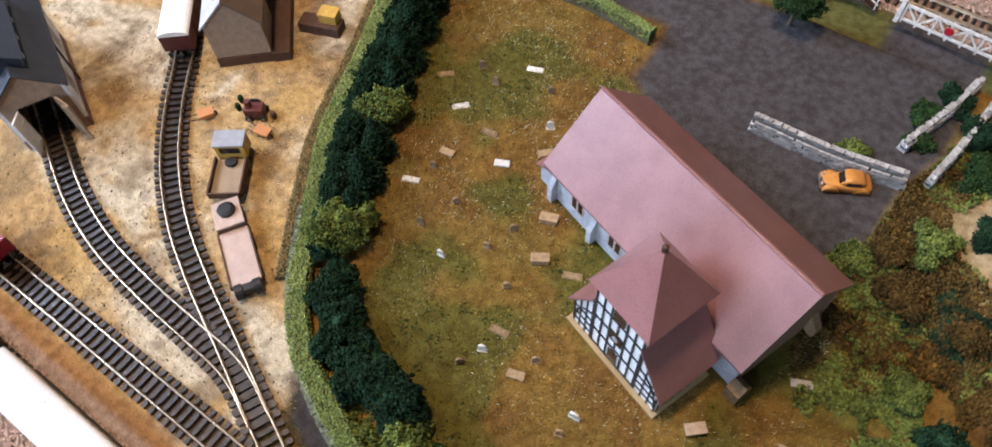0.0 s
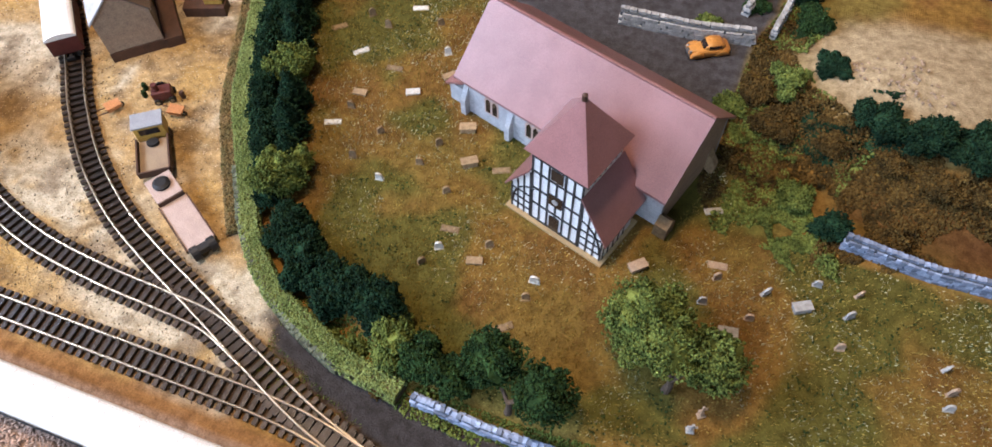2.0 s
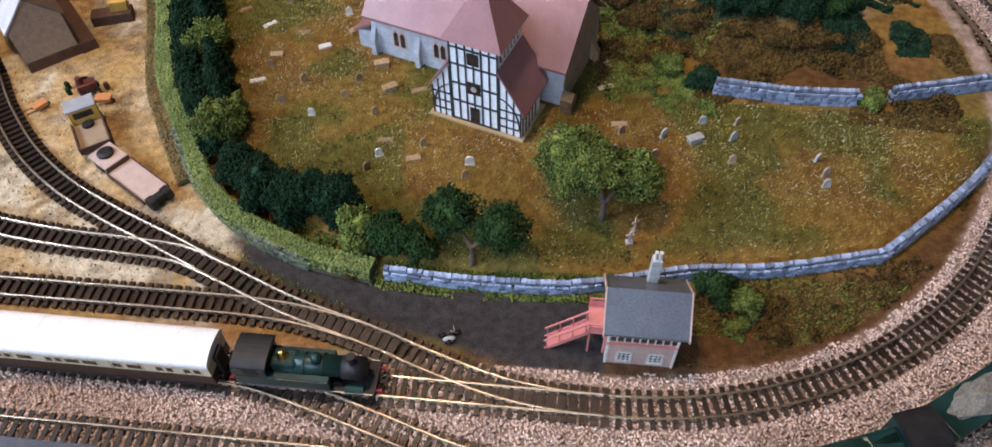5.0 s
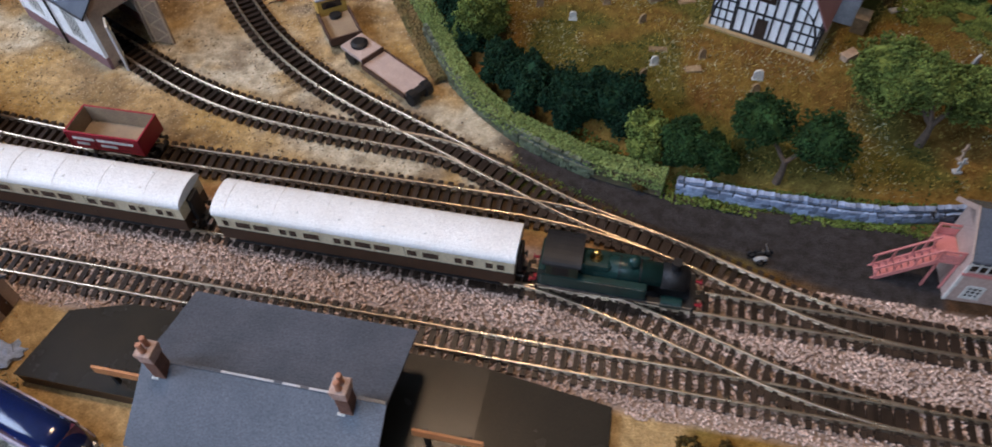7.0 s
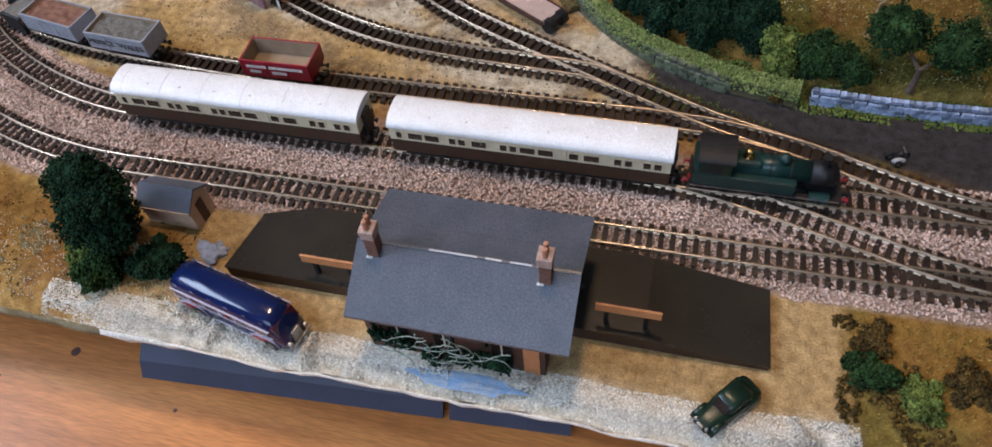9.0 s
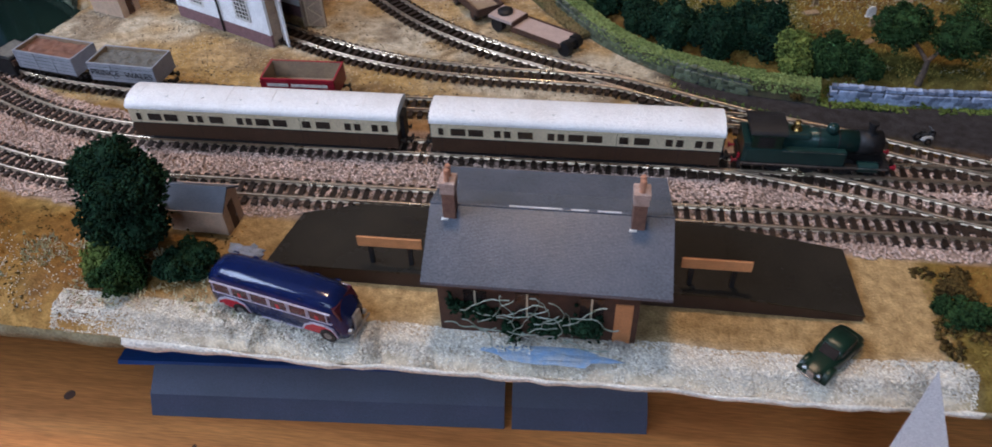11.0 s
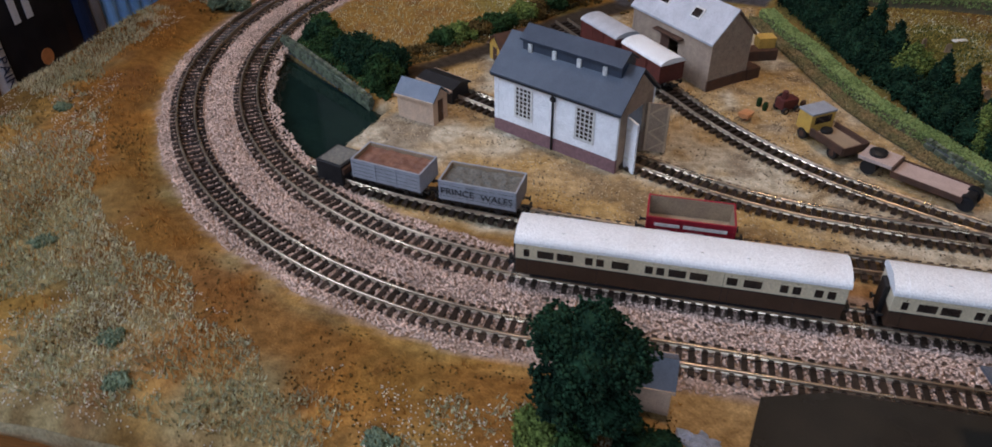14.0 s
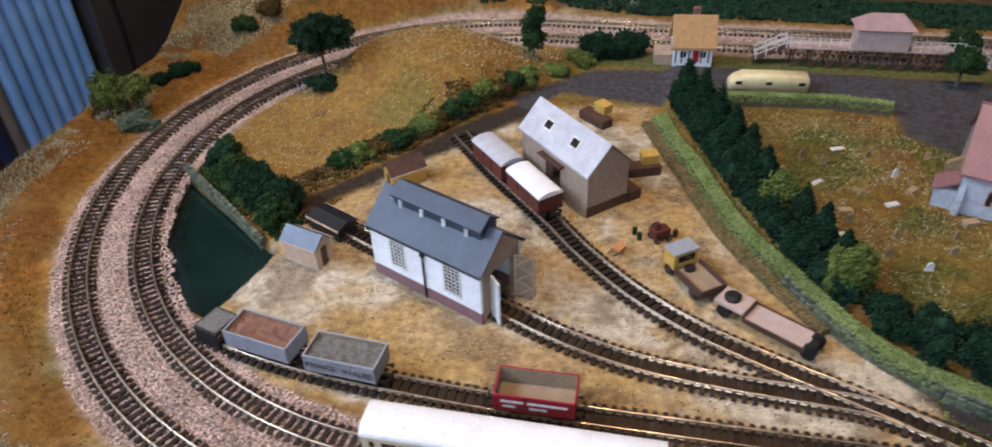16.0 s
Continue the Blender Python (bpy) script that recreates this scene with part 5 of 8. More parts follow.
def engine_shed():
    t = thing("engine_shed", "white engine shed with slate roof, plum brick plinth and open doors", "building", -355, 190.5, 0, -25.0)
    h, w, ev, rg = 38.0, 17.5, 34.0, 50.0
    for s in (-1, 1):
        wall = part("wall", box(B(), -h, h, *sorted((s * (w - 1.4), s * w)), 7.2, ev), M["plaster_white"], t, "white rendered wall")
        part("plinth", box(B(), -h - 0.2, h + 0.2, *sorted((s * (w - 1.4), s * (w + 0.3))), -0.4, 7.2), M["plinth"], t, "plum brick plinth")
        for cx in (-19.0, 19.0):
            paned_window(wall, cx, s * w, 12.5, 10.4, 17.5, s)
            part("lintel", box(B(), cx - 6.2, cx + 6.2, *sorted((s * w, s * (w + 0.4))), 30.2, 31.4, 0.1), M["plaster_white"], wall)
        for px in (-h + 1.2, 0, h - 1.2):
            part("pilaster", box(B(), px - 1.3, px + 1.3, *sorted((s * w, s * (w + 0.4))), 7.2, ev - 0.4), M["plaster_white"], wall)
        pipe = tube(B(), (0, s * (w + 0.95), 0.4), (0, s * (w + 0.95), ev - 3.4), 0.6, 0.6, 8)
        tube(pipe, (0, s * (w + 0.95), ev - 3.4), (0, s * (w + 1.6), ev - 1.2), 0.6, 0.6, 8)
        box(pipe, -1.4, 1.4, *sorted((s * (w + 0.4), s * (w + 1.7))), ev - 5.4, ev - 3.2)
        part("downpipe", pipe, M["black"], wall, "black rainwater pipe")
        part("gutter", box(B(), -h - 1.5, h + 1.5, *sorted((s * (w + 1.3), s * (w + 2.3))), ev - 1.6, ev - 0.7), M["black"], t)
        gx = sorted((s * (h - 1.4), s * h))
        bm = box(B(), *gx, -w + 1.4, -9.0, -0.4, ev - 0.2)
        box(bm, *gx, 9.0, w - 1.4, -0.4, ev - 0.2)
        box(bm, *gx, -9.0, 9.0, 29.0, ev - 0.2)
        prism(bm, [(-w + 0.4, ev - 0.2), (w - 0.4, ev - 0.2), (0, rg - 0.6)], *gx)
        part("gable_wall", bm, M["stone_tan"] if s > 0 else M["plaster_white"], t, "plain gable end")
    th = 1.2
    lo = ev - 1.0
    roof = part("roof", prism(B(), [(-w - 2.2, lo), (0, rg), (w + 2.2, lo), (w + 2.2, lo + th), (0, rg + th), (-w - 2.2, lo + th)], -h - 2, h + 2), M["slate_blue"], t, "dark blue-grey slate roof")
    part("smoke_vent", prism(B(), [(-6.5, rg - 4.6), (6.5, rg - 4.6), (6.5, rg + 1.6), (0, rg + 6.0), (-6.5, rg + 1.6)], -h + 10, h - 7), M["slate_blue"], t)
    part("vent_roof", prism(B(), [(-8.2, rg + 0.9), (0, rg + 6.4), (8.2, rg + 0.9), (8.2, rg + 1.9), (0, rg + 7.4), (-8.2, rg + 1.9)], -h + 9, h - 6), M["slate_blue"], t)
    for k in range(4):
        for s in (-1, 1):
            x = -h + 15 + k * 15.0
            part("vent_bracket", box(B(), x - 1.2, x + 1.2, *sorted((s * 6.3, s * 7.4)), rg - 5.2, rg - 0.4, 0.2), M["stone_white"], t, "white louvre bracket")
    # doors standing open at the yard end
    d = part("door", box(B(), -0.6, 0.6, -9.0, 0, 0.6, 28.5, 0.15), M["plaster_white"], t, "white boarded door, open")
    d.matrix_local = pose((h + 0.7) * MM, -9.2 * MM, 0, 0, 0, 62)
    for zz in (6, 22):
        part("hinge", box(B(), -0.9, 0.9, -4, 0, zz, zz + 1.0), M["stone_white"], d)
    d2 = part("door", box(B(), -0.5, 0.5, 0, 11.5, 0.6, 28.5, 0.15), M["stone_tan"], t, "tan boarded door with buff zigzag braces, open")
    d2.matrix_local = pose((h + 0.6) * MM, 10.5 * MM, 0, 0, 0, -66)
    for yy in (0.2, 10.2):
        part("stile", box(B(), 0.45, 1.0, yy, yy + 1.1, 0.8, 28.3), M["buff"], d2)
    for i in range(5):
        z0 = 1.4 + i * 5.3
        part("brace", prism(B(), [(1.2, z0), (2.6, z0), (10.4, z0 + 5.3), (9.0, z0 + 5.3)] if i % 2 == 0 else [(9.0, z0), (10.4, z0), (2.6, z0 + 5.3), (1.2, z0 + 5.3)], 0.45, 1.05), M["buff"], d2)
    part("floor_pit", box(B(), -h + 2, h - 2, -7.5, 7.5, 0.1, 0.5), M["black"], t)


engine_shed()
gable_hut("platelayers_hut", "pinkish-buff boarded hut with a blue-grey roof by the pond", -440, 195.5, 0.2, -17, 24, 14, 14.5, 20.5, "hut_board", "slate_pale")
gable_hut("lineside_cabin", "small orange-fronted cabin with a mossy brown roof", -408, 284, 0, 222, 24, 14, 11, 17.5, "yellow", "brown", True, True)
gable_hut("coal_store", "low black tarred store behind the shed", -436, 224, 0.2, -26, 26, 14, 9, 11, "black", "black", False)


def goods_shed():
    t = thing("goods_shed", "tan stone goods shed with a pale grey roof and two rooflights", "building", -297.5, 298.5, 0, -47.0)
    h, w = 36.0, 15.5
    bm = B()
    for a, b, z0, z1 in ((-h, -8, -0.4, 31), (8, h, -0.4, 31), (-8, 8, 22, 31)):
        box(bm, a, b, -w, -w + 1.6, z0, z1)
    part("wall", bm, M["stone_tan"], t, "tan stone wall with a wagon doorway")
    bm = B()
    for a, b, z0, z1 in ((-h, -8, -0.4, 31), (8, h, -0.4, 31), (-8, 8, 20, 31)):
        box(bm, a, b, w - 1.6, w, z0, z1)
    part("wall", bm, M["stone_tan"], t)
    for s in (-1, 1):
        part("gable_wall", prism(B(), [(-w + 1.6, -0.4), (w - 1.6, -0.4), (w - 1.6, 31), (w, 31), (0, 46.2), (-w, 31), (-w + 1.6, 31)], *sorted((s * (h - 1.6), s * h))), M["stone_tan"], t, "plain brown gable wall")
        for c in (-1, 1):
            part("quoin", box(B(), *sorted((s * (h - 2.2), s * (h + 0.25))), *sorted((c * (w - 2.0), c * (w + 0.25))), -0.4, 30), M["stone_tan"], t)
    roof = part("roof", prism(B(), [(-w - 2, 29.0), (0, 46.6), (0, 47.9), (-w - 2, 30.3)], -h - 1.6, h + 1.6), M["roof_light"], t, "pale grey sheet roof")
    # The rear slope's shade is painted on with a browner material.
    part("rear_roof", prism(B(), [(0.05, 46.6), (w + 2, 29.0), (w + 2, 30.3), (0.05, 47.9)], -h - 1.6, h + 1.6), M["roof_shade"], t, "rear roof slope, painted brown for its shaded side")
    part("plinth", box(B(), h, h + 1.0, -w - 0.4, w + 0.4, -0.4, 6.5), M["brown"], t, "dark brown base course")
    for k, cx in enumerate((-15, 13)):
        # rooflights lie in the slope that faces the line
        n = part("rooflight", box(B(), -4.2, 4.2, -3.6, 3.6, -0.2, 0.9, 0.2), M["stone_white"], roof, "white framed rooflight")
        n.matrix_local = pose(cx * MM, -8.2 * MM, 39.3 * MM, 47.5, 0, 0)
        part("pane", box(B(), -3.2, 3.2, -2.6, 2.6, 0.85, 1.0), M["glass_dark"], n)
    part("door", box(B(), -8, -0.3, -w - 0.4, -w + 0.2, 0, 22), M["brown"], t, "half-open brown sliding door")
    part("canopy", box(B(), -12, 12, -w - 4.5, -w - 0.2, 23.5, 24.5), M["brown"], t)
    # loading dock beyond the shed
    part("dock", box(B(), -h - 22, h + 2, w + 0.2, w + 11, -0.4, 7, 0.4), M["brown"], t, "brown timber loading dock")


goods_shed()
for x, y, r in ((-249, 321, 20), (-285, 386, -42)):
    bm = box(B(), -5.5, 5.5, -4.2, 4.2, 0, 6.0, 0.4)
    box(bm, -5.8, 5.8, -4.5, 4.5, 5.4, 7.0, 0.3)
    solid("yellow_crate", bm, M["yellow"], "bright yellow crate on a brown trolley bed", "crate", x, y, 7.2, r, group="yellow crates")
    solid("low_trailer", box(B(), -13, 13, -5.2, 5.2, 0, 7.1, 0.5), M["brown"], "low brown trailer bed in the yard", "trailer", x - 5, y - 4, 0, r, group="low trailers")


def steam_lorry():
    t = thing("drawbar_lorry", "brown flatbed lorry with a yellow cab, facing the goods shed", "lorry", -220, 210, 0.3, 126)
    t.scale = (1.12, 1.34, 1.15)
    part("bed", box(B(), -15, 6, -6.2, 6.2, 4.4, 5.6, 0.2), M["wagon_inside"], t, "bare flat bed")
    for s in (-1, 1):
        part("side_board", box(B(), -15, 6, *sorted((s * 5.8, s * 6.6)), 4.4, 8.2, 0.15), M["brown"], t)
        for wx in (-9, 11):
            wheel(t, wx, s * 5.2, 2.8, rim="brown", width=2.0)
    part("tail_board", box(B(), -15.6, -14.9, -6.2, 6.2, 4.4, 8.2), M["brown"], t)
    part("chassis", box(B(), -14, 17, -3, 3, 2.4, 4.4), M["black"], t)
    c = part("cab", box(B(), 7, 16, -6, 6, 4.4, 13.4, 0.5), M["yellow"], t, "yellow cab")
    part("cab_roof", box(B(), 6.6, 16.4, -6.3, 6.3, 13.3, 14.3, 0.3), M["wagon_grey"], c, "grey cab roof")
    part("rear_window", box(B(), 6.8, 7.05, -4, 4, 8.6, 12.2), M["glass_dark"], c)
    part("spare_wheel", lathe(B(), [(2.4, 5.6), (2.6, 6.4), (2.4, 7.2)], 3.4, 0, 14), M["black"], t)


steam_lorry()


def flat_trailer():
    t = thing("flat_trailer", "long pinkish-brown flat trailer with dark end wheels", "trailer", -183, 179, 0.3, 148)
    t.scale = (1.16, 1.22, 1.15)
    # Bed and deck are really browner; the pale pink paints their sheen.
    part("bed", box(B(), -19, 9, -6.0, 6.0, 4.0, 5.6, 0.2), M["pinkbuff"], t, "pinkish bed, its sheen put into the colour")
    part("rail", box(B(), -19, 9, 6.0, 6.6, 3.6, 6.2), M["brown"], t)
    part("rail", box(B(), -19, 9, -6.6, -6.0, 3.6, 6.2), M["brown"], t)
    part("upper_deck", box(B(), 9.4, 24, -5.8, 5.8, 6.2, 8.0, 0.3), M["pinkbuff"], t, "raised front deck")
    part("turntable", lathe(B(), [(3.6, 8.0), (3.8, 9.4), (2.4, 10.2)], 18, 0, 14), M["black"], t)
    part("neck", box(B(), 8.8, 9.6, -5.8, 5.8, 4, 8), M["brown"], t)
    for s in (-1, 1):
        for wx in (-20.5, 19):
            wheel(t, wx, s * 3.8, 3.4, rim="black", width=3.2)
    part("axle_beam", box(B(), -22.5, -18.8, -5.5, 5.5, 2.4, 6.0, 0.5), M["black"], t)


flat_trailer()


def barrow(x, y, turn, paint, label):
    t = thing("barrow", label, "barrow", x, y, 0.2, turn, group="yard barrows")
    part("tray", loft(B(), [[(-3.6, -2.6, 2.2), (-3.6, 2.6, 2.2), (-4.2, 3.2, 5.2), (-4.2, -3.2, 5.2)], [(3.6, -2.2, 1.8), (3.6, 2.2, 1.8), (4.4, 2.8, 4.6), (4.4, -2.8, 4.6)]]), M[paint], t)
    wheel(t, 4.2, 0, 1.6, width=0.9)
    for s in (-1, 1):
        part("handle", tube(B(), (-3.6, s * 2.2, 2.6), (-9, s * 2.0, 3.8), 0.35, 0.35, 6), M["brown"], t)


barrow(-262, 230, 60, "pine_stain", "orange-brown hand barrow in the yard")
barrow(-226, 239, 10, "pine_stain", "small orange barrow beside the red machine")


def yard_engine():
    t = thing("stationary_engine", "dark red stationary engine on a frame in the yard", "engine", -239, 247, 0.2, 35)
    part("block", box(B(), -6, 5, -3.4, 3.4, 2, 8.2, 0.6), M["maroon"], t)
    part("flywheel", tube(B(), (-1, 3.6, 5), (-1, 4.8, 5), 4.2, 4.2, 16), M["black"], t)
    part("boiler", tube(B(), (-3, 0, 8), (-3, 0, 12.5), 2.0, 1.7, 12), M["maroon"], t)
    for s in (-1, 1):
        wheel(t, -4, s * 3.6, 2.0)
        wheel(t, 4, s * 3.6, 2.0)


yard_engine()
# Plain drum shapes stand in for tiny figures in the yard.
for i, (x, y) in enumerate(((-254, 249), (-251, 244), (-230, 251))):
    bm = lathe(B(), [(1.3, 0), (1.6, 2.0), (1.6, 3.6), (1.2, 5.0)], 0, 0, 10)
    solid("oil_drum", bm, M["leaf_mid" if i < 2 else "brown"], "small dark drum standing in for a tiny figure in the yard", "drum", x, y, 0.2, group="yard drums")


# ---------------------------------------------------------------- signal box
def signal_box():
    t = thing("signal_box", "pink-buff signal box with slate roof and salmon outside stairs", "signal box", 88.5, 106.5, 0)
    h, w = 15.2, 12.2
    part("lower_wall", box(B(), -h, h, -w, w, -0.4, 17.5), M["pinkbuff"], t, "pink-buff boarded lower storey")
    part("upper_wall", box(B(), -h + 0.2, h - 0.2, -w + 0.2, w - 0.2, 17.5, 30.5), M["pinkbuff"], t)
    for x in (-h, h - 0.8):
        part("corner_post", box(B(), x - 0.2, x + 1.0, -w - 0.25, -w + 0.6, -0.4, 30), M["stone_white"], t, "white corner post")
    part("string_course", box(B(), -h - 0.3, h + 0.3, -w - 0.5, -w + 0.2, 17.0, 18.4), M["salmon"], t, "salmon band")
    for cx in (-7, 7):
        paned_window(t, cx, -w, 3.4, 6.0, 7.0, -1, 3, 3)
    for k in range(9):
        x0 = -h + 0.8 + k * 3.28
        p = part("window", box(B(), x0, x0 + 2.6, -w - 0.15, -w + 0.3, 20.0, 28.2), M["glass_dark"], t, "signal cabin window")
        part("frame", box(box(B(), x0 - 0.5, x0 + 0.1, -w - 0.4, -w - 0.1, 19.6, 28.6), x0, x0 + 2.6, -w - 0.35, -w - 0.1, 23.6, 24.2), M["stone_white"], p)
    part("roof", prism(B(), [(-w - 3.2, 28.6), (0.5, 40.5), (w + 3, 28.6), (w + 3, 29.8), (0.5, 41.8), (-w - 3.2, 29.8)], -h - 2.4, h + 2.4), M["slate"], t, "grey slate roof")
    for s in (-1, 1):
        part("bargeboard", prism(B(), [(-w - 3.6, 27.9), (0.5, 39.9), (w + 3.4, 27.9), (w + 3.4, 30.2), (0.5, 42.4), (-w - 3.6, 30.2)], *sorted((s * (h + 2.45), s * (h + 3.1)))), M["pinkbuff"], t)
    c = part("chimney", box(B(), 0.2, 4.6, 9.5, 13.5, 26, 50, 0.3), M["stone_grey"], t, "grey stone chimney")
    for px in (1.4, 3.4):
        part("chimney_pot", lathe(B(), [(0.9, 50), (0.7, 53.5), (0.9, 54)], px, 11.5, 8), M["stone_white"], c)
    # landing and stairs
    part("landing", box(B(), -h - 8.5, -h - 0.3, -8, 6, 17.0, 18.0), M["salmon"], t, "salmon painted landing")
    for x, y in ((-h - 8.2, -7.7), (-h - 8.2, 5.2), (-h - 1.2, -7.7)):
        part("post", box(B(), x, x + 0.8, y, y + 0.8, 0, 24), M["salmon"], t)
    for y in (-7.9, 5.6):
        part("handrail", box(B(), -h - 8.4, -h - 0.3, y, y + 0.5, 23.4, 24.4), M["salmon"], t)
        part("panel", box(B(), -h - 8.4, -h - 0.3, y + 0.1, y + 0.4, 18.2, 22.0), M["salmon"], t)
    x1, x0 = -h - 8.4, -h - 27.5
    for y in (-8.0, -1.6):
        st = part("stringer", prism(B(), [(x0, 0), (x0 + 2.4, 0), (x1, 15.8), (x1, 18.6)], y, y + 0.7, "y"), M["salmon"], t, "salmon stair stringer")
        part("handrail", prism(B(), [(x0, 6.0), (x0, 7.0), (x1, 24.8), (x1, 23.8)], y, y + 0.6, "y"), M["salmon"], st)
        for k in range(4):
            a = x0 + 1 + k * 5.6
            part("baluster", box(B(), a, a + 0.5, y + 0.1, y + 0.5, (a - x0) * 0.92, (a - x0) * 0.92 + 6.4), M["salmon"], st)
    for k in range(9):
        a = x0 + 1.4 + k * 2.0
        part("tread", box(B(), a, a + 2.2, -7.4, -1.5, 1.2 + k * 1.9, 1.7 + k * 1.9), M["salmon"], t)


signal_box()


# ---------------------------------------------------------------- church
def church():
    t = thing("church", "stone church with clay tile roof and a half-timbered tower", "church", -3.5, 298, 8.0, -18.6)
    h, w, ev, rg = 62.0, 28.0, 28.0, 57.4
    for s in (-1, 1):
        wall = part("wall", box(B(), -h, h, *sorted((s * (w - 2), s * w)), -1.5, ev + 2), M["church_wall"], t, "coursed grey stone wall")
        for cx in (-43, -16, 12, 40):
            if s < 0 and cx > 0:
                continue
            fr = part("window", prism(B(), [(cx - 4.6, 8), (cx + 4.6, 8), (cx + 4.6, 18.5), (cx + 2.3, 21.5), (cx, 18.8), (cx - 2.3, 21.5), (cx - 4.6, 18.5)], *sorted((s * w, s * (w + 0.35))), "y"), M["pinkbuff"], wall, "twin-light window with pinkish surround")
            for k in (-2.2, 2.2):
                part("pane", prism(B(), [(cx + k - 1.5, 9.2), (cx + k + 1.5, 9.2), (cx + k + 1.5, 17.5), (cx + k, 19.6), (cx + k - 1.5, 17.5)], *sorted((s * (w + 0.3), s * (w + 0.5))), "y"), M["glass_dark"], fr)
        for row in range(9):
            for k in range(18):
                if (k * 7 + row * 3) % 5 > 2:
                    continue
                a = -h + 1 + k * 6.8 + (row % 2) * 3.0
                if a + 5.6 > h:
                    continue
                part("stone", box(B(), a, a + 5.6, *sorted((s * (w - 0.1), s * (w + 0.16))), 0.4 + row * 3.1, 3.0 + row * 3.1), M["church_wall"], wall)
        # Gable ends take darker tan stone, which paints in their shade.
        part("gable_wall", prism(B(), [(-w + 2, -1.5), (w - 2, -1.5), (w - 2, ev + 2), (w, ev + 1.0), (0, rg - 1.2), (-w, ev + 1.0), (-w + 2, ev + 2)], *sorted((s * (h - 2), s * h))), M["stone_tan"], t, "stone gable in a darker tan that stands for shade")
        for bx in (-h + 2, -30, 0):
            if s < 0 and bx == 0:
                continue
            part("buttress", prism(B(), [(s * w, -1.5), (s * (w + 4), -1.5), (s * (w + 4), 11), (s * w, 20)], bx - 1.6, bx + 1.6), M["church_wall"], t)
    sl = (rg - ev) / (w + 4.5)
    for s in (-1, 1):
        r = part("roof", prism(B(), [(s * (w + 4.8), ev - 1.0), (0, rg), (0, rg + 1.4), (s * (w + 4.8), ev + 0.5)], -h - 2.2, h + 2.2), M["church_roof"], t, "smooth pinkish-brown tiled roof slope")
    part("ridge", box(B(), -h - 2.3, h + 2.3, -0.8, 0.8, rg + 0.7, rg + 1.9, 0.3), M["church_roof"], t, "ridge tiles")
    # End buttresses in brown, darkened like the shaded gables behind them.
    for bx, y0, y1, zz in ((-h - 8, -20, -8, 14), (-h - 8, 8, 20, 14), (h + 0.1, 16, 20, 12),):
        part("buttress", prism(B(), [(bx, -1.5), (bx + 8, -1.5), (bx + 8, zz if bx > 0 else zz + 3), (bx, zz - 3 if bx < 0 else zz + 3)] if bx < 0 else [(bx, -1.5), (bx + 5, -1.5), (bx + 5, zz - 5), (bx, zz + 3)], y0, y0 + 4, "y"), M["stone_brown"], t)
    # low vestry at the east end
    part("vestry", box(B(), -h - 11, -h, -27, -14, -1.5, 13), M["church_wall"], t)
    part("vestry_roof", prism(B(), [(-h - 13, 11.5), (-h - 0.1, 19), (-h - 0.1, 20.4), (-h - 13, 12.9)], -28.5, -12.5, "y"), M["church_roof"], t, "pinkish lean-to roof")

    # tower
    f, bk = -62.0, -32.0
    x0, x1 = 9.0, 37.5
    shaft = part("tower", box(B(), x0, x1, f, bk, -1.5, 58.5), M["plaster_white"], t, "white plastered half-timbered tower")
    ex0, ex1, ey0, ey1, ez = x0 - 3, x1 + 3, f - 3, bk + 3, 57.0
    bm = B()
    ring = [bm.verts.new(p) for p in ((ex0, ey0, ez), (ex1, ey0, ez), (ex1, ey1, ez), (ex0, ey1, ez))]
    top = bm.verts.new(((ex0 + ex1) / 2, (ey0 + ey1) / 2, 87))
    bm.faces.new(ring[::-1])
    for i in range(4):
        bm.faces.new((ring[i], ring[(i + 1) % 4], top))
    part("tower_roof", bm, M["church_roof"], t, "pyramid tile roof")
    part("finial", blob(tube(B(), ((ex0 + ex1) / 2, (ey0 + ey1) / 2, 85), ((ex0 + ex1) / 2, (ey0 + ey1) / 2, 88), 1.4, 1.2, 8), (ex0 + ex1) / 2, (ey0 + ey1) / 2, 87.6, 1.5, 1.5, 1.4, 0.1, 1), M["brown"], t, "dark lead finial")
    part("louvre_band", box(B(), x1, x1 + 0.6, f + 2, bk - 2, 48, 56), M["brown"], t)
    for k in range(6):
        part("louvre", box(B(), x1 + 0.5, x1 + 1.0, f + 3 + k * 4.2, f + 5.4 + k * 4.2, 49, 55), M["plaster_white"], t)
    lx, rx = -3.0, 51.0
    part("wing", prism(B(), [(lx, -1.5), (x0, -1.5), (x0, 40), (lx, 22)], f, bk - 2, "y"), M["plaster_white"], t, "white plastered side aisle")
    part("wing", prism(B(), [(x1, -1.5), (rx, -1.5), (rx, 21), (x1, 43)], f, bk - 4, "y"), M["plaster_white"], t, "white plastered side aisle")
    part("wing_roof", prism(B(), [(lx - 2.5, 18.5), (x0 - 0.1, 40.5), (x0 - 0.1, 42), (lx - 2.5, 20)], f - 2.0, bk + 1, "y"), M["church_roof"], t, "catslide tile roof")
    part("wing_roof", prism(B(), [(rx + 2.5, 17.5), (x1 + 0.1, 43.5), (x1 + 0.1, 45), (rx + 2.5, 19)], f - 2.0, bk + 2, "y"), M["church_roof"], t, "catslide tile roof")
    part("base", box(B(), lx - 2, rx + 2, f - 2.6, bk, -2.0, 1.2), M["sandcard"], t, "pale card base edge")
    # black studs, rails and curved braces on the west front
    yb = sorted((f - 0.45, f + 0.05))
    for k in range(7):
        x = x0 + 0.5 + k * (x1 - x0 - 1.0) / 6
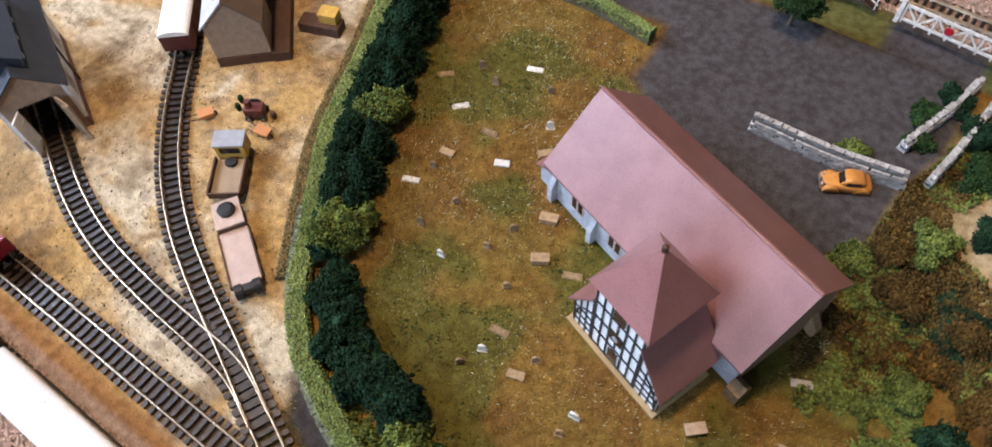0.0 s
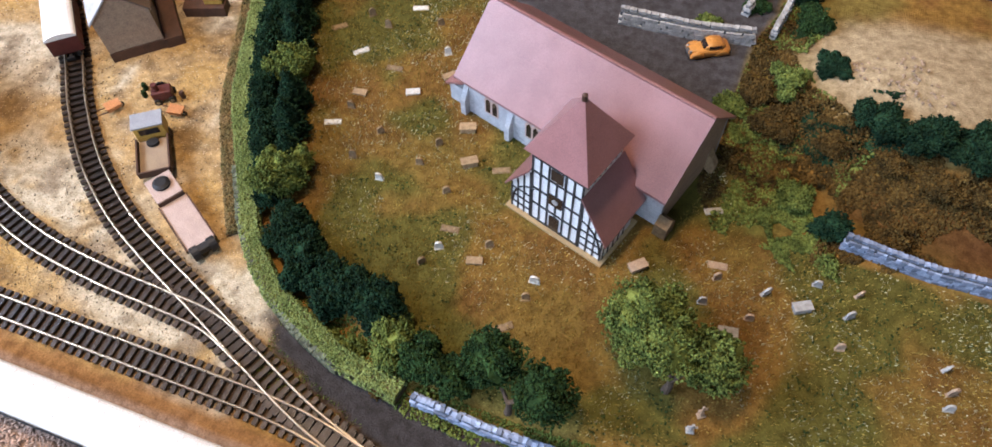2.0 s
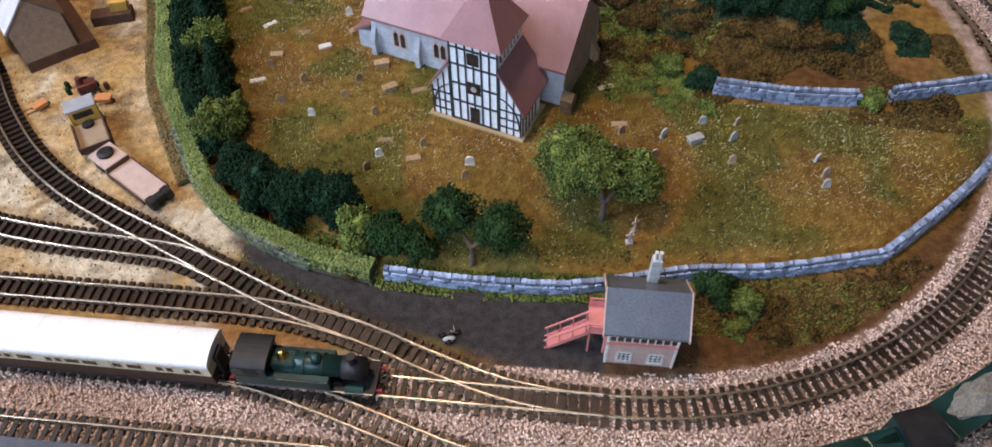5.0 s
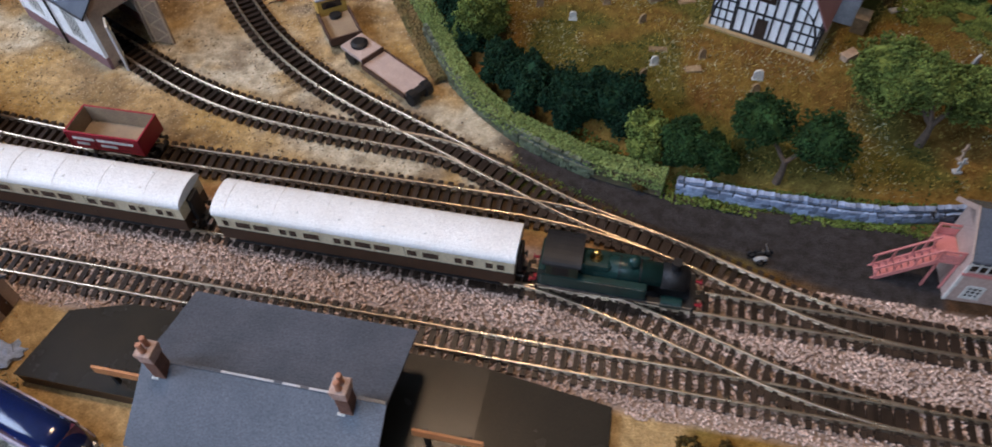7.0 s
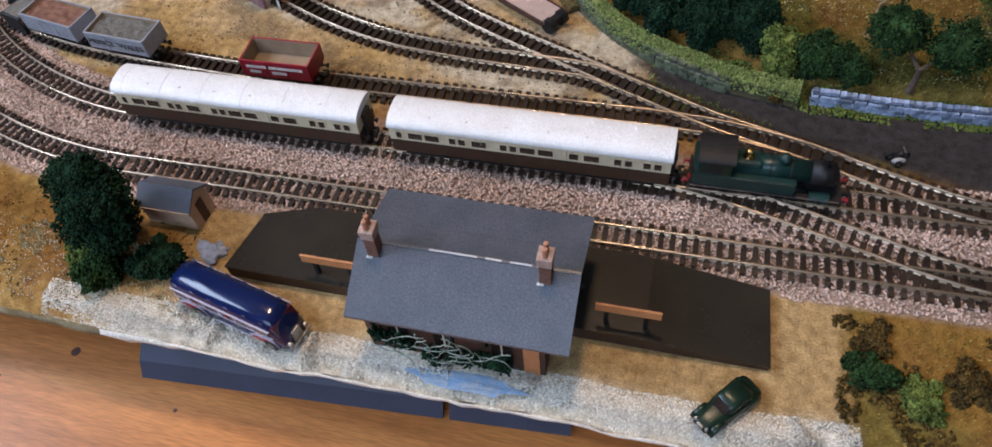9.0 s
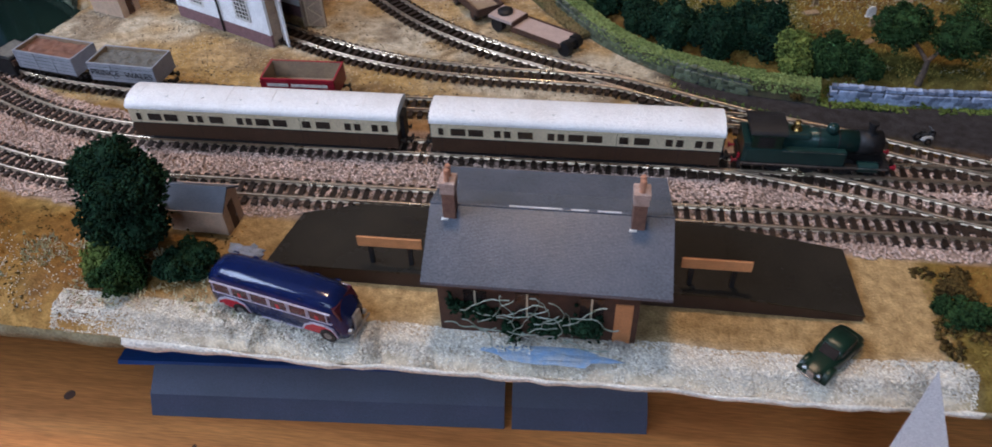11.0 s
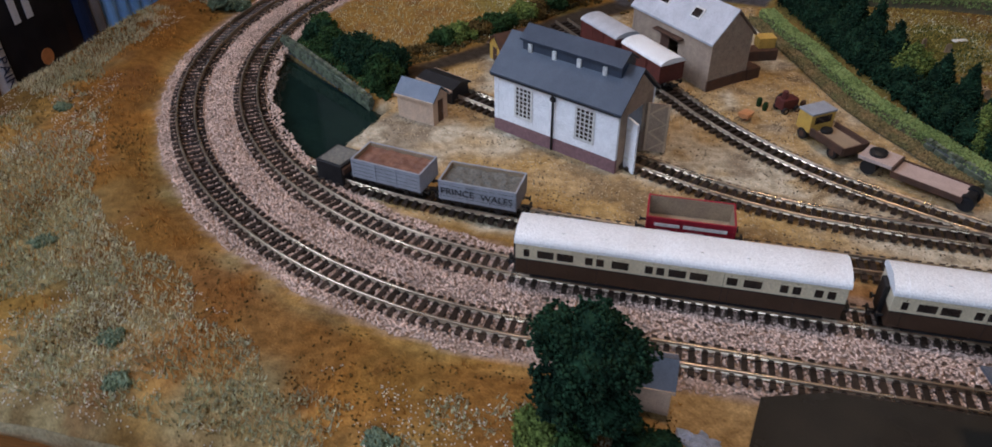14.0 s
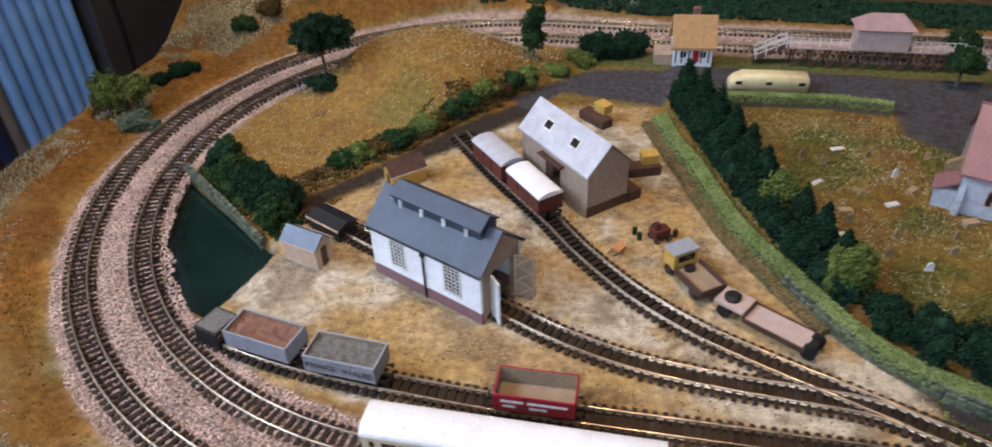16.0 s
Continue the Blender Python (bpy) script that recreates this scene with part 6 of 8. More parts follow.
        part("stud", box(B(), x - 0.5, x + 0.5, *yb, 1.2, 57), M["timber_black"], shaft)
    for z in (1.8, 15.5, 28, 41, 52):
        part("rail", box(B(), x0, x1, f - 0.5, f + 0.05, z - 0.55, z + 0.55), M["timber_black"], shaft)
    for a, b, n, e0, e1 in ((lx, x0, 4, 21, 39), (x1, rx, 4, 42, 20.5)):
        for k in range(n):
            x = a + 0.5 + k * (b - a - 1) / (n - 1)
            part("stud", box(B(), x - 0.4, x + 0.4, *yb, 1.2, min(e0 + (e1 - e0) * (x - a) / (b - a), 60) - 0.4), M["timber_black"], t)
        for z in (6, 12, 18):
            part("rail", box(B(), a, b, f - 0.5, f + 0.05, z - 0.4, z + 0.4), M["timber_black"], t)
    for s, cx in ((1, lx + 1), (-1, rx - 1)):
        run = [(cx + s * 13 * (1 - math.cos(math.radians(k * 11))), 6 + 20 * math.sin(math.radians(k * 11))) for k in range(9)]
        part("arch_brace", loft(B(), [[(x + 0.6 * math.cos(w) * (s if k > 3 else 1), f - 0.4 + 0.5 * math.sin(w), z + (0.35 * math.cos(w) if k > 5 else 0)) for w in (0, 1.57, 3.14, 4.71)] for k, (x, z) in enumerate(run)]), M["timber_black"], t)
    for x, z, ww, hh in ((23.2, 43, 6.6, 7.5), (23.2, 23, 7.6, 8), (23.2, 2, 5.6, 11)):
        part("opening", box(B(), x - ww / 2, x + ww / 2, f - 0.7, f + 0.1, z, z + hh), M["glass_dark"], shaft, "dark opening")
    part("clock", tube(B(), (23.2, f - 1.0, 27), (23.2, f - 0.6, 27), 1.7, 1.7, 14), M["stone_grey"], shaft, "small round clock face")
    for s, sx in ((1, rx), (-1, lx)):
        for k in range(5):
            y = f + 1.5 + k * 4.4
            part("stud", box(B(), *sorted((sx, sx + s * 0.4)), y - 0.4, y + 0.4, 1.2, 19), M["timber_black"], t)
    # Porch coloured brown so it sits in the gable's painted shade.
    part("porch", prism(B(), [(-33, -1.5), (-25, -1.5), (-25, 9), (-29, 13), (-33, 9)], h, h + 7), M["stone_brown"], t, "low stone porch, coloured brown to read as shaded")


church()


# ---------------------------------------------------------------- halt and cottage on the far side
def cottage():
    t = thing("cottage", "thatched cottage with timbered white walls and a red door", "cottage", -221, 497, 4.5, 6)
    part("wall", box(B(), -16, 16, -10, 10, -5, 16), M["plaster_white"], t, "white timbered wall")
    part("roof", prism(B(), [(-15, 12), (0, 34), (15, 12), (15, 14.5), (0, 37), (-15, 14.5)], -18, 18), M["thatch"], t, "thick golden thatch")
    part("chimney", box(B(), -2, 4, 1, 6, 28, 42, 0.4), M["brick"], t)
    part("door", box(B(), 0, 5, -10.4, -9.9, 0, 11), M["bus_red"], t, "red front door")
    for x in (-14, -9, -3, 7, 13):
        part("stud", box(B(), x - 0.5, x + 0.5, -10.3, -9.9, -1, 13), M["timber_black"], t)
    for x in (-8, 8):
        w = part("window", box(B(), x - 2.4, x + 2.4, -10.35, -9.9, 4, 9), M["glass_dark"], t)
        part("frame", box(B(), x - 0.3, x + 0.3, -10.5, -10.3, 4, 9), M["stone_white"], w)
    part("outhouse", prism(B(), [(-8, -4), (6, -4), (6, 8), (-8, 5)], -31, -16.2), M["stone_tan"], t, "low stone outhouse")


cottage()


def halt():
    t = thing("halt_shelter", "pale lilac timber halt shelter with a hipped roof on stilts", "shelter", -74, 507, 6.0, 2)
    part("body", box(B(), -20, 20, -9, 9, 12, 30), M["pinkbuff"], t, "pale boarded body")
    bm = B()
    r = [bm.verts.new(p) for p in ((-23, -12, 29.6), (23, -12, 29.6), (23, 12, 29.6), (-23, 12, 29.6))]
    q = [bm.verts.new(p) for p in ((-12, 0, 40), (12, 0, 40))]
    bm.faces.new(r[::-1])
    for f4 in ((r[0], r[1], q[1], q[0]), (r[2], r[3], q[0], q[1])):
        bm.faces.new(f4)
    bm.faces.new((r[1], r[2], q[1]))
    bm.faces.new((r[3], r[0], q[0]))
    part("roof", bm, M["dusty_pink"], t, "dusty pink hipped roof")
    part("deck", box(B(), -70, 60, -8, 8, 10.4, 12, 0.2), M["pinkbuff"], t, "timber platform deck")
    for k in range(10):
        for y in (-7, 6):
            part("leg", box(B(), -66 + k * 13.6, -64.6 + k * 13.6, y, y + 1.2, -7, 10.4), M["brown"], t)
    for k in range(9):
        part("cross_brace", prism(B(), [(-65 + k * 13.6, -4), (-63.6 + k * 13.6, -4), (-51.4 + k * 13.6, 10), (-52.8 + k * 13.6, 10)], -7.4, -6.9, "y"), M["brown"], t)
    for x0, x1 in ((-70, -24), (24, 60)):
        for zz in (15.5, 19.5):
            part("fence_rail", box(B(), x0, x1, -8, -7.4, zz, zz + 0.6), M["stone_white"], t)
        for k in range(7):
            x = x0 + k * (x1 - x0) / 6
            part("fence_post", box(B(), x - 0.35, x + 0.35, -8.1, -7.3, 12, 20.0), M["stone_white"], t)
    for s, x0 in ((-1, -70), (1, 60)):
        part("ramp", prism(B(), [(x0, 10.6), (x0, 11.6), (x0 + s * 26, -1.6), (x0 + s * 26, -3)], -6, 4, "y"), M["brown"], t, "dark sloping ramp")
        for y in (-6.4, 4.0):
            for up in (4.0, 8.0):
                part("ramp_rail", prism(B(), [(x0, 11.6 + up), (x0, 12.4 + up), (x0 + s * 26, -0.8 + up), (x0 + s * 26, -1.6 + up)], y, y + 0.6, "y"), M["stone_white"], t)
            for k in range(4):
                px, pz = x0 + s * (2 + k * 7.6), 11.6 - 13.2 * (2 + k * 7.6) / 26
                part("ramp_post", box(B(), px - 0.4, px + 0.4, y, y + 0.6, pz, pz + 8.6), M["stone_white"], t)


halt()


def crossing_gate():
    t = thing("crossing_gate", "white latticed crossing gate with a red round target", "gate", 52, 499, 7.6, -3)
    for z in (1.5, 11):
        part("rail", box(B(), -26, 26, -0.6, 0.6, z, z + 1.5, 0.1), M["stone_white"], t)
    for k in range(7):
        part("post", box(B(), -26 + k * 8.5, -24.9 + k * 8.5, -0.7, 0.7, 0, 13), M["stone_white"], t)
    for k in range(6):
        a = -25 + k * 8.5
        part("brace", prism(B(), [(a, 3), (a + 1.2, 3), (a + 8, 11), (a + 6.8, 11)] if k % 2 else [(a + 6.8, 3), (a + 8, 3), (a + 1.2, 11), (a, 11)], -0.4, 0.4, "y"), M["stone_white"], t)
    part("target", tube(B(), (0, -1.2, 7), (0, -0.7, 7), 2.6, 2.6, 16), M["bus_red"], t, "round red target")
    part("gate_post", box(B(), -29, -26.4, -1.4, 1.4, -1, 15, 0.2), M["stone_white"], t)


crossing_gate()
# ---------------------------------------------------------------- trees, bushes and hedges
def gz(x, y):
    return float(height(x, y))


def crown(parent, blobs, material, seed, grain=0.82, density=1.25):
    """A crown of many small foam clumps over an uneven core."""
    rng = np.random.default_rng(seed)
    pos, size = [], []
    core = B()
    for k, (x, y, z, rx, ry, rz) in enumerate(blobs):
        blob(core, x, y, z, rx * 0.80, ry * 0.80, rz * 0.80, 0.5, 2, seed + k)
        n = int(density * 4 * math.pi * (rx * ry + ry * rz + rx * rz) / 3)
        u = rng.normal(size=(n, 3))
        u /= np.linalg.norm(u, axis=1)[:, None]
        lump = np.array([1 + 0.55 * noise.noise(Vector(v) * 2.3 + Vector((seed * 1.7, k, 0))) for v in u])
        r = lump * rng.uniform(0.76, 1.04, n)
        pos.append(np.array((x, y, z)) + u * np.array((rx, ry, rz)) * r[:, None])
        size.append(rng.uniform(0.55, 1.25, (n, 3)) * grain)
    pos, size = np.concatenate(pos), np.concatenate(size)
    ok = pos[:, 2] > 0.2
    pos, size = pos[ok], size[ok]
    me = part("crown_core", core, M[material], parent)
    ob = scatter_mesh("crown", OCTA_V, OCTA_F, pos, rng.uniform(0, 6.28, len(pos)), size, M[material], parent)
    return ob


def bush(x, y, r, h, material, label, seed, stretch=1.0, turn=0.0):
    t = thing("bush", label, "bush", x, y, gz(x, y) - 0.6, turn, group="bushes")
    rng = random.Random(seed)
    bl = [(0, 0, h * 0.42, r * 0.72 * stretch, r * 0.72, h * 0.46)]
    for k in range(7):
        a, q, w = rng.uniform(0, 6.28), rng.uniform(0.45, 0.95), rng.uniform(0.25, 0.5)
        bl.append((r * q * stretch * math.cos(a), r * q * math.sin(a), h * rng.uniform(0.15, 0.72) * (1.15 - 0.5 * q), r * w, r * w, h * w * 0.75))
    crown(t, bl, material, seed)
    return t


def tree(x, y, h, blobs, material, label, seed, trunk=1.8, base=None):
    """blobs: crown masses as (dx, dy, z, r, rz), each on a limb of its own."""
    t = thing("tree", label, "tree", x, y, (gz(x, y) if base is None else base) - 0.5, group="trees")
    fork = min(b[2] - b[4] * 0.6 for b in blobs) * 0.8
    part("trunk", tube(tube(B(), (0, 0, 0), (0.6, 0.2, fork * 0.5), trunk, trunk * 0.75, 9), (0.6, 0.2, fork * 0.5), (0.2, 0, fork), trunk * 0.75, trunk * 0.6, 9), M["bark"], t, "dark bark trunk")
    for bx, by, bz, r, rz in blobs:
        part("limb", tube(tube(B(), (0.2, 0, fork * 0.9), (bx * 0.5, by * 0.5, (fork + bz) / 2), trunk * 0.55, trunk * 0.4, 7), (bx * 0.5, by * 0.5, (fork + bz) / 2), (bx, by, bz), trunk * 0.4, trunk * 0.2, 7), M["bark"], t)
    crown(t, [(bx, by, bz, r, r, rz) for bx, by, bz, r, rz in blobs], material, seed)
    return t


def conifer(x, y, h, seed):
    t = thing("conifer", "dark green conical conifer in the churchyard hedge", "tree", x, y, gz(x, y) - 0.5, group="conifers")
    part("trunk", tube(B(), (0, 0, 0), (0, 0, h * 0.9), 1.0, 0.3, 7), M["bark"], t)
    r = h * 0.30
    crown(t, [(0, 0, h * f, r * k, r * k, h * 0.2) for f, k in ((0.20, 1.0), (0.36, 0.92), (0.52, 0.74), (0.68, 0.54), (0.84, 0.32))], "leaf_dark", seed, 0.75, 1.3)


for i, (x, y, h) in enumerate(((-226, 402, 36), (-215, 383, 38), (-205, 361, 36), (-196, 339, 35), (-187, 318, 34), (-178, 300, 30), (-160, 262, 28), (-152, 243, 30), (-143, 226, 26))):
    conifer(x, y, h, 20 + i)
for i, (x, y, r, h, m, lab) in enumerate((
        (-172, 282, 12, 25, "leaf_light", "light olive bush between the conifers"), (-139, 212, 14, 27, "leaf_light", "light olive rounded bush in the hedge"),
        (-125, 187, 12, 22, "leaf_dark", "dense dark blue-green bush in the hedge"), (-107, 175, 12, 24, "leaf_dark", "dense dark blue-green bush in the hedge"),
        (-88, 167, 13, 25, "leaf_dark", "dense dark green bush in the hedge"), (-68, 163, 13, 27, "leaf_dark", "dense dark green bush in the hedge"),
        (-50, 150, 11, 20, "leaf_light", "olive green bush above the wall"), (-34, 145, 11, 22, "leaf_mid", "mid green bush above the wall"), (-20, 143, 8, 16, "leaf_mid", "small mid green bush above the wall"),
        (-74, 142, 8, 9, "leaf_light", "low olive scrub at the hedge foot"), (-52, 133, 7, 7, "leaf_brown", "low ochre scrub at the hedge foot"),
        (126, 277, 9, 14, "leaf_dark", "dark green bush at the wall end"), (222, 270, 8, 11, "leaf_light", "olive bush in the wall gap"), (107, 290, 9, 10, "leaf_light", "pale olive bush on the bank"),
        (76, 352, 10, 9, "leaf_brown", "ochre scrub by the tarmac"), (66, 336, 9, 7, "leaf_light", "yellow-green scrub by the church"), (90, 330, 12, 9, "leaf_brown", "ochre scrub on the bank"), (92, 362, 11, 12, "leaf_light", "olive scrub on the bank"),
        (112, 379, 9, 8, "leaf_dark", "blue-green moss clump on the pale hill"), (141, 342, 12, 15, "leaf_dark", "dark green bush below the hill"), (164, 338, 13, 16, "leaf_dark", "dark green bush below the hill"), (188, 342, 13, 14, "leaf_dark", "dark green bush below the hill"), (212, 350, 12, 15, "leaf_mid", "mid green bush below the hill"),
        (150, 322, 9, 7, "leaf_brown", "brown bramble clump in the hollow"), (175, 318, 10, 7, "leaf_brown", "brown bramble clump in the hollow"), (200, 320, 10, 8, "leaf_brown", "brown bramble clump in the hollow"), (120, 325, 9, 8, "leaf_brown", "brown bramble clump in the hollow"),
        (126, 138, 9, 13, "leaf_mid", "dark olive bush behind the signal box"), (140, 132, 8, 11, "leaf_light", "olive bush behind the signal box"), (152, 118, 7, 6, "leaf_brown", "ochre scrub beside the line"), (134, 118, 6, 5, "leaf_light", "low olive scrub beside the line"),
        (-322, -22, 10, 14, "leaf_mid", "scrubby green bush under the dark tree"), (-301, -14, 9, 12, "leaf_dark", "dark green bush under the tree"), (-335, -16, 8, 10, "leaf_light", "olive scrub under the tree"),
        (-14, -8, 8, 8, "leaf_mid", "green scrub beside the station forecourt"), (2, -14, 8, 6, "leaf_light", "olive scrub beside the station forecourt"), (20, -4, 8, 6, "leaf_brown", "ochre scrub beside the line"), (-12, 8, 7, 4, "leaf_brown", "low ochre scrub beside the line"), (46, -8, 9, 7, "leaf_mid", "green scrub beside the line"),
        (-482, 243, 14, 24, "leaf_dark", "dark green bush above the pond wall"), (-505, 258, 13, 20, "leaf_dark", "dark green bush above the pond wall"), (-527, 272, 11, 17, "leaf_mid", "mid green bush above the pond wall"), (-543, 288, 10, 14, "leaf_dark", "blue-green bush above the pond wall"),
        (-457, 297, 9, 13, "leaf_mid", "green bush on the hill foot"), (-440, 318, 9, 11, "leaf_brown", "ochre bush on the hill foot"), (-422, 336, 8, 10, "leaf_mid", "green bush on the hill foot"), (-405, 360, 9, 11, "leaf_brown", "ochre bush on the hill foot"),
        (-388, 385, 9, 12, "leaf_mid", "green bush on the hill foot"), (-368, 410, 10, 12, "leaf_brown", "ochre bush on the hill foot"), (-350, 432, 11, 13, "leaf_light", "olive bush by the road"), (-330, 455, 10, 9, "leaf_light", "yellow-green bush by the road"),
        (-296, 500, 15, 24, "leaf_dark", "dark green bush near the cottage"), (-272, 505, 14, 22, "leaf_dark", "dark green bush near the cottage"), (-310, 480, 10, 12, "leaf_light", "olive bush near the road"),
        (-620, 480, 12, 12, "leaf_mid", "olive bush behind the track"), (-600, 500, 11, 12, "leaf_brown", "ochre bush behind the track"), (-575, 530, 12, 14, "leaf_mid", "green bush behind the track"), (-545, 555, 12, 12, "leaf_brown", "ochre bush behind the track"), (-500, 580, 12, 13, "leaf_mid", "green bush behind the track"), (-640, 405, 12, 11, "leaf_dark", "blue-green bush at the board edge"), (-652, 388, 9, 9, "leaf_dark", "blue-green bush at the board edge"),
        (60, 440, 8, 9, "leaf_mid", "green shrub inside the double wall"), (72, 455, 8, 10, "leaf_dark", "dark green shrub inside the double wall"), (66, 420, 7, 9, "leaf_mid", "green shrub inside the double wall"), (92, 440, 11, 12, "leaf_dark", "dark green shrub beside the wall"), (98, 415, 11, 11, "leaf_mid", "mid green shrub beside the wall"), (40, 400, 7, 4, "leaf_light", "low green growth behind the wall"))):
    bush(x, y, r, h, m, lab, 100 + i, 1.15, i * 37)

tree(70, 171, 46, [(-16, 17, 26, 18, 14), (-6, 6, 33, 13, 9), (14, 10, 25, 13.5, 11)], "leaf_light", "broad olive-green tree with two crowns in the churchyard", 61, 2.2)
tree(8, 139, 36, [(-12, 12, 25, 12, 10), (13, 5, 24, 12, 10)], "leaf_mid", "small green tree with twin crowns by the wall", 62, 1.9)
tree(-320, -6, 54, [(0, 0, 34, 13, 11), (-11, 4, 37, 9, 8), (9, -2, 36, 9, 9), (0, 3, 45, 7, 6), (-8, -6, 22, 10, 8), (6, -7, 20, 9, 8), (-2, 0, 13, 11, 8)], "leaf_dark", "tall dark green tree beside the lamp hut", 63, 2.2)
tree(-508, 398, 56, [(-6, 2, 36, 16, 12), (10, 4, 38, 15, 11), (2, -3, 47, 11, 8)], "leaf_dark", "dark green tree on the hill by the track", 64, 1.8)
bush(-632, 322, 13, 14, "leaf_moss", "blue-green bush at the foot of the edge tree", 165)
bush(-478, 228, 12, 22, "leaf_mid", "mid green bush above the pond wall", 166)
bush(-548, 300, 10, 14, "leaf_mid", "mid green bush beside the inner line", 167)
for i, (x, y) in enumerate(((-449, 307), (-431, 328), (-413, 350), (-396, 373), (-378, 398), (-359, 422))):
    bush(x, y, 10.5, 13, "leaf_mid" if i % 2 else "leaf_light", "green bush along the lane bank", 170 + i)
bush(-504, 388, 12, 10, "leaf_dark", "blue-green bush at the foot of the hill tree", 65)
tree(-650, 335, 42, [(-9, 0, 20, 13, 13), (11, 5, 22, 12, 9)], "leaf_light", "olive tree with twin crowns at the board edge", 66, 1.5)
tree(-350, 462, 46, [(0, 0, 18, 9, 9), (-2, 2, 28, 8, 8), (3, -1, 38, 7, 8)], "leaf_mid", "slim mid green tree by the road", 67, 1.4)
tree(-8, 520, 30, [(0, 0, 22, 11, 10), (8, 2, 17, 8, 7)], "leaf_mid", "small green tree beside the halt", 68, 1.4)
tree(-24, 463, 30, [(0, 0, 22, 12, 9), (7, 3, 18, 8, 7)], "leaf_mid", "round green tree on the road verge", 69, 1.5)


def hedge_run(name, label, pts, w, h, face, top, seed):
    """A low bank: a solid core with fibrous top."""
    t = thing(name, label, "hedge")
    line = np.array(spline(pts, 3.0))
    zz = height(line[:, 0], line[:, 1])
    a, b = offset(line, w / 2), offset(line, -w / 2)
    bm, rings = B(), []
    for i in range(len(line)):
        k = 0.8 * noise.noise(Vector((i * 0.3, seed, 0)))
        rings.append([bm.verts.new((*a[i], zz[i] - 3)), bm.verts.new((*(a[i] * 0.85 + b[i] * 0.15), zz[i] + h + k)), bm.verts.new((*(b[i] * 0.85 + a[i] * 0.15), zz[i] + h - k)), bm.verts.new((*b[i], zz[i] - 3))])
    for r, s in zip(rings, rings[1:]):
        for k in range(3):
            bm.faces.new((r[k], s[k], s[k + 1], r[k + 1]))
    bm.faces.new(rings[0])
    bm.faces.new(rings[-1][::-1])
    part("bank", bm, M[face], t)
    rng = np.random.default_rng(seed)
    n = len(line) * 170
    i = rng.integers(0, len(line), n)
    u = rng.uniform(0, 1, n)[:, None]
    j = np.minimum(i + 1, len(line) - 1)
    f = rng.uniform(0, 1, n)
    edge = rng.random(n)
    p = (a[i] * f[:, None] + b[i] * (1 - f)[:, None]) * u + (a[j] * f[:, None] + b[j] * (1 - f)[:, None]) * (1 - u)
    side = np.abs(f - 0.5) > 0.40
    pos = np.c_[p, zz[i] + np.where(side, rng.uniform(0.4, 1.0, n) * h, h + 0.3 + rng.normal(0, 0.45, n) + 0.8 * (fbm(p[:, 0], p[:, 1], 6, seed) - 0.5))]
    tagged(scatter_mesh("turf", OCTA_V, OCTA_F, pos, rng.uniform(0, 6.28, n), rng.uniform(0.3, 0.85, (n, 3)), M[top], t), kind="stuff")


M["bank_turf"] = mat("bright_bank_turf", (0.25, 0.30, 0.10), (0.16, 0.21, 0.065), 60, 0.95, bump=0.4, island=0.4, spec=0.1)
M["earth_crumbs"] = mat("mossy_earth_crumbs", (0.25, 0.17, 0.075), (0.14, 0.125, 0.05), 90, 0.95, bump=0.4, island=0.45, spec=0.1)
M["bank_side"] = mat("earth_bank", (0.13, 0.10, 0.05), (0.08, 0.075, 0.04), 200, 0.95, bump=0.8)
hedge_run("hedge_bank", "bright green turf-topped bank along the yard", [(-244, 386), (-232, 352), (-218, 320), (-205, 285), (-192, 255), (-168, 218), (-143, 180), (-118, 157), (-92, 145), (-70, 136), (-40, 131)], 11.5, 8.0, "bank_side", "bank_turf", 31)
hedge_run("earth_slope", "brown earth slope with moss below the turf bank", [(-252, 384), (-240, 351), (-226, 318), (-213, 283), (-200, 252), (-177, 215), (-154, 181)], 10.0, 2.6, "bank_side", "earth_crumbs", 36)
dk = thing("yew_hedge", "dense dark green hedge between the bank and the conifers", "hedge")
hb = [(x, y, gz(x, y) + 8, 7.5, 9.0, 9) for x, y in spline([(-230, 398), (-217, 360), (-204, 325), (-192, 292), (-179, 262), (-161, 230), (-144, 204)], 11.0)]
crown(dk, hb, "leaf_dark", 77, 0.8, 1.0)
hedge_run("road_hedge", "clipped yellow-green hedge beside the road", [(-205, 408), (-160, 411), (-120, 413), (-82, 408)], 7, 9.0, "bank_side", "bank_turf", 32)

# ---------------------------------------------------------------- stone walls and graves
def stone_mesh(seed, lx, ly, lz):
    rng = random.Random(seed)
    v = [(sx * lx / 2 * rng.uniform(0.75, 1.05), sy * ly / 2 * rng.uniform(0.75, 1.05), sz * lz / 2 * rng.uniform(0.75, 1.05)) for sx, sy, sz in itertools_product]
    f = [(0, 1, 3, 2), (4, 6, 7, 5), (0, 4, 5, 1), (2, 3, 7, 6), (0, 2, 6, 4), (1, 5, 7, 3)]
    return v, f


itertools_product = [(a, b, c) for a in (-1, 1) for b in (-1, 1) for c in (-1, 1)]
STONES = {}


def stones_of(material):
    if material not in STONES:
        STONES[material] = []
        for s in range(7):
            v, f = stone_mesh(s, 3.3, 2.6, 2.6)
            STONES[material].append(mesh_of("stone", v, f, M[material]))
    return STONES[material]


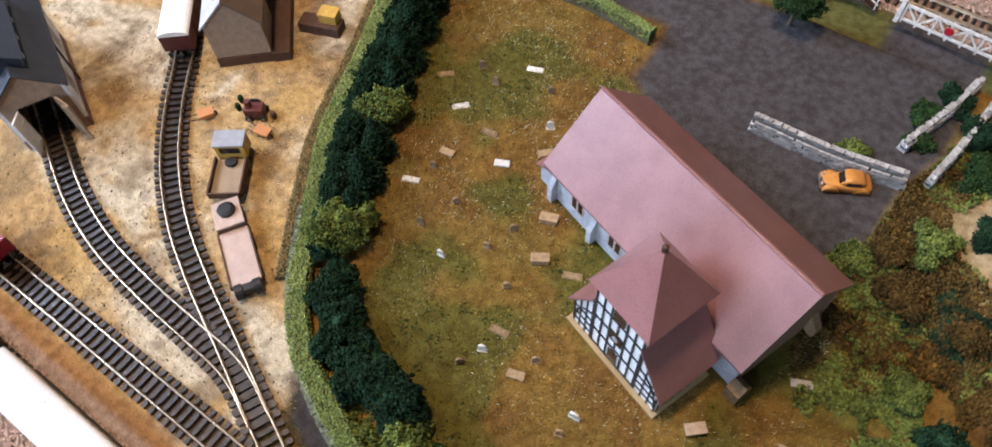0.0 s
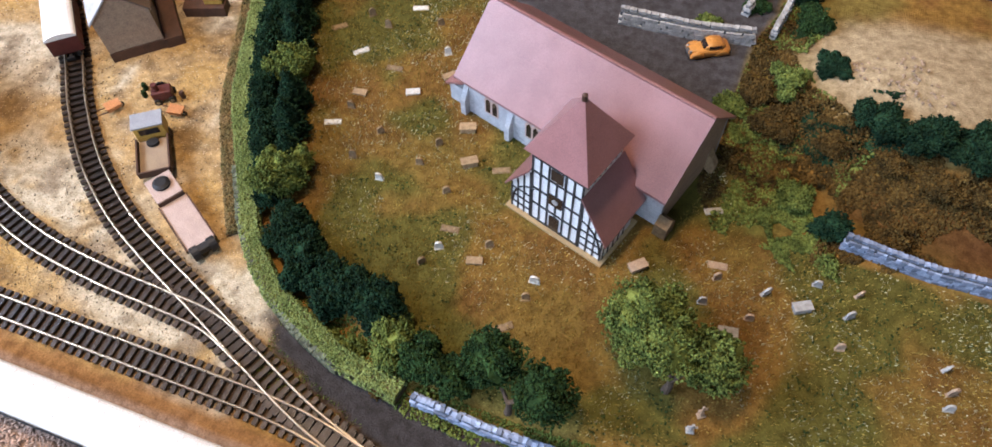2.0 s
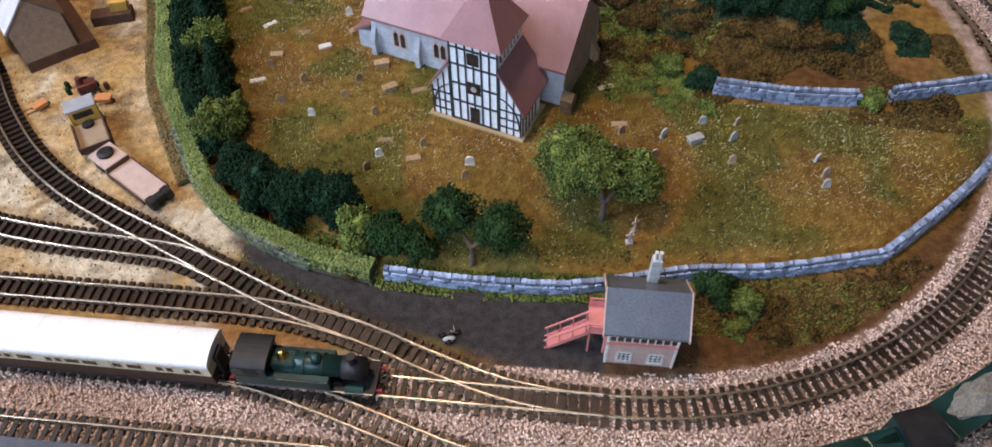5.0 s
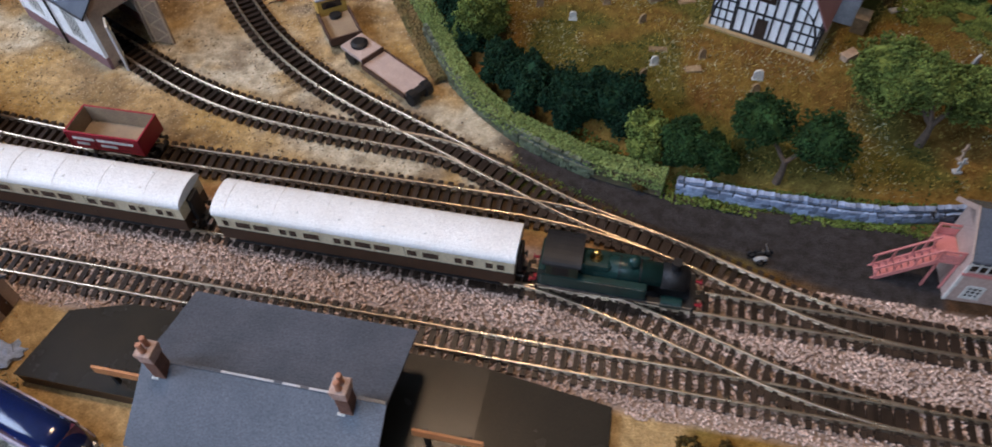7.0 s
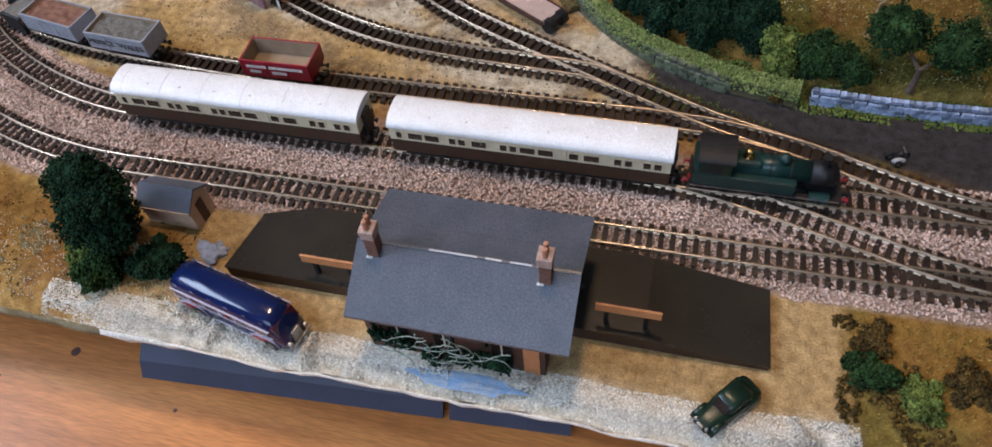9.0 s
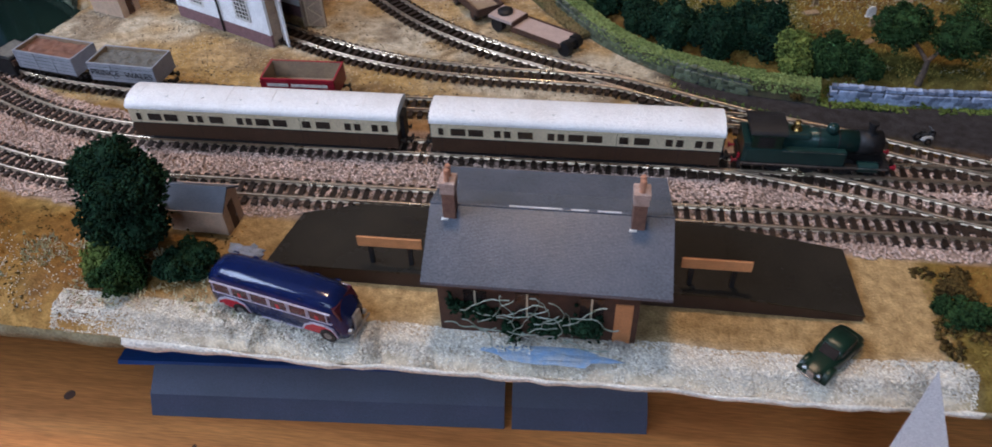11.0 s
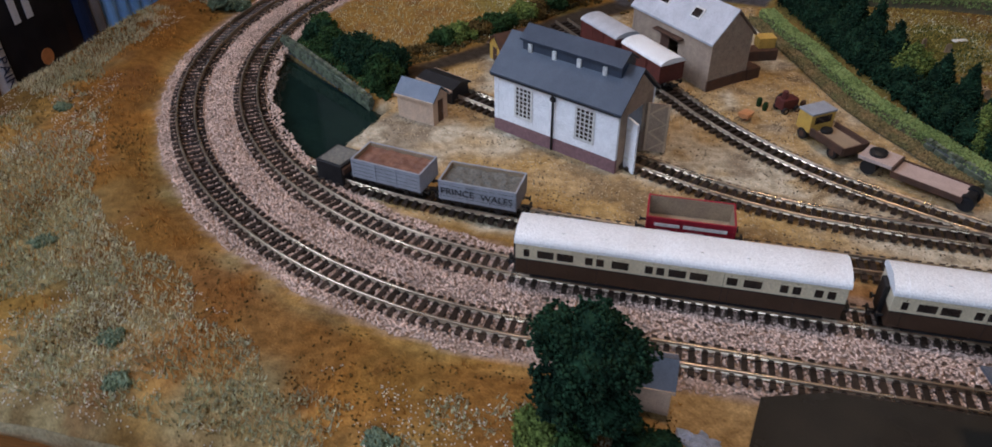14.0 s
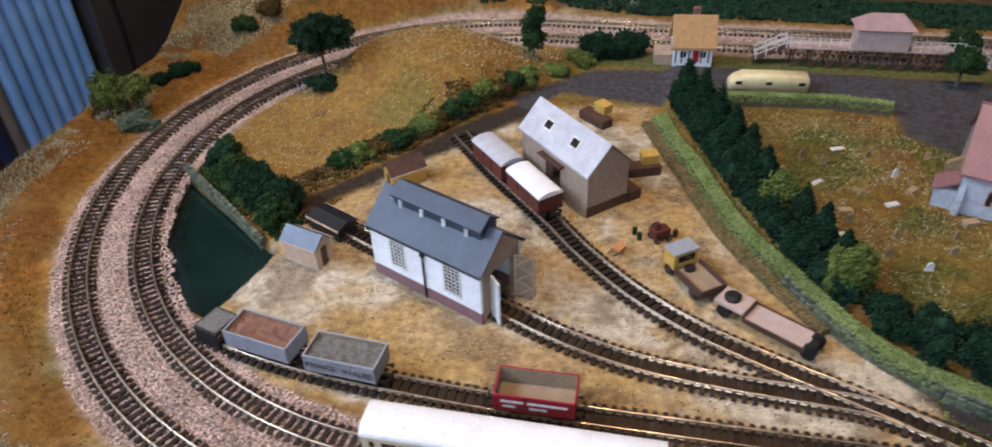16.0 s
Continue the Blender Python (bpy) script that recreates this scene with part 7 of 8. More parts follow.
def stone_wall(label, pts, material, rows=3, width=4.0, seed=0):
    t = thing("stone_wall", label, "wall", group="dry stone walls")
    line = np.array(spline(pts, 1.0)) if len(pts) > 2 else np.array([(pts[0][0] + (pts[1][0] - pts[0][0]) * k / 60, pts[0][1] + (pts[1][1] - pts[0][1]) * k / 60) for k in range(61)])
    zz = height(line[:, 0], line[:, 1])
    top = rows * 2.2
    a, b = offset(line, width / 2 - 0.8), offset(line, 0.8 - width / 2)
    bm, rings = B(), []
    for i in range(0, len(line), 3):
        rings.append([bm.verts.new((*a[i], zz[i] - 3)), bm.verts.new((*a[i], zz[i] + top)), bm.verts.new((*b[i], zz[i] + top)), bm.verts.new((*b[i], zz[i] - 3))])
    for r, s in zip(rings, rings[1:]):
        for k in range(3):
            bm.faces.new((r[k], s[k], s[k + 1], r[k + 1]))
    bm.faces.new(rings[0])
    bm.faces.new(rings[-1][::-1])
    part("core", bm, M["stone_core"], t)
    s = np.r_[0, np.cumsum(np.linalg.norm(np.diff(line, axis=0), axis=1))]
    rng = random.Random(seed)
    meshes, count = stones_of(material), 0
    off = [offset(line, width / 2 - 0.9), offset(line, -width / 2 + 0.9), line]
    d = np.gradient(line, axis=0)
    for kind in (2, 1, 0):
        for row in range(rows if kind < 2 else 1):
            at = 1.0 + (row % 2) * 1.4
            while at < s[-1] - 0.5:
                i = int(np.searchsorted(s, at))
                i = min(i, len(line) - 1)
                x, y = off[kind][i]
                z = zz[i] + (0.6 + row * 2.15 if kind < 2 else top + 0.5)
                if count < 300:
                    ob = new("stone", meshes[rng.randrange(7)])
                    ob.parent = t
                    up = kind == 2
                    ob.matrix_local = pose(x * MM, y * MM, z * MM, rng.uniform(-8, 8), rng.uniform(-8, 8) + (78 if up else 0), math.degrees(math.atan2(d[i][1], d[i][0])) + rng.uniform(-8, 8) + (rng.choice((0, 90)) if up else 0))
                    count += 1
                at += (rng.uniform(2.6, 3.6) if kind < 2 else rng.uniform(2.0, 2.8))
    return t


stone_wall("blue-grey dry stone wall round the churchyard front", [(-34, 131), (7, 129), (50, 130), (72, 134)], "stone_blue", 3, 4.2, 1)
stone_wall("grey dry stone wall behind the signal box", [(74, 134.5), (114, 145), (155, 151), (209, 164)], "stone_blue", 3, 4.2, 2)
stone_wall("blue-grey dry stone wall climbing the churchyard side", [(210, 165), (238, 190), (268, 220), (296, 256)], "stone_blue", 3, 4.2, 3)
stone_wall("blue-grey dry stone wall along the hollow", [(133, 271), (172, 267), (212, 268)], "stone_blue", 4, 4.6, 4)
stone_wall("blue-grey dry stone wall beyond the gap bush", [(232, 273), (258, 281), (290, 289), (330, 298)], "stone_blue", 4, 4.6, 5)
stone_wall("pale grey stone wall beside the tarmac", [(-9, 385), (30, 386), (68, 391)], "stone_grey", 4, 6.5, 6)
stone_wall("pale grey stone wall of the narrow passage", [(60, 412), (72, 450), (78, 476)], "stone_grey", 3, 4.0, 7)
stone_wall("thin pale grey wall of the narrow passage", [(78, 396), (84, 430), (90, 474)], "stone_grey", 3, 3.2, 8)
stone_wall("mossy stone retaining wall at the pond edge", [(-562, 271), (-520, 240), (-476, 207)], "stone_moss", 3, 3.4, 9)
stone_wall("mossy stone facing of the yard bank", [(-172, 214), (-148, 180), (-123, 157), (-98, 142), (-72, 132)], "stone_moss", 3, 4.0, 10)

GRAVES = ((-103, 292, 2), (-131, 282, 2), (-137, 334, 0), (-108, 346, 0), (-144, 311, 1), (-55, 256, 3), (-80, 248, 0), (-50, 216, 1), (-51, 204, 0), (-56, 194, 0), (-28, 213, 0), (-32, 203, 2), (-1, 202, 4), (-2, 192, 0), (-7, 175, 1),
          (43, 226, 3), (71, 270, 1), (79, 240, 1), (76, 218, 0), (80, 233, 0), (103, 233, 4), (68, 205, 1), (90, 206, 3), (98, 217, 0), (120, 230, 3), (144, 246, 0), (141, 233, 4), (139, 216, 0), (125, 245, 0), (-64, 277, 3), (-75, 263, 0), (-108, 260, 0),
          (-136, 258, 1), (-131, 271, 0), (84, 157, 5), (87, 165, 5), (184, 222, 0), (187, 211, 4), (186, 203, 0), (-120, 305, 1), (-95, 325, 0), (-88, 310, 2), (-60, 236, 0), (-115, 240, 0), (-96, 232, 0), (-38, 258, 1), (-150, 340, 0), (-165, 325, 1), (-125, 355, 1), (-70, 350, 0))


def grave(i, x, y, kind):
    right = x > 20
    m = M[("stone_tan" if i % 2 else "stone_grey") if right else ("stone_brown" if i % 4 else "stone_white")]
    tint = ("pale tan" if i % 2 else "pale grey") if right else ("weathered brown" if i % 4 else "pale")
    turn = 25 + 20 * math.sin(i * 5.1)
    z = gz(x, y) - 0.5
    if kind in (0, 4):
        bm = B()
        w, h = (2.6, 7.5) if kind == 0 else (3.2, 8.5)
        arc = [(-w, 0), (w, 0), (w, h - w)] + [(w * math.cos(math.radians(a)), h - w + w * math.sin(math.radians(a))) for a in (30, 60, 90, 120, 150)] + [(-w, h - w)]
        prism(bm, arc, -0.7, 0.7, "y")
        box(bm, -w - 0.5, w + 0.5, -1.3, 1.3, 0, 1.2)
        nm, lab = "gravestone", tint + " upright gravestone with a rounded top"
    elif kind == 1:
        bm = box(B(), -6.5, 6.5, -2.6, 2.6, 0, 1.0, 0.2)
        box(bm, -6.0, 6.0, -2.1, 2.1, 1.0, 1.4, 0.15)
        nm, lab = "grave_kerb", tint + " stone grave kerb sunk in the grass"
    elif kind == 2:
        bm = box(B(), -5.5, 5.5, -2.8, 2.8, 0, 2.2, 0.3)
        nm, lab = "ledger_stone", tint + " flat ledger stone on the grass"
    elif kind == 3:
        bm = box(B(), -5.4, 5.4, -2.8, 2.8, 0, 4.2, 0.2)
        box(bm, -6.2, 6.2, -3.5, 3.5, 4.2, 5.2, 0.3)
        nm, lab = "chest_tomb", "pale chest tomb with an overhanging slab"
    else:
        bm = box(B(), -0.7, 0.7, -0.6, 0.6, 1.6, 12, 0.1)
        box(bm, -3.0, 3.0, -0.5, 0.5, 7.6, 9.0, 0.1)
        box(bm, -2.4, 2.4, -2.0, 2.0, 0, 1.8, 0.2)
        nm, lab = "stone_cross", "pale brown stone cross on a stepped base"
    ob = solid(nm, bm, m, lab, "grave", x, y, z, turn, group="churchyard graves")
    ob.scale = (0.74, 0.74, 0.80)
    ob.rotation_euler.x = 0.10 * math.sin(i * 2.3)


for i, (x, y, kind) in enumerate(GRAVES):
    grave(i, x, y, kind)


# ---------------------------------------------------------------- grass fibres and yard scatter
M["grass_rust"] = mat("rust_static_grass", (0.50, 0.25, 0.06), (0.30, 0.15, 0.04), 40, 0.9, bump=0, island=0.5, spec=0.1)


def fibres(name, label, n, area, material, seed, length=2.2, keep=None, wide=1.0):
    rng = np.random.default_rng(seed)
    x, y = rng.uniform(area[0], area[1], n), rng.uniform(area[2], area[3], n)
    k = keep(x, y) & (rng.random(n) < 0.25 + 1.1 * fbm(x, y, 25, seed))
    x, y = x[k], y[k]
    z = height(x, y)
    v = [(-0.24, 0, -0.1), (0.24, 0, -0.1), (0.7, 0.3, 1.0)]
    sz = np.stack([wide * rng.uniform(0.8, 1.6, len(x)), rng.uniform(0.5, 2.5, len(x)), rng.uniform(0.5, 1.0, len(x)) * length], -1)
    tagged(scatter_mesh(name, v, [(0, 1, 2)], np.stack([x, y, z], -1), rng.uniform(0, 6.28, len(x)), sz, M[material]), label, "grass", kind="stuff")


off_track = lambda x, y: np.abs(oval_gap(x, y)) > 38
in_yard = lambda x, y: (inside(CHURCHYARD, x, y) > 3) & ~((x + 0.5 * (y - 270) > 84) & (y > 262))
off_road = lambda x, y: (inside(ROADS, x, y) < -2)
fibres("churchyard_grass", "golden and olive static grass of the churchyard", 90000, (-240, 360, 130, 420), "grass", 41, 2.0, lambda x, y: in_yard(x, y) & off_road(x, y) & off_track(x, y) & (np.hypot((x - 20) / 70, (y - 280) / 60) > 0.6))
fibres("churchyard_flecks", "pale straw flecks in the churchyard grass", 52000, (-235, 360, 140, 400), "grass_pale", 46, 1.5, lambda x, y: in_yard(x, y) & off_road(x, y) & off_track(x, y) & (fbm(x, y, 30, 48) > 0.46) & (np.hypot((x - 20) / 70, (y - 280) / 60) > 0.6))
fibres("field_grass", "pale static grass on the outer field", 260000, (-690, -270, -36, 640), "grass_pale", 42, 3.0, lambda x, y: off_track(x, y) & (fbm(x, y, 55, 17) + 0.5 * fbm(x, y, 9, 26) > 0.69) & (oval_gap(x, y) > 64 + 50 * (fbm(x, y, 45, 27) - 0.5)) & (y > front_edge(x) + 1), 1.5)
fibres("hill_grass", "pale straw static grass on the hill inside the curve", 16000, (-560, -330, 270, 520), "grass_pale", 43, 2.2, lambda x, y: off_track(x, y) & (oval_gap(x, y) < 0) & (inside(LANE, x, y) < -3) & (inside(YARD, x, y) < -3) & (inside(POND, x, y) < -3) & off_road(x, y))
fibres("lineside_grass", "olive static grass in front of the running lines", 20000, (-24, 400, -34, 60), "grass", 44, 2.2, lambda x, y: off_track(x, y) & (oval_gap(x, y) > 0) & (y > front_edge(x) + 3))
fibres("verge_grass", "green static grass along the wall foot and verge", 20000, (-110, 260, 112, 150), "turf", 45, 2.2, lambda x, y: off_track(x, y) & (inside(CINDER, x, y) < 4) & (inside(CHURCHYARD, x, y) < 2) & (np.abs(x - 88) > 18))


def grit():
    rng = np.random.default_rng(9)
    n = 26000
    x, y = rng.uniform(-480, -90, n), rng.uniform(95, 410, n)
    k = inside(YARD, x, y) > 2
    for line in (YARD_A, YARD_B, SIDING):
        k &= near_line(x, y, line) > 5.0
    x, y = x[k], y[k]
    tagged(scatter_mesh("yard_grit", OCTA_V, OCTA_F, np.stack([x, y, height(x, y) + 0.1], -1), rng.uniform(0, 6.28, len(x)), rng.uniform(0.15, 0.55, (len(x), 3)), M["yard_grit"]), "loose sandy grit over the goods yard", "grit", kind="stuff")


M["yard_grit"] = mat("sandy_grit", (0.58, 0.47, 0.30), (0.40, 0.31, 0.19), 60, 0.95, bump=0.2, island=0.5, spec=0.1)
grit()


def specks():
    rng = np.random.default_rng(19)
    n = 13000
    x, y = rng.uniform(-480, -90, n), rng.uniform(95, 410, n)
    near = np.minimum(np.minimum(near_line(x, y, YARD_A), near_line(x, y, YARD_B)), near_line(x, y, SIDING))
    k = (inside(YARD, x, y) > 1) & (rng.random(n) < 0.05 + 0.9 * smooth01(0.52, 0.7, fbm(x, y, 18, 23)) + 0.5 * smooth01(20, 8, near)) & (near > 6)
    x, y = x[k], y[k]
    tagged(scatter_mesh("cinder_specks", OCTA_V, OCTA_F, np.stack([x, y, height(x, y) + 0.1], -1), rng.uniform(0, 6.28, len(x)), rng.uniform(0.15, 0.7, (len(x), 3)), M["cinder_specks"]), "dark cinder specks trodden into the sandy yard", "grit", kind="stuff")


M["cinder_specks"] = mat("cinder_specks", (0.10, 0.075, 0.05), (0.05, 0.04, 0.032), 60, 0.95, bump=0.2, island=0.4, spec=0.1)
specks()
fibres("field_tufts", "orange-brown static grass near the running line", 70000, (-690, -270, -36, 560), "grass_rust", 49, 2.6, lambda x, y: off_track(x, y) & (oval_gap(x, y) > 0) & (oval_gap(x, y) < 115) & (fbm(x, y, 38, 18) > 0.49) & (y > front_edge(x) + 4))

for i, (x, y) in enumerate(((-565, 41), (-498, -4), (-483, -23), (-384, -26), (-640, 150), (-655, 110))):
    bush(x, y, 4.6, 3.2, "leaf_moss", "small blue-green moss tuft on the field", 300 + i, 1.2)


# ---------------------------------------------------------------- loose foam scrub and plaster crumbs
def foam(name, label, n, area, material, seed, keep, size=(0.5, 1.5), lift=0.2):
    rng = np.random.default_rng(seed)
    x, y = rng.uniform(area[0], area[1], n), rng.uniform(area[2], area[3], n)
    k = keep(x, y)
    x, y = x[k], y[k]
    heap = fbm(x, y, 11, seed)
    z = height(x, y) + lift + 4.0 * smooth01(0.5, 0.85, heap) * rng.uniform(0, 1, len(x))
    tagged(scatter_mesh(name, OCTA_V, OCTA_F, np.stack([x, y, z], -1), rng.uniform(0, 6.28, len(x)), rng.uniform(*size, (len(x), 3)), M[material]), label, "undergrowth", kind="stuff")


bank = lambda x, y: (oval_gap(x, y) < -36) & (inside(ROADS, x, y) < 0) & (x + 0.5 * (y - 270) > 66) & (y > 262 - 0.05 * x)
foam("bramble_scrub", "rust-brown bramble foam over the bank", 52000, (60, 330, 240, 430), "leaf_brown", 81, lambda x, y: bank(x, y) & (fbm(x, y, 34, 82) > 0.5) & (np.hypot((x - 176) / 82, (y - 386) / 47) > 1.0))
foam("olive_scrub", "olive green foam over the bank", 40000, (50, 330, 240, 430), "leaf_light", 83, lambda x, y: bank(x, y) & (fbm(x, y, 30, 84) > 0.5) & (x - 0.45 * (y - 300) < 128) & (np.hypot((x - 176) / 82, (y - 386) / 47) > 0.95))
foam("dark_scrub", "dark green foam below the hill", 26000, (95, 330, 315, 365), "leaf_dark", 85, lambda x, y: bank(x, y) & (fbm(x, y, 26, 86) > 0.5))
foam("rock_crumbs", "pale rock crumbs on the bare hill", 700, (120, 230, 355, 420), "stone_tan", 87, lambda x, y: (np.hypot((x - 172) / 50, (y - 385) / 28) < 1) & (fbm(x, y, 16, 88) > 0.58), (0.5, 1.4))
foam("hill_scrub", "ochre and olive foam round the hill foot", 34000, (-560, -330, 225, 480), "leaf_brown", 89, lambda x, y: (oval_gap(x, y) < -40) & (np.abs(inside(LANE, x, y) + 14) < 13) & (inside(YARD, x, y) < 0) & (fbm(x, y, 24, 90) > 0.42))
foam("pond_scrub", "dark green foam along the pond bank", 9000, (-565, -455, 205, 310), "leaf_mid", 91, lambda x, y: (oval_gap(x, y) < -34) & (inside(POND, x, y) < -4) & (inside(POND, x, y) > -40) & (inside(YARD, x, y) < 0) & (inside(LANE, x, y) < 0))
foam("line_scrub", "ochre foam beside the running line", 9000, (105, 330, 95, 215), "leaf_brown", 92, lambda x, y: (oval_gap(x, y) < -37) & (inside(CHURCHYARD, x, y) < -2) & (fbm(x, y, 20, 93) > 0.5))
foam("bank_foot", "olive foam at the foot of the wall and hedge", 9000, (-110, 80, 118, 160), "leaf_light", 94, lambda x, y: (inside(CHURCHYARD, x, y) < 2) & (inside(CHURCHYARD, x, y) > -13) & (inside(CINDER, x, y) < 8) & (fbm(x, y, 16, 95) > 0.4), (0.4, 1.1))
foam("front_scrub", "ochre and green foam beside the forecourt", 9000, (-26, 330, -32, 30), "leaf_brown", 96, lambda x, y: (oval_gap(x, y) > 37) & (fbm(x, y, 22, 97) > 0.5) & (y > front_edge(x) + 3))
foam("plaster_crumbs", "rough pale plaster crumbs along the front rim", 60000, (-345, -18, -55, -28), "plaster_edge", 98, lambda x, y: (y - front_edge(x) > 0.3) & (y - front_edge(x) < 15) & (fbm(x, y, 9, 99) > 0.12), (0.15, 0.6), -0.1)
foam("lime_scrub", "yellow-green foam running down from the church corner", 26000, (40, 135, 245, 345), "leaf_light", 101, lambda x, y: (np.abs(x - 118 + 0.62 * (y - 260)) < 15 + 14 * (fbm(x, y, 14, 103) - 0.5)) & (inside(ROADS, x, y) < -2) & (fbm(x, y, 12, 104) > 0.36), (0.4, 1.2))
foam("churchyard_tufts", "dark green tufts in the churchyard grass", 26000, (-235, 340, 140, 400), "leaf_mid", 105, lambda x, y: in_yard(x, y) & off_road(x, y) & off_track(x, y) & (fbm(x, y, 38, 15) > 0.5) & (fbm(x, y, 7, 106) > 0.5) & (np.hypot((x - 20) / 70, (y - 280) / 60) > 0.6), (0.25, 0.7), 0.1)
foam("field_litter", "dark brown litter over the outer field", 26000, (-690, -290, -40, 420), "leaf_brown", 107, lambda x, y: (oval_gap(x, y) > 38) & (fbm(x, y, 24, 108) + 0.4 * fbm(x, y, 6, 109) > 0.74) & (y > front_edge(x) + 1), (0.25, 0.75), 0.05)
foam("field_chaff", "pale chaff over the outer field", 50000, (-690, -290, -40, 420), "plaster_edge", 110, lambda x, y: (oval_gap(x, y) > 58) & (fbm(x, y, 40, 111) + 0.5 * fbm(x, y, 6, 112) > 0.82) & (y > front_edge(x) + 1), (0.18, 0.5), 0.1)
# Dark scrub added to keep the strip behind the far line dim.
foam("back_scrub", "dark undergrowth added for the darkness behind the far line", 30000, (-420, 360, 560, 640), "leaf_dark", 113, lambda x, y: (oval_gap(x, y) > 40) & (fbm(x, y, 20, 114) > 0.3), (0.8, 2.2), 0.6)
# ---------------------------------------------------------------- the room behind the layout
M["book_black"] = mat("black_book_cloth", (0.012, 0.012, 0.016), (0.02, 0.02, 0.025), 60, 0.35, bump=0.03)
M["book_white"] = mat("white_dust_jacket", (0.62, 0.66, 0.74), (0.55, 0.58, 0.66), 30, 0.4, bump=0.02)
M["book_navy"] = mat("navy_dust_jacket", (0.02, 0.035, 0.10), (0.015, 0.028, 0.08), 30, 0.35, bump=0.02)
M["book_sky"] = mat("sky_blue_folder", (0.253, 0.506, 0.989), (0.172, 0.391, 0.851), 30, 0.4, bump=0.02)
M["book_grey"] = mat("grey_book_cloth", (0.20, 0.19, 0.20), (0.15, 0.145, 0.15), 40, 0.6, bump=0.05)
M["book_brown"] = mat("brown_book_cloth", (0.16, 0.085, 0.05), (0.12, 0.065, 0.04), 40, 0.6, bump=0.05)


def book(y0, y1, material, label, top, rounded=True):
    """A book with its spine towards the room, standing on the shelf."""
    t = thing("book", label, "book", -745, 0, -160, group="books on the shelf")
    m = (y0 + y1) / 2
    w = (y1 - y0) / 2 - 0.5
    sp = [(-190, m - w), (-3, m - w), (-0.8, m - w * 0.6), (0, m), (-0.8, m + w * 0.6), (-3, m + w), (-190, m + w)]
    part("cover", prism(B(), sp, 0, top, "z"), M[material], t)
    part("pages", box(B(), -188, -4, m - w + 1.6, m + w - 1.6, top - 1.0, top + 0.4), M["paper"], t)
    return t


BOOKS = ((24, 56, "book_grey", "grey cloth book on the shelf", 290), (56, 82, "book_sky", "pale blue book on the shelf", 300), (82, 114, "book_brown", "brown cloth book on the shelf", 280), (114, 136, "book_white", "white jacketed book on the shelf", 285),
         (136, 160, "book_sky", "blue jacketed book on the shelf", 300), (160, 186, "book_grey", "grey book on the shelf", 290), (186, 204, "book_white", "pale jacketed book on the shelf", 300), (204, 211, "book_brown", "thin brown book on the shelf", 285), (211, 227, "book_white", "white book lettered in dark blue on the spine", 310),
         (227, 299, "book_black", "thick black book with pale spine lettering", 330), (299, 316, "book_navy", "navy blue book on the shelf", 330), (316, 328, "book_grey", "thin speckled grey book on the shelf", 320))
for y0, y1, m, lab, top in BOOKS:
    b = book(y0, y1, m, lab, top)
    c = (y0 + y1) / 2
    if m == "book_white" and y0 == 211:
        lettering(b, "EARLY ITALIAN PAINTING", 0.4, c, 170, 11, M["book_navy"], rot=(90, 90, 90))
    if m == "book_black":
        lettering(b, "ENGLISH", 0.4, c + 14, 215, 8, M["book_white"], rot=(90, 90, 90))
        for k in (-20, -8):
            part("letter_bar", box(B(), 0.1, 0.5, c + k - 3, c + k + 3, 170, 260), M["book_white"], b)
        part("emblem", tube(B(), (0.1, c - 6, 140), (0.6, c - 6, 140), 6, 6, 12), M["pine_stain"], b)
for k in range(7):
    y0 = 330 + k * 14.6
    t = thing("folder", "sky blue upright box folder on the shelf", "folder", -745, 0, -160, group="blue folders")
    spine = [(-6 + 6.5 * math.sin(math.radians(a)), y0 + 7.1 - 7.0 * math.cos(math.radians(a))) for a in range(0, 181, 20)]
    part("cover", prism(B(), [(-190, y0 + 0.1), *spine, (-190, y0 + 14.1)], 0, 360 + 6 * math.sin(k * 2.1), "z"), M["book_sky"], t)

bm = B()
box(bm, -1010, -735, -100, 700, -172, -160)
box(bm, -1010, -735, 700, 712, -760, 212)
box(bm, -1010, -735, -112, -100, -760, 212)
box(bm, -1010, -998, -100, 700, -160, 212)
solid("bookcase", bm, M["shelf"], "low dark bookcase standing beside the layout", "bookcase")
bm = box(B(), -905, -738, 440, 640, -160, 330, 1.5)
t = thing("dark_box", "plain charcoal box file on the shelf", "box")
part("body", bm, M["backboard"], t)
part("lid_edge", box(B(), -740, -735.6, 466, 470, -158, 328, 0.5), M["book_black"], t)
bm = box(B(), -690, 420, 664, 676, -56, 330, 1.0)
solid("backboard", bm, M["backboard"], "dark grey back panel behind the layout", "panel")

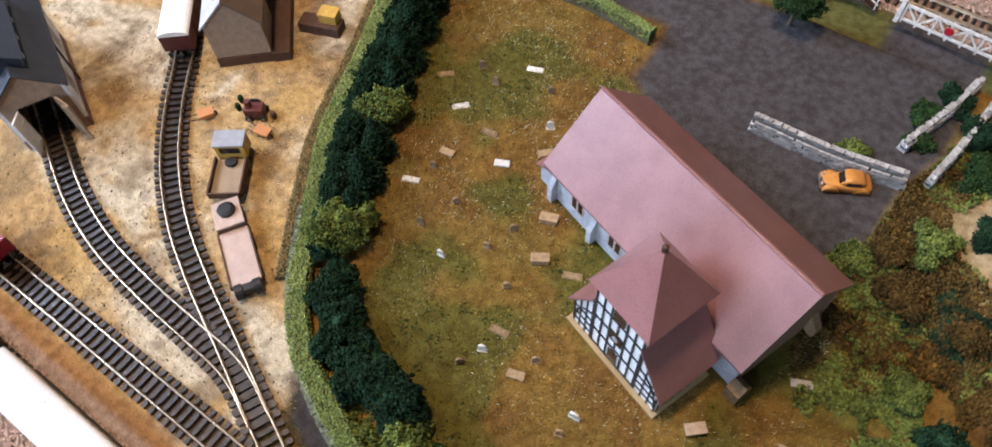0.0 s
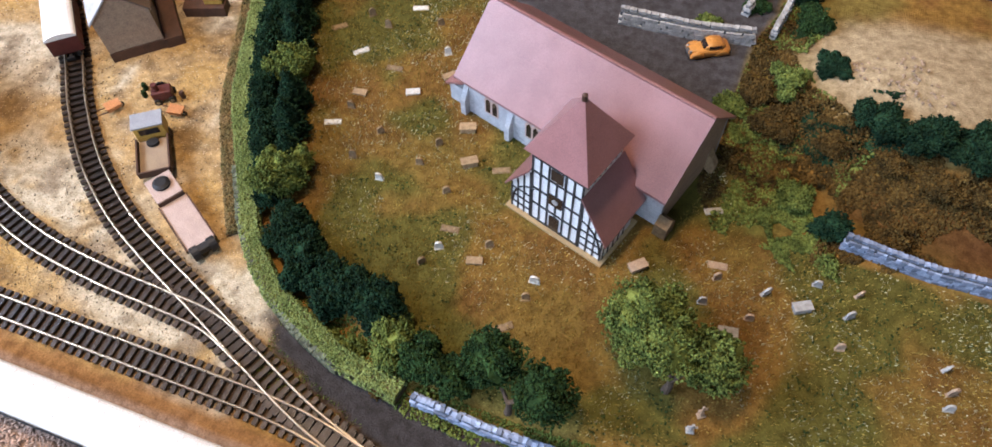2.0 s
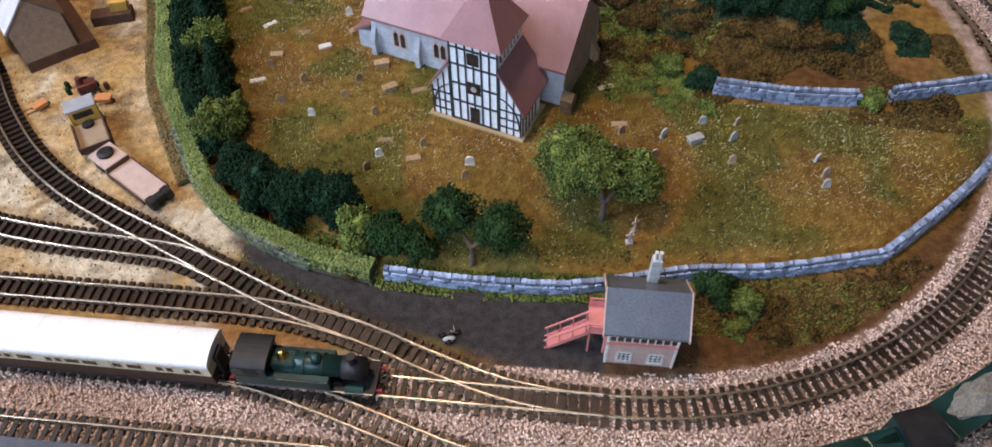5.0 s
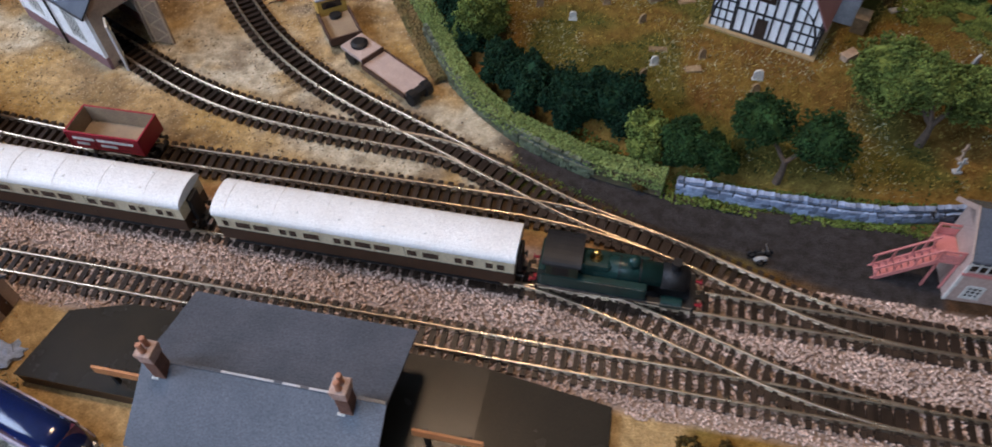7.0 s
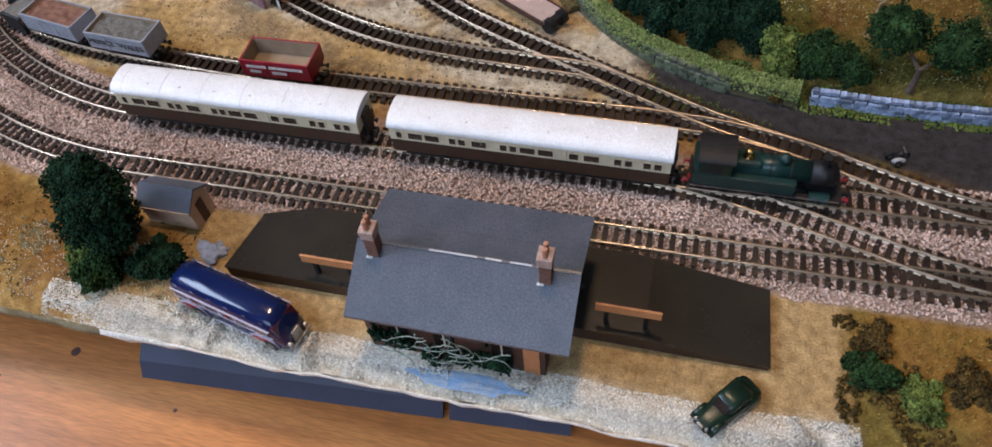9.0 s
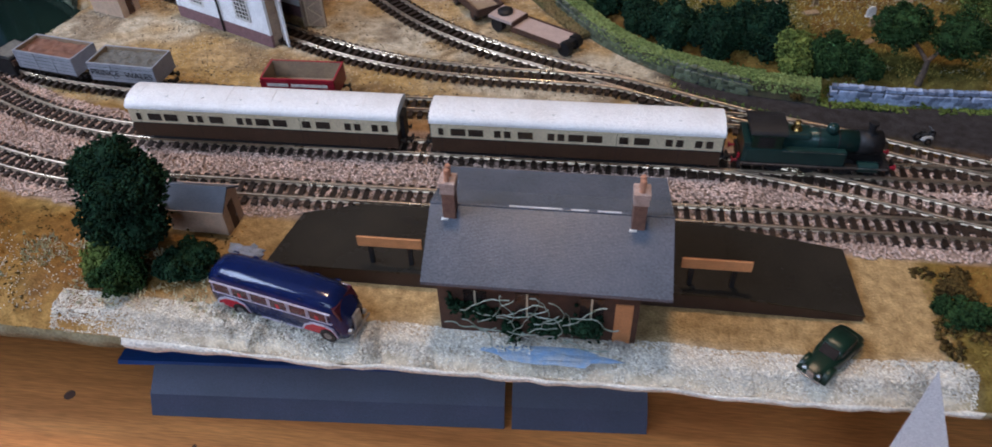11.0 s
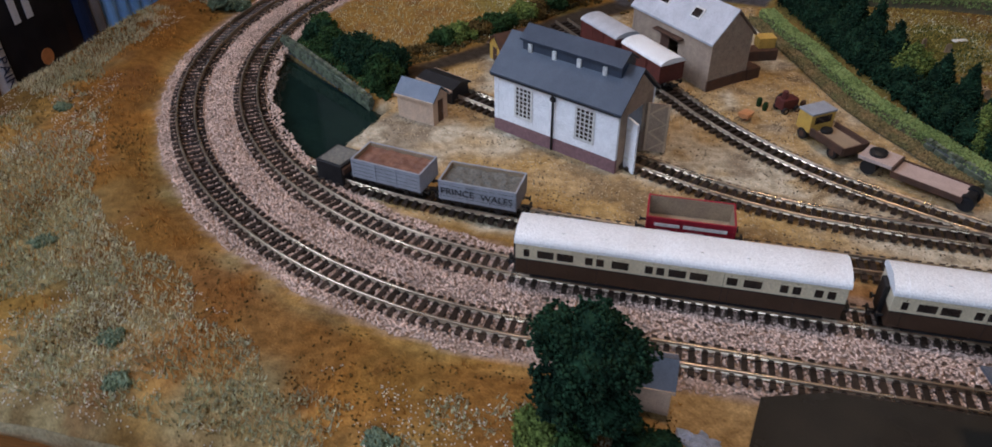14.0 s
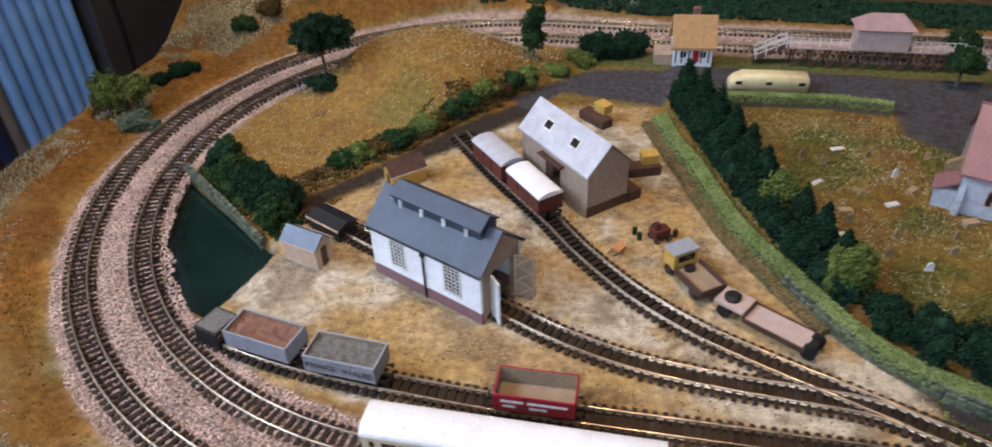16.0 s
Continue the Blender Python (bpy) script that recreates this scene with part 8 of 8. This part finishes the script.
# blue moulded trays in front of the baseboard
for x0, x1, lab in ((-83, 80, "long dark blue plastic tray on the table"), (83, 137, "short slate-blue plastic tray on the table")):
    long_one = x0 < 0
    t = thing("plastic_tray", lab, "tray", -260, 14, -54, 3.5, group="plastic trays")
    part("back", prism(B(), [(-24, -1.8), (-24, 12), (-38, 14), (-39, 12.5), (-25.5, 10.5), (-25.5, -1.8)], x0, x1), M["card_blue"], t, "dark blue upper face")
    part("front", prism(B(), [(-38.8, 13.2), (-49, 6.5), (-54, -1.8), (-52.5, -1.8), (-48, 5.3), (-38.8, 11.6)], x0 + (16 if long_one else 0), x1), M["card_slate"], t, "slate-blue front face")
    part("inner", box(B(), x0 + 18, x1 - 2, -47, -26, -1.8, 5), M["card_slate"], t)
    part("end_lip", prism(B(), [(-24, 12.1), (-38, 14.1), (-38, 14.7), (-24, 12.7)], x1 - 1.2, x1 - 0.1), M["card_blue"], t)


def white_card():
    t = thing("folded_card", "plain white folded card standing on the table", "card", 0, 0, -56)
    bm = B()
    v = [bm.verts.new(p) for p in ((-60, -72, 0), (-12, -70, 0), (-36, -58, 0), (-47, -57, 88))]
    for f in ((0, 1, 3), (1, 2, 3), (2, 0, 3), (2, 1, 0)):
        bm.faces.new([v[i] for i in f])
    part("sheet", bm, M["paper"], t)


white_card()

# the pendant lamp and the window that light the room
t = thing("pendant_lamp", "white enamel pendant lamp over the layout", "lamp", -240, 240, 1300)
part("shade", lathe(B(), [(130, -6), (128, 0), (70, 60), (24, 96), (20, 110)], 0, 0, 24), M["stone_white"], t)
part("cord", tube(B(), (0, 0, 110), (0, 0, 309), 4, 4, 8), M["black"], t)
w = thing("window_1", "white framed window in the west wall", "window", 0, 0, 0, kind="structure")
for b in ((-880, -840, 740, 1540), (240, 280, 740, 1540), (-840, 240, 740, 780), (-840, 240, 1500, 1540), (-315, -285, 780, 1500)):
    part("window_frame", box(B(), -1645, -1610, b[0], b[1], b[2], b[3]), M["stone_white"], w)
for a, b in ((-838, -317), (-283, 238)):
    g = part("pane", box(B(), -1632, -1628, a, b, 782, 1498), M["pane_glass"], w)
    g.visible_shadow = False
w = thing("window_2", "white framed window in the south wall", "window", 0, 0, 0, kind="structure")
for b in ((-880, -840, 560, 1400), (240, 280, 560, 1400), (-840, 240, 560, 600), (-840, 240, 1360, 1400), (-315, -285, 600, 1360)):
    part("window_frame", box(B(), b[0], b[1], -1395, -1360, b[2], b[3]), M["stone_white"], w)
for a, b in ((-838, -317), (-283, 238)):
    g = part("pane", box(B(), a, b, -1382, -1378, 602, 1358), M["pane_glass"], w)
    g.visible_shadow = False
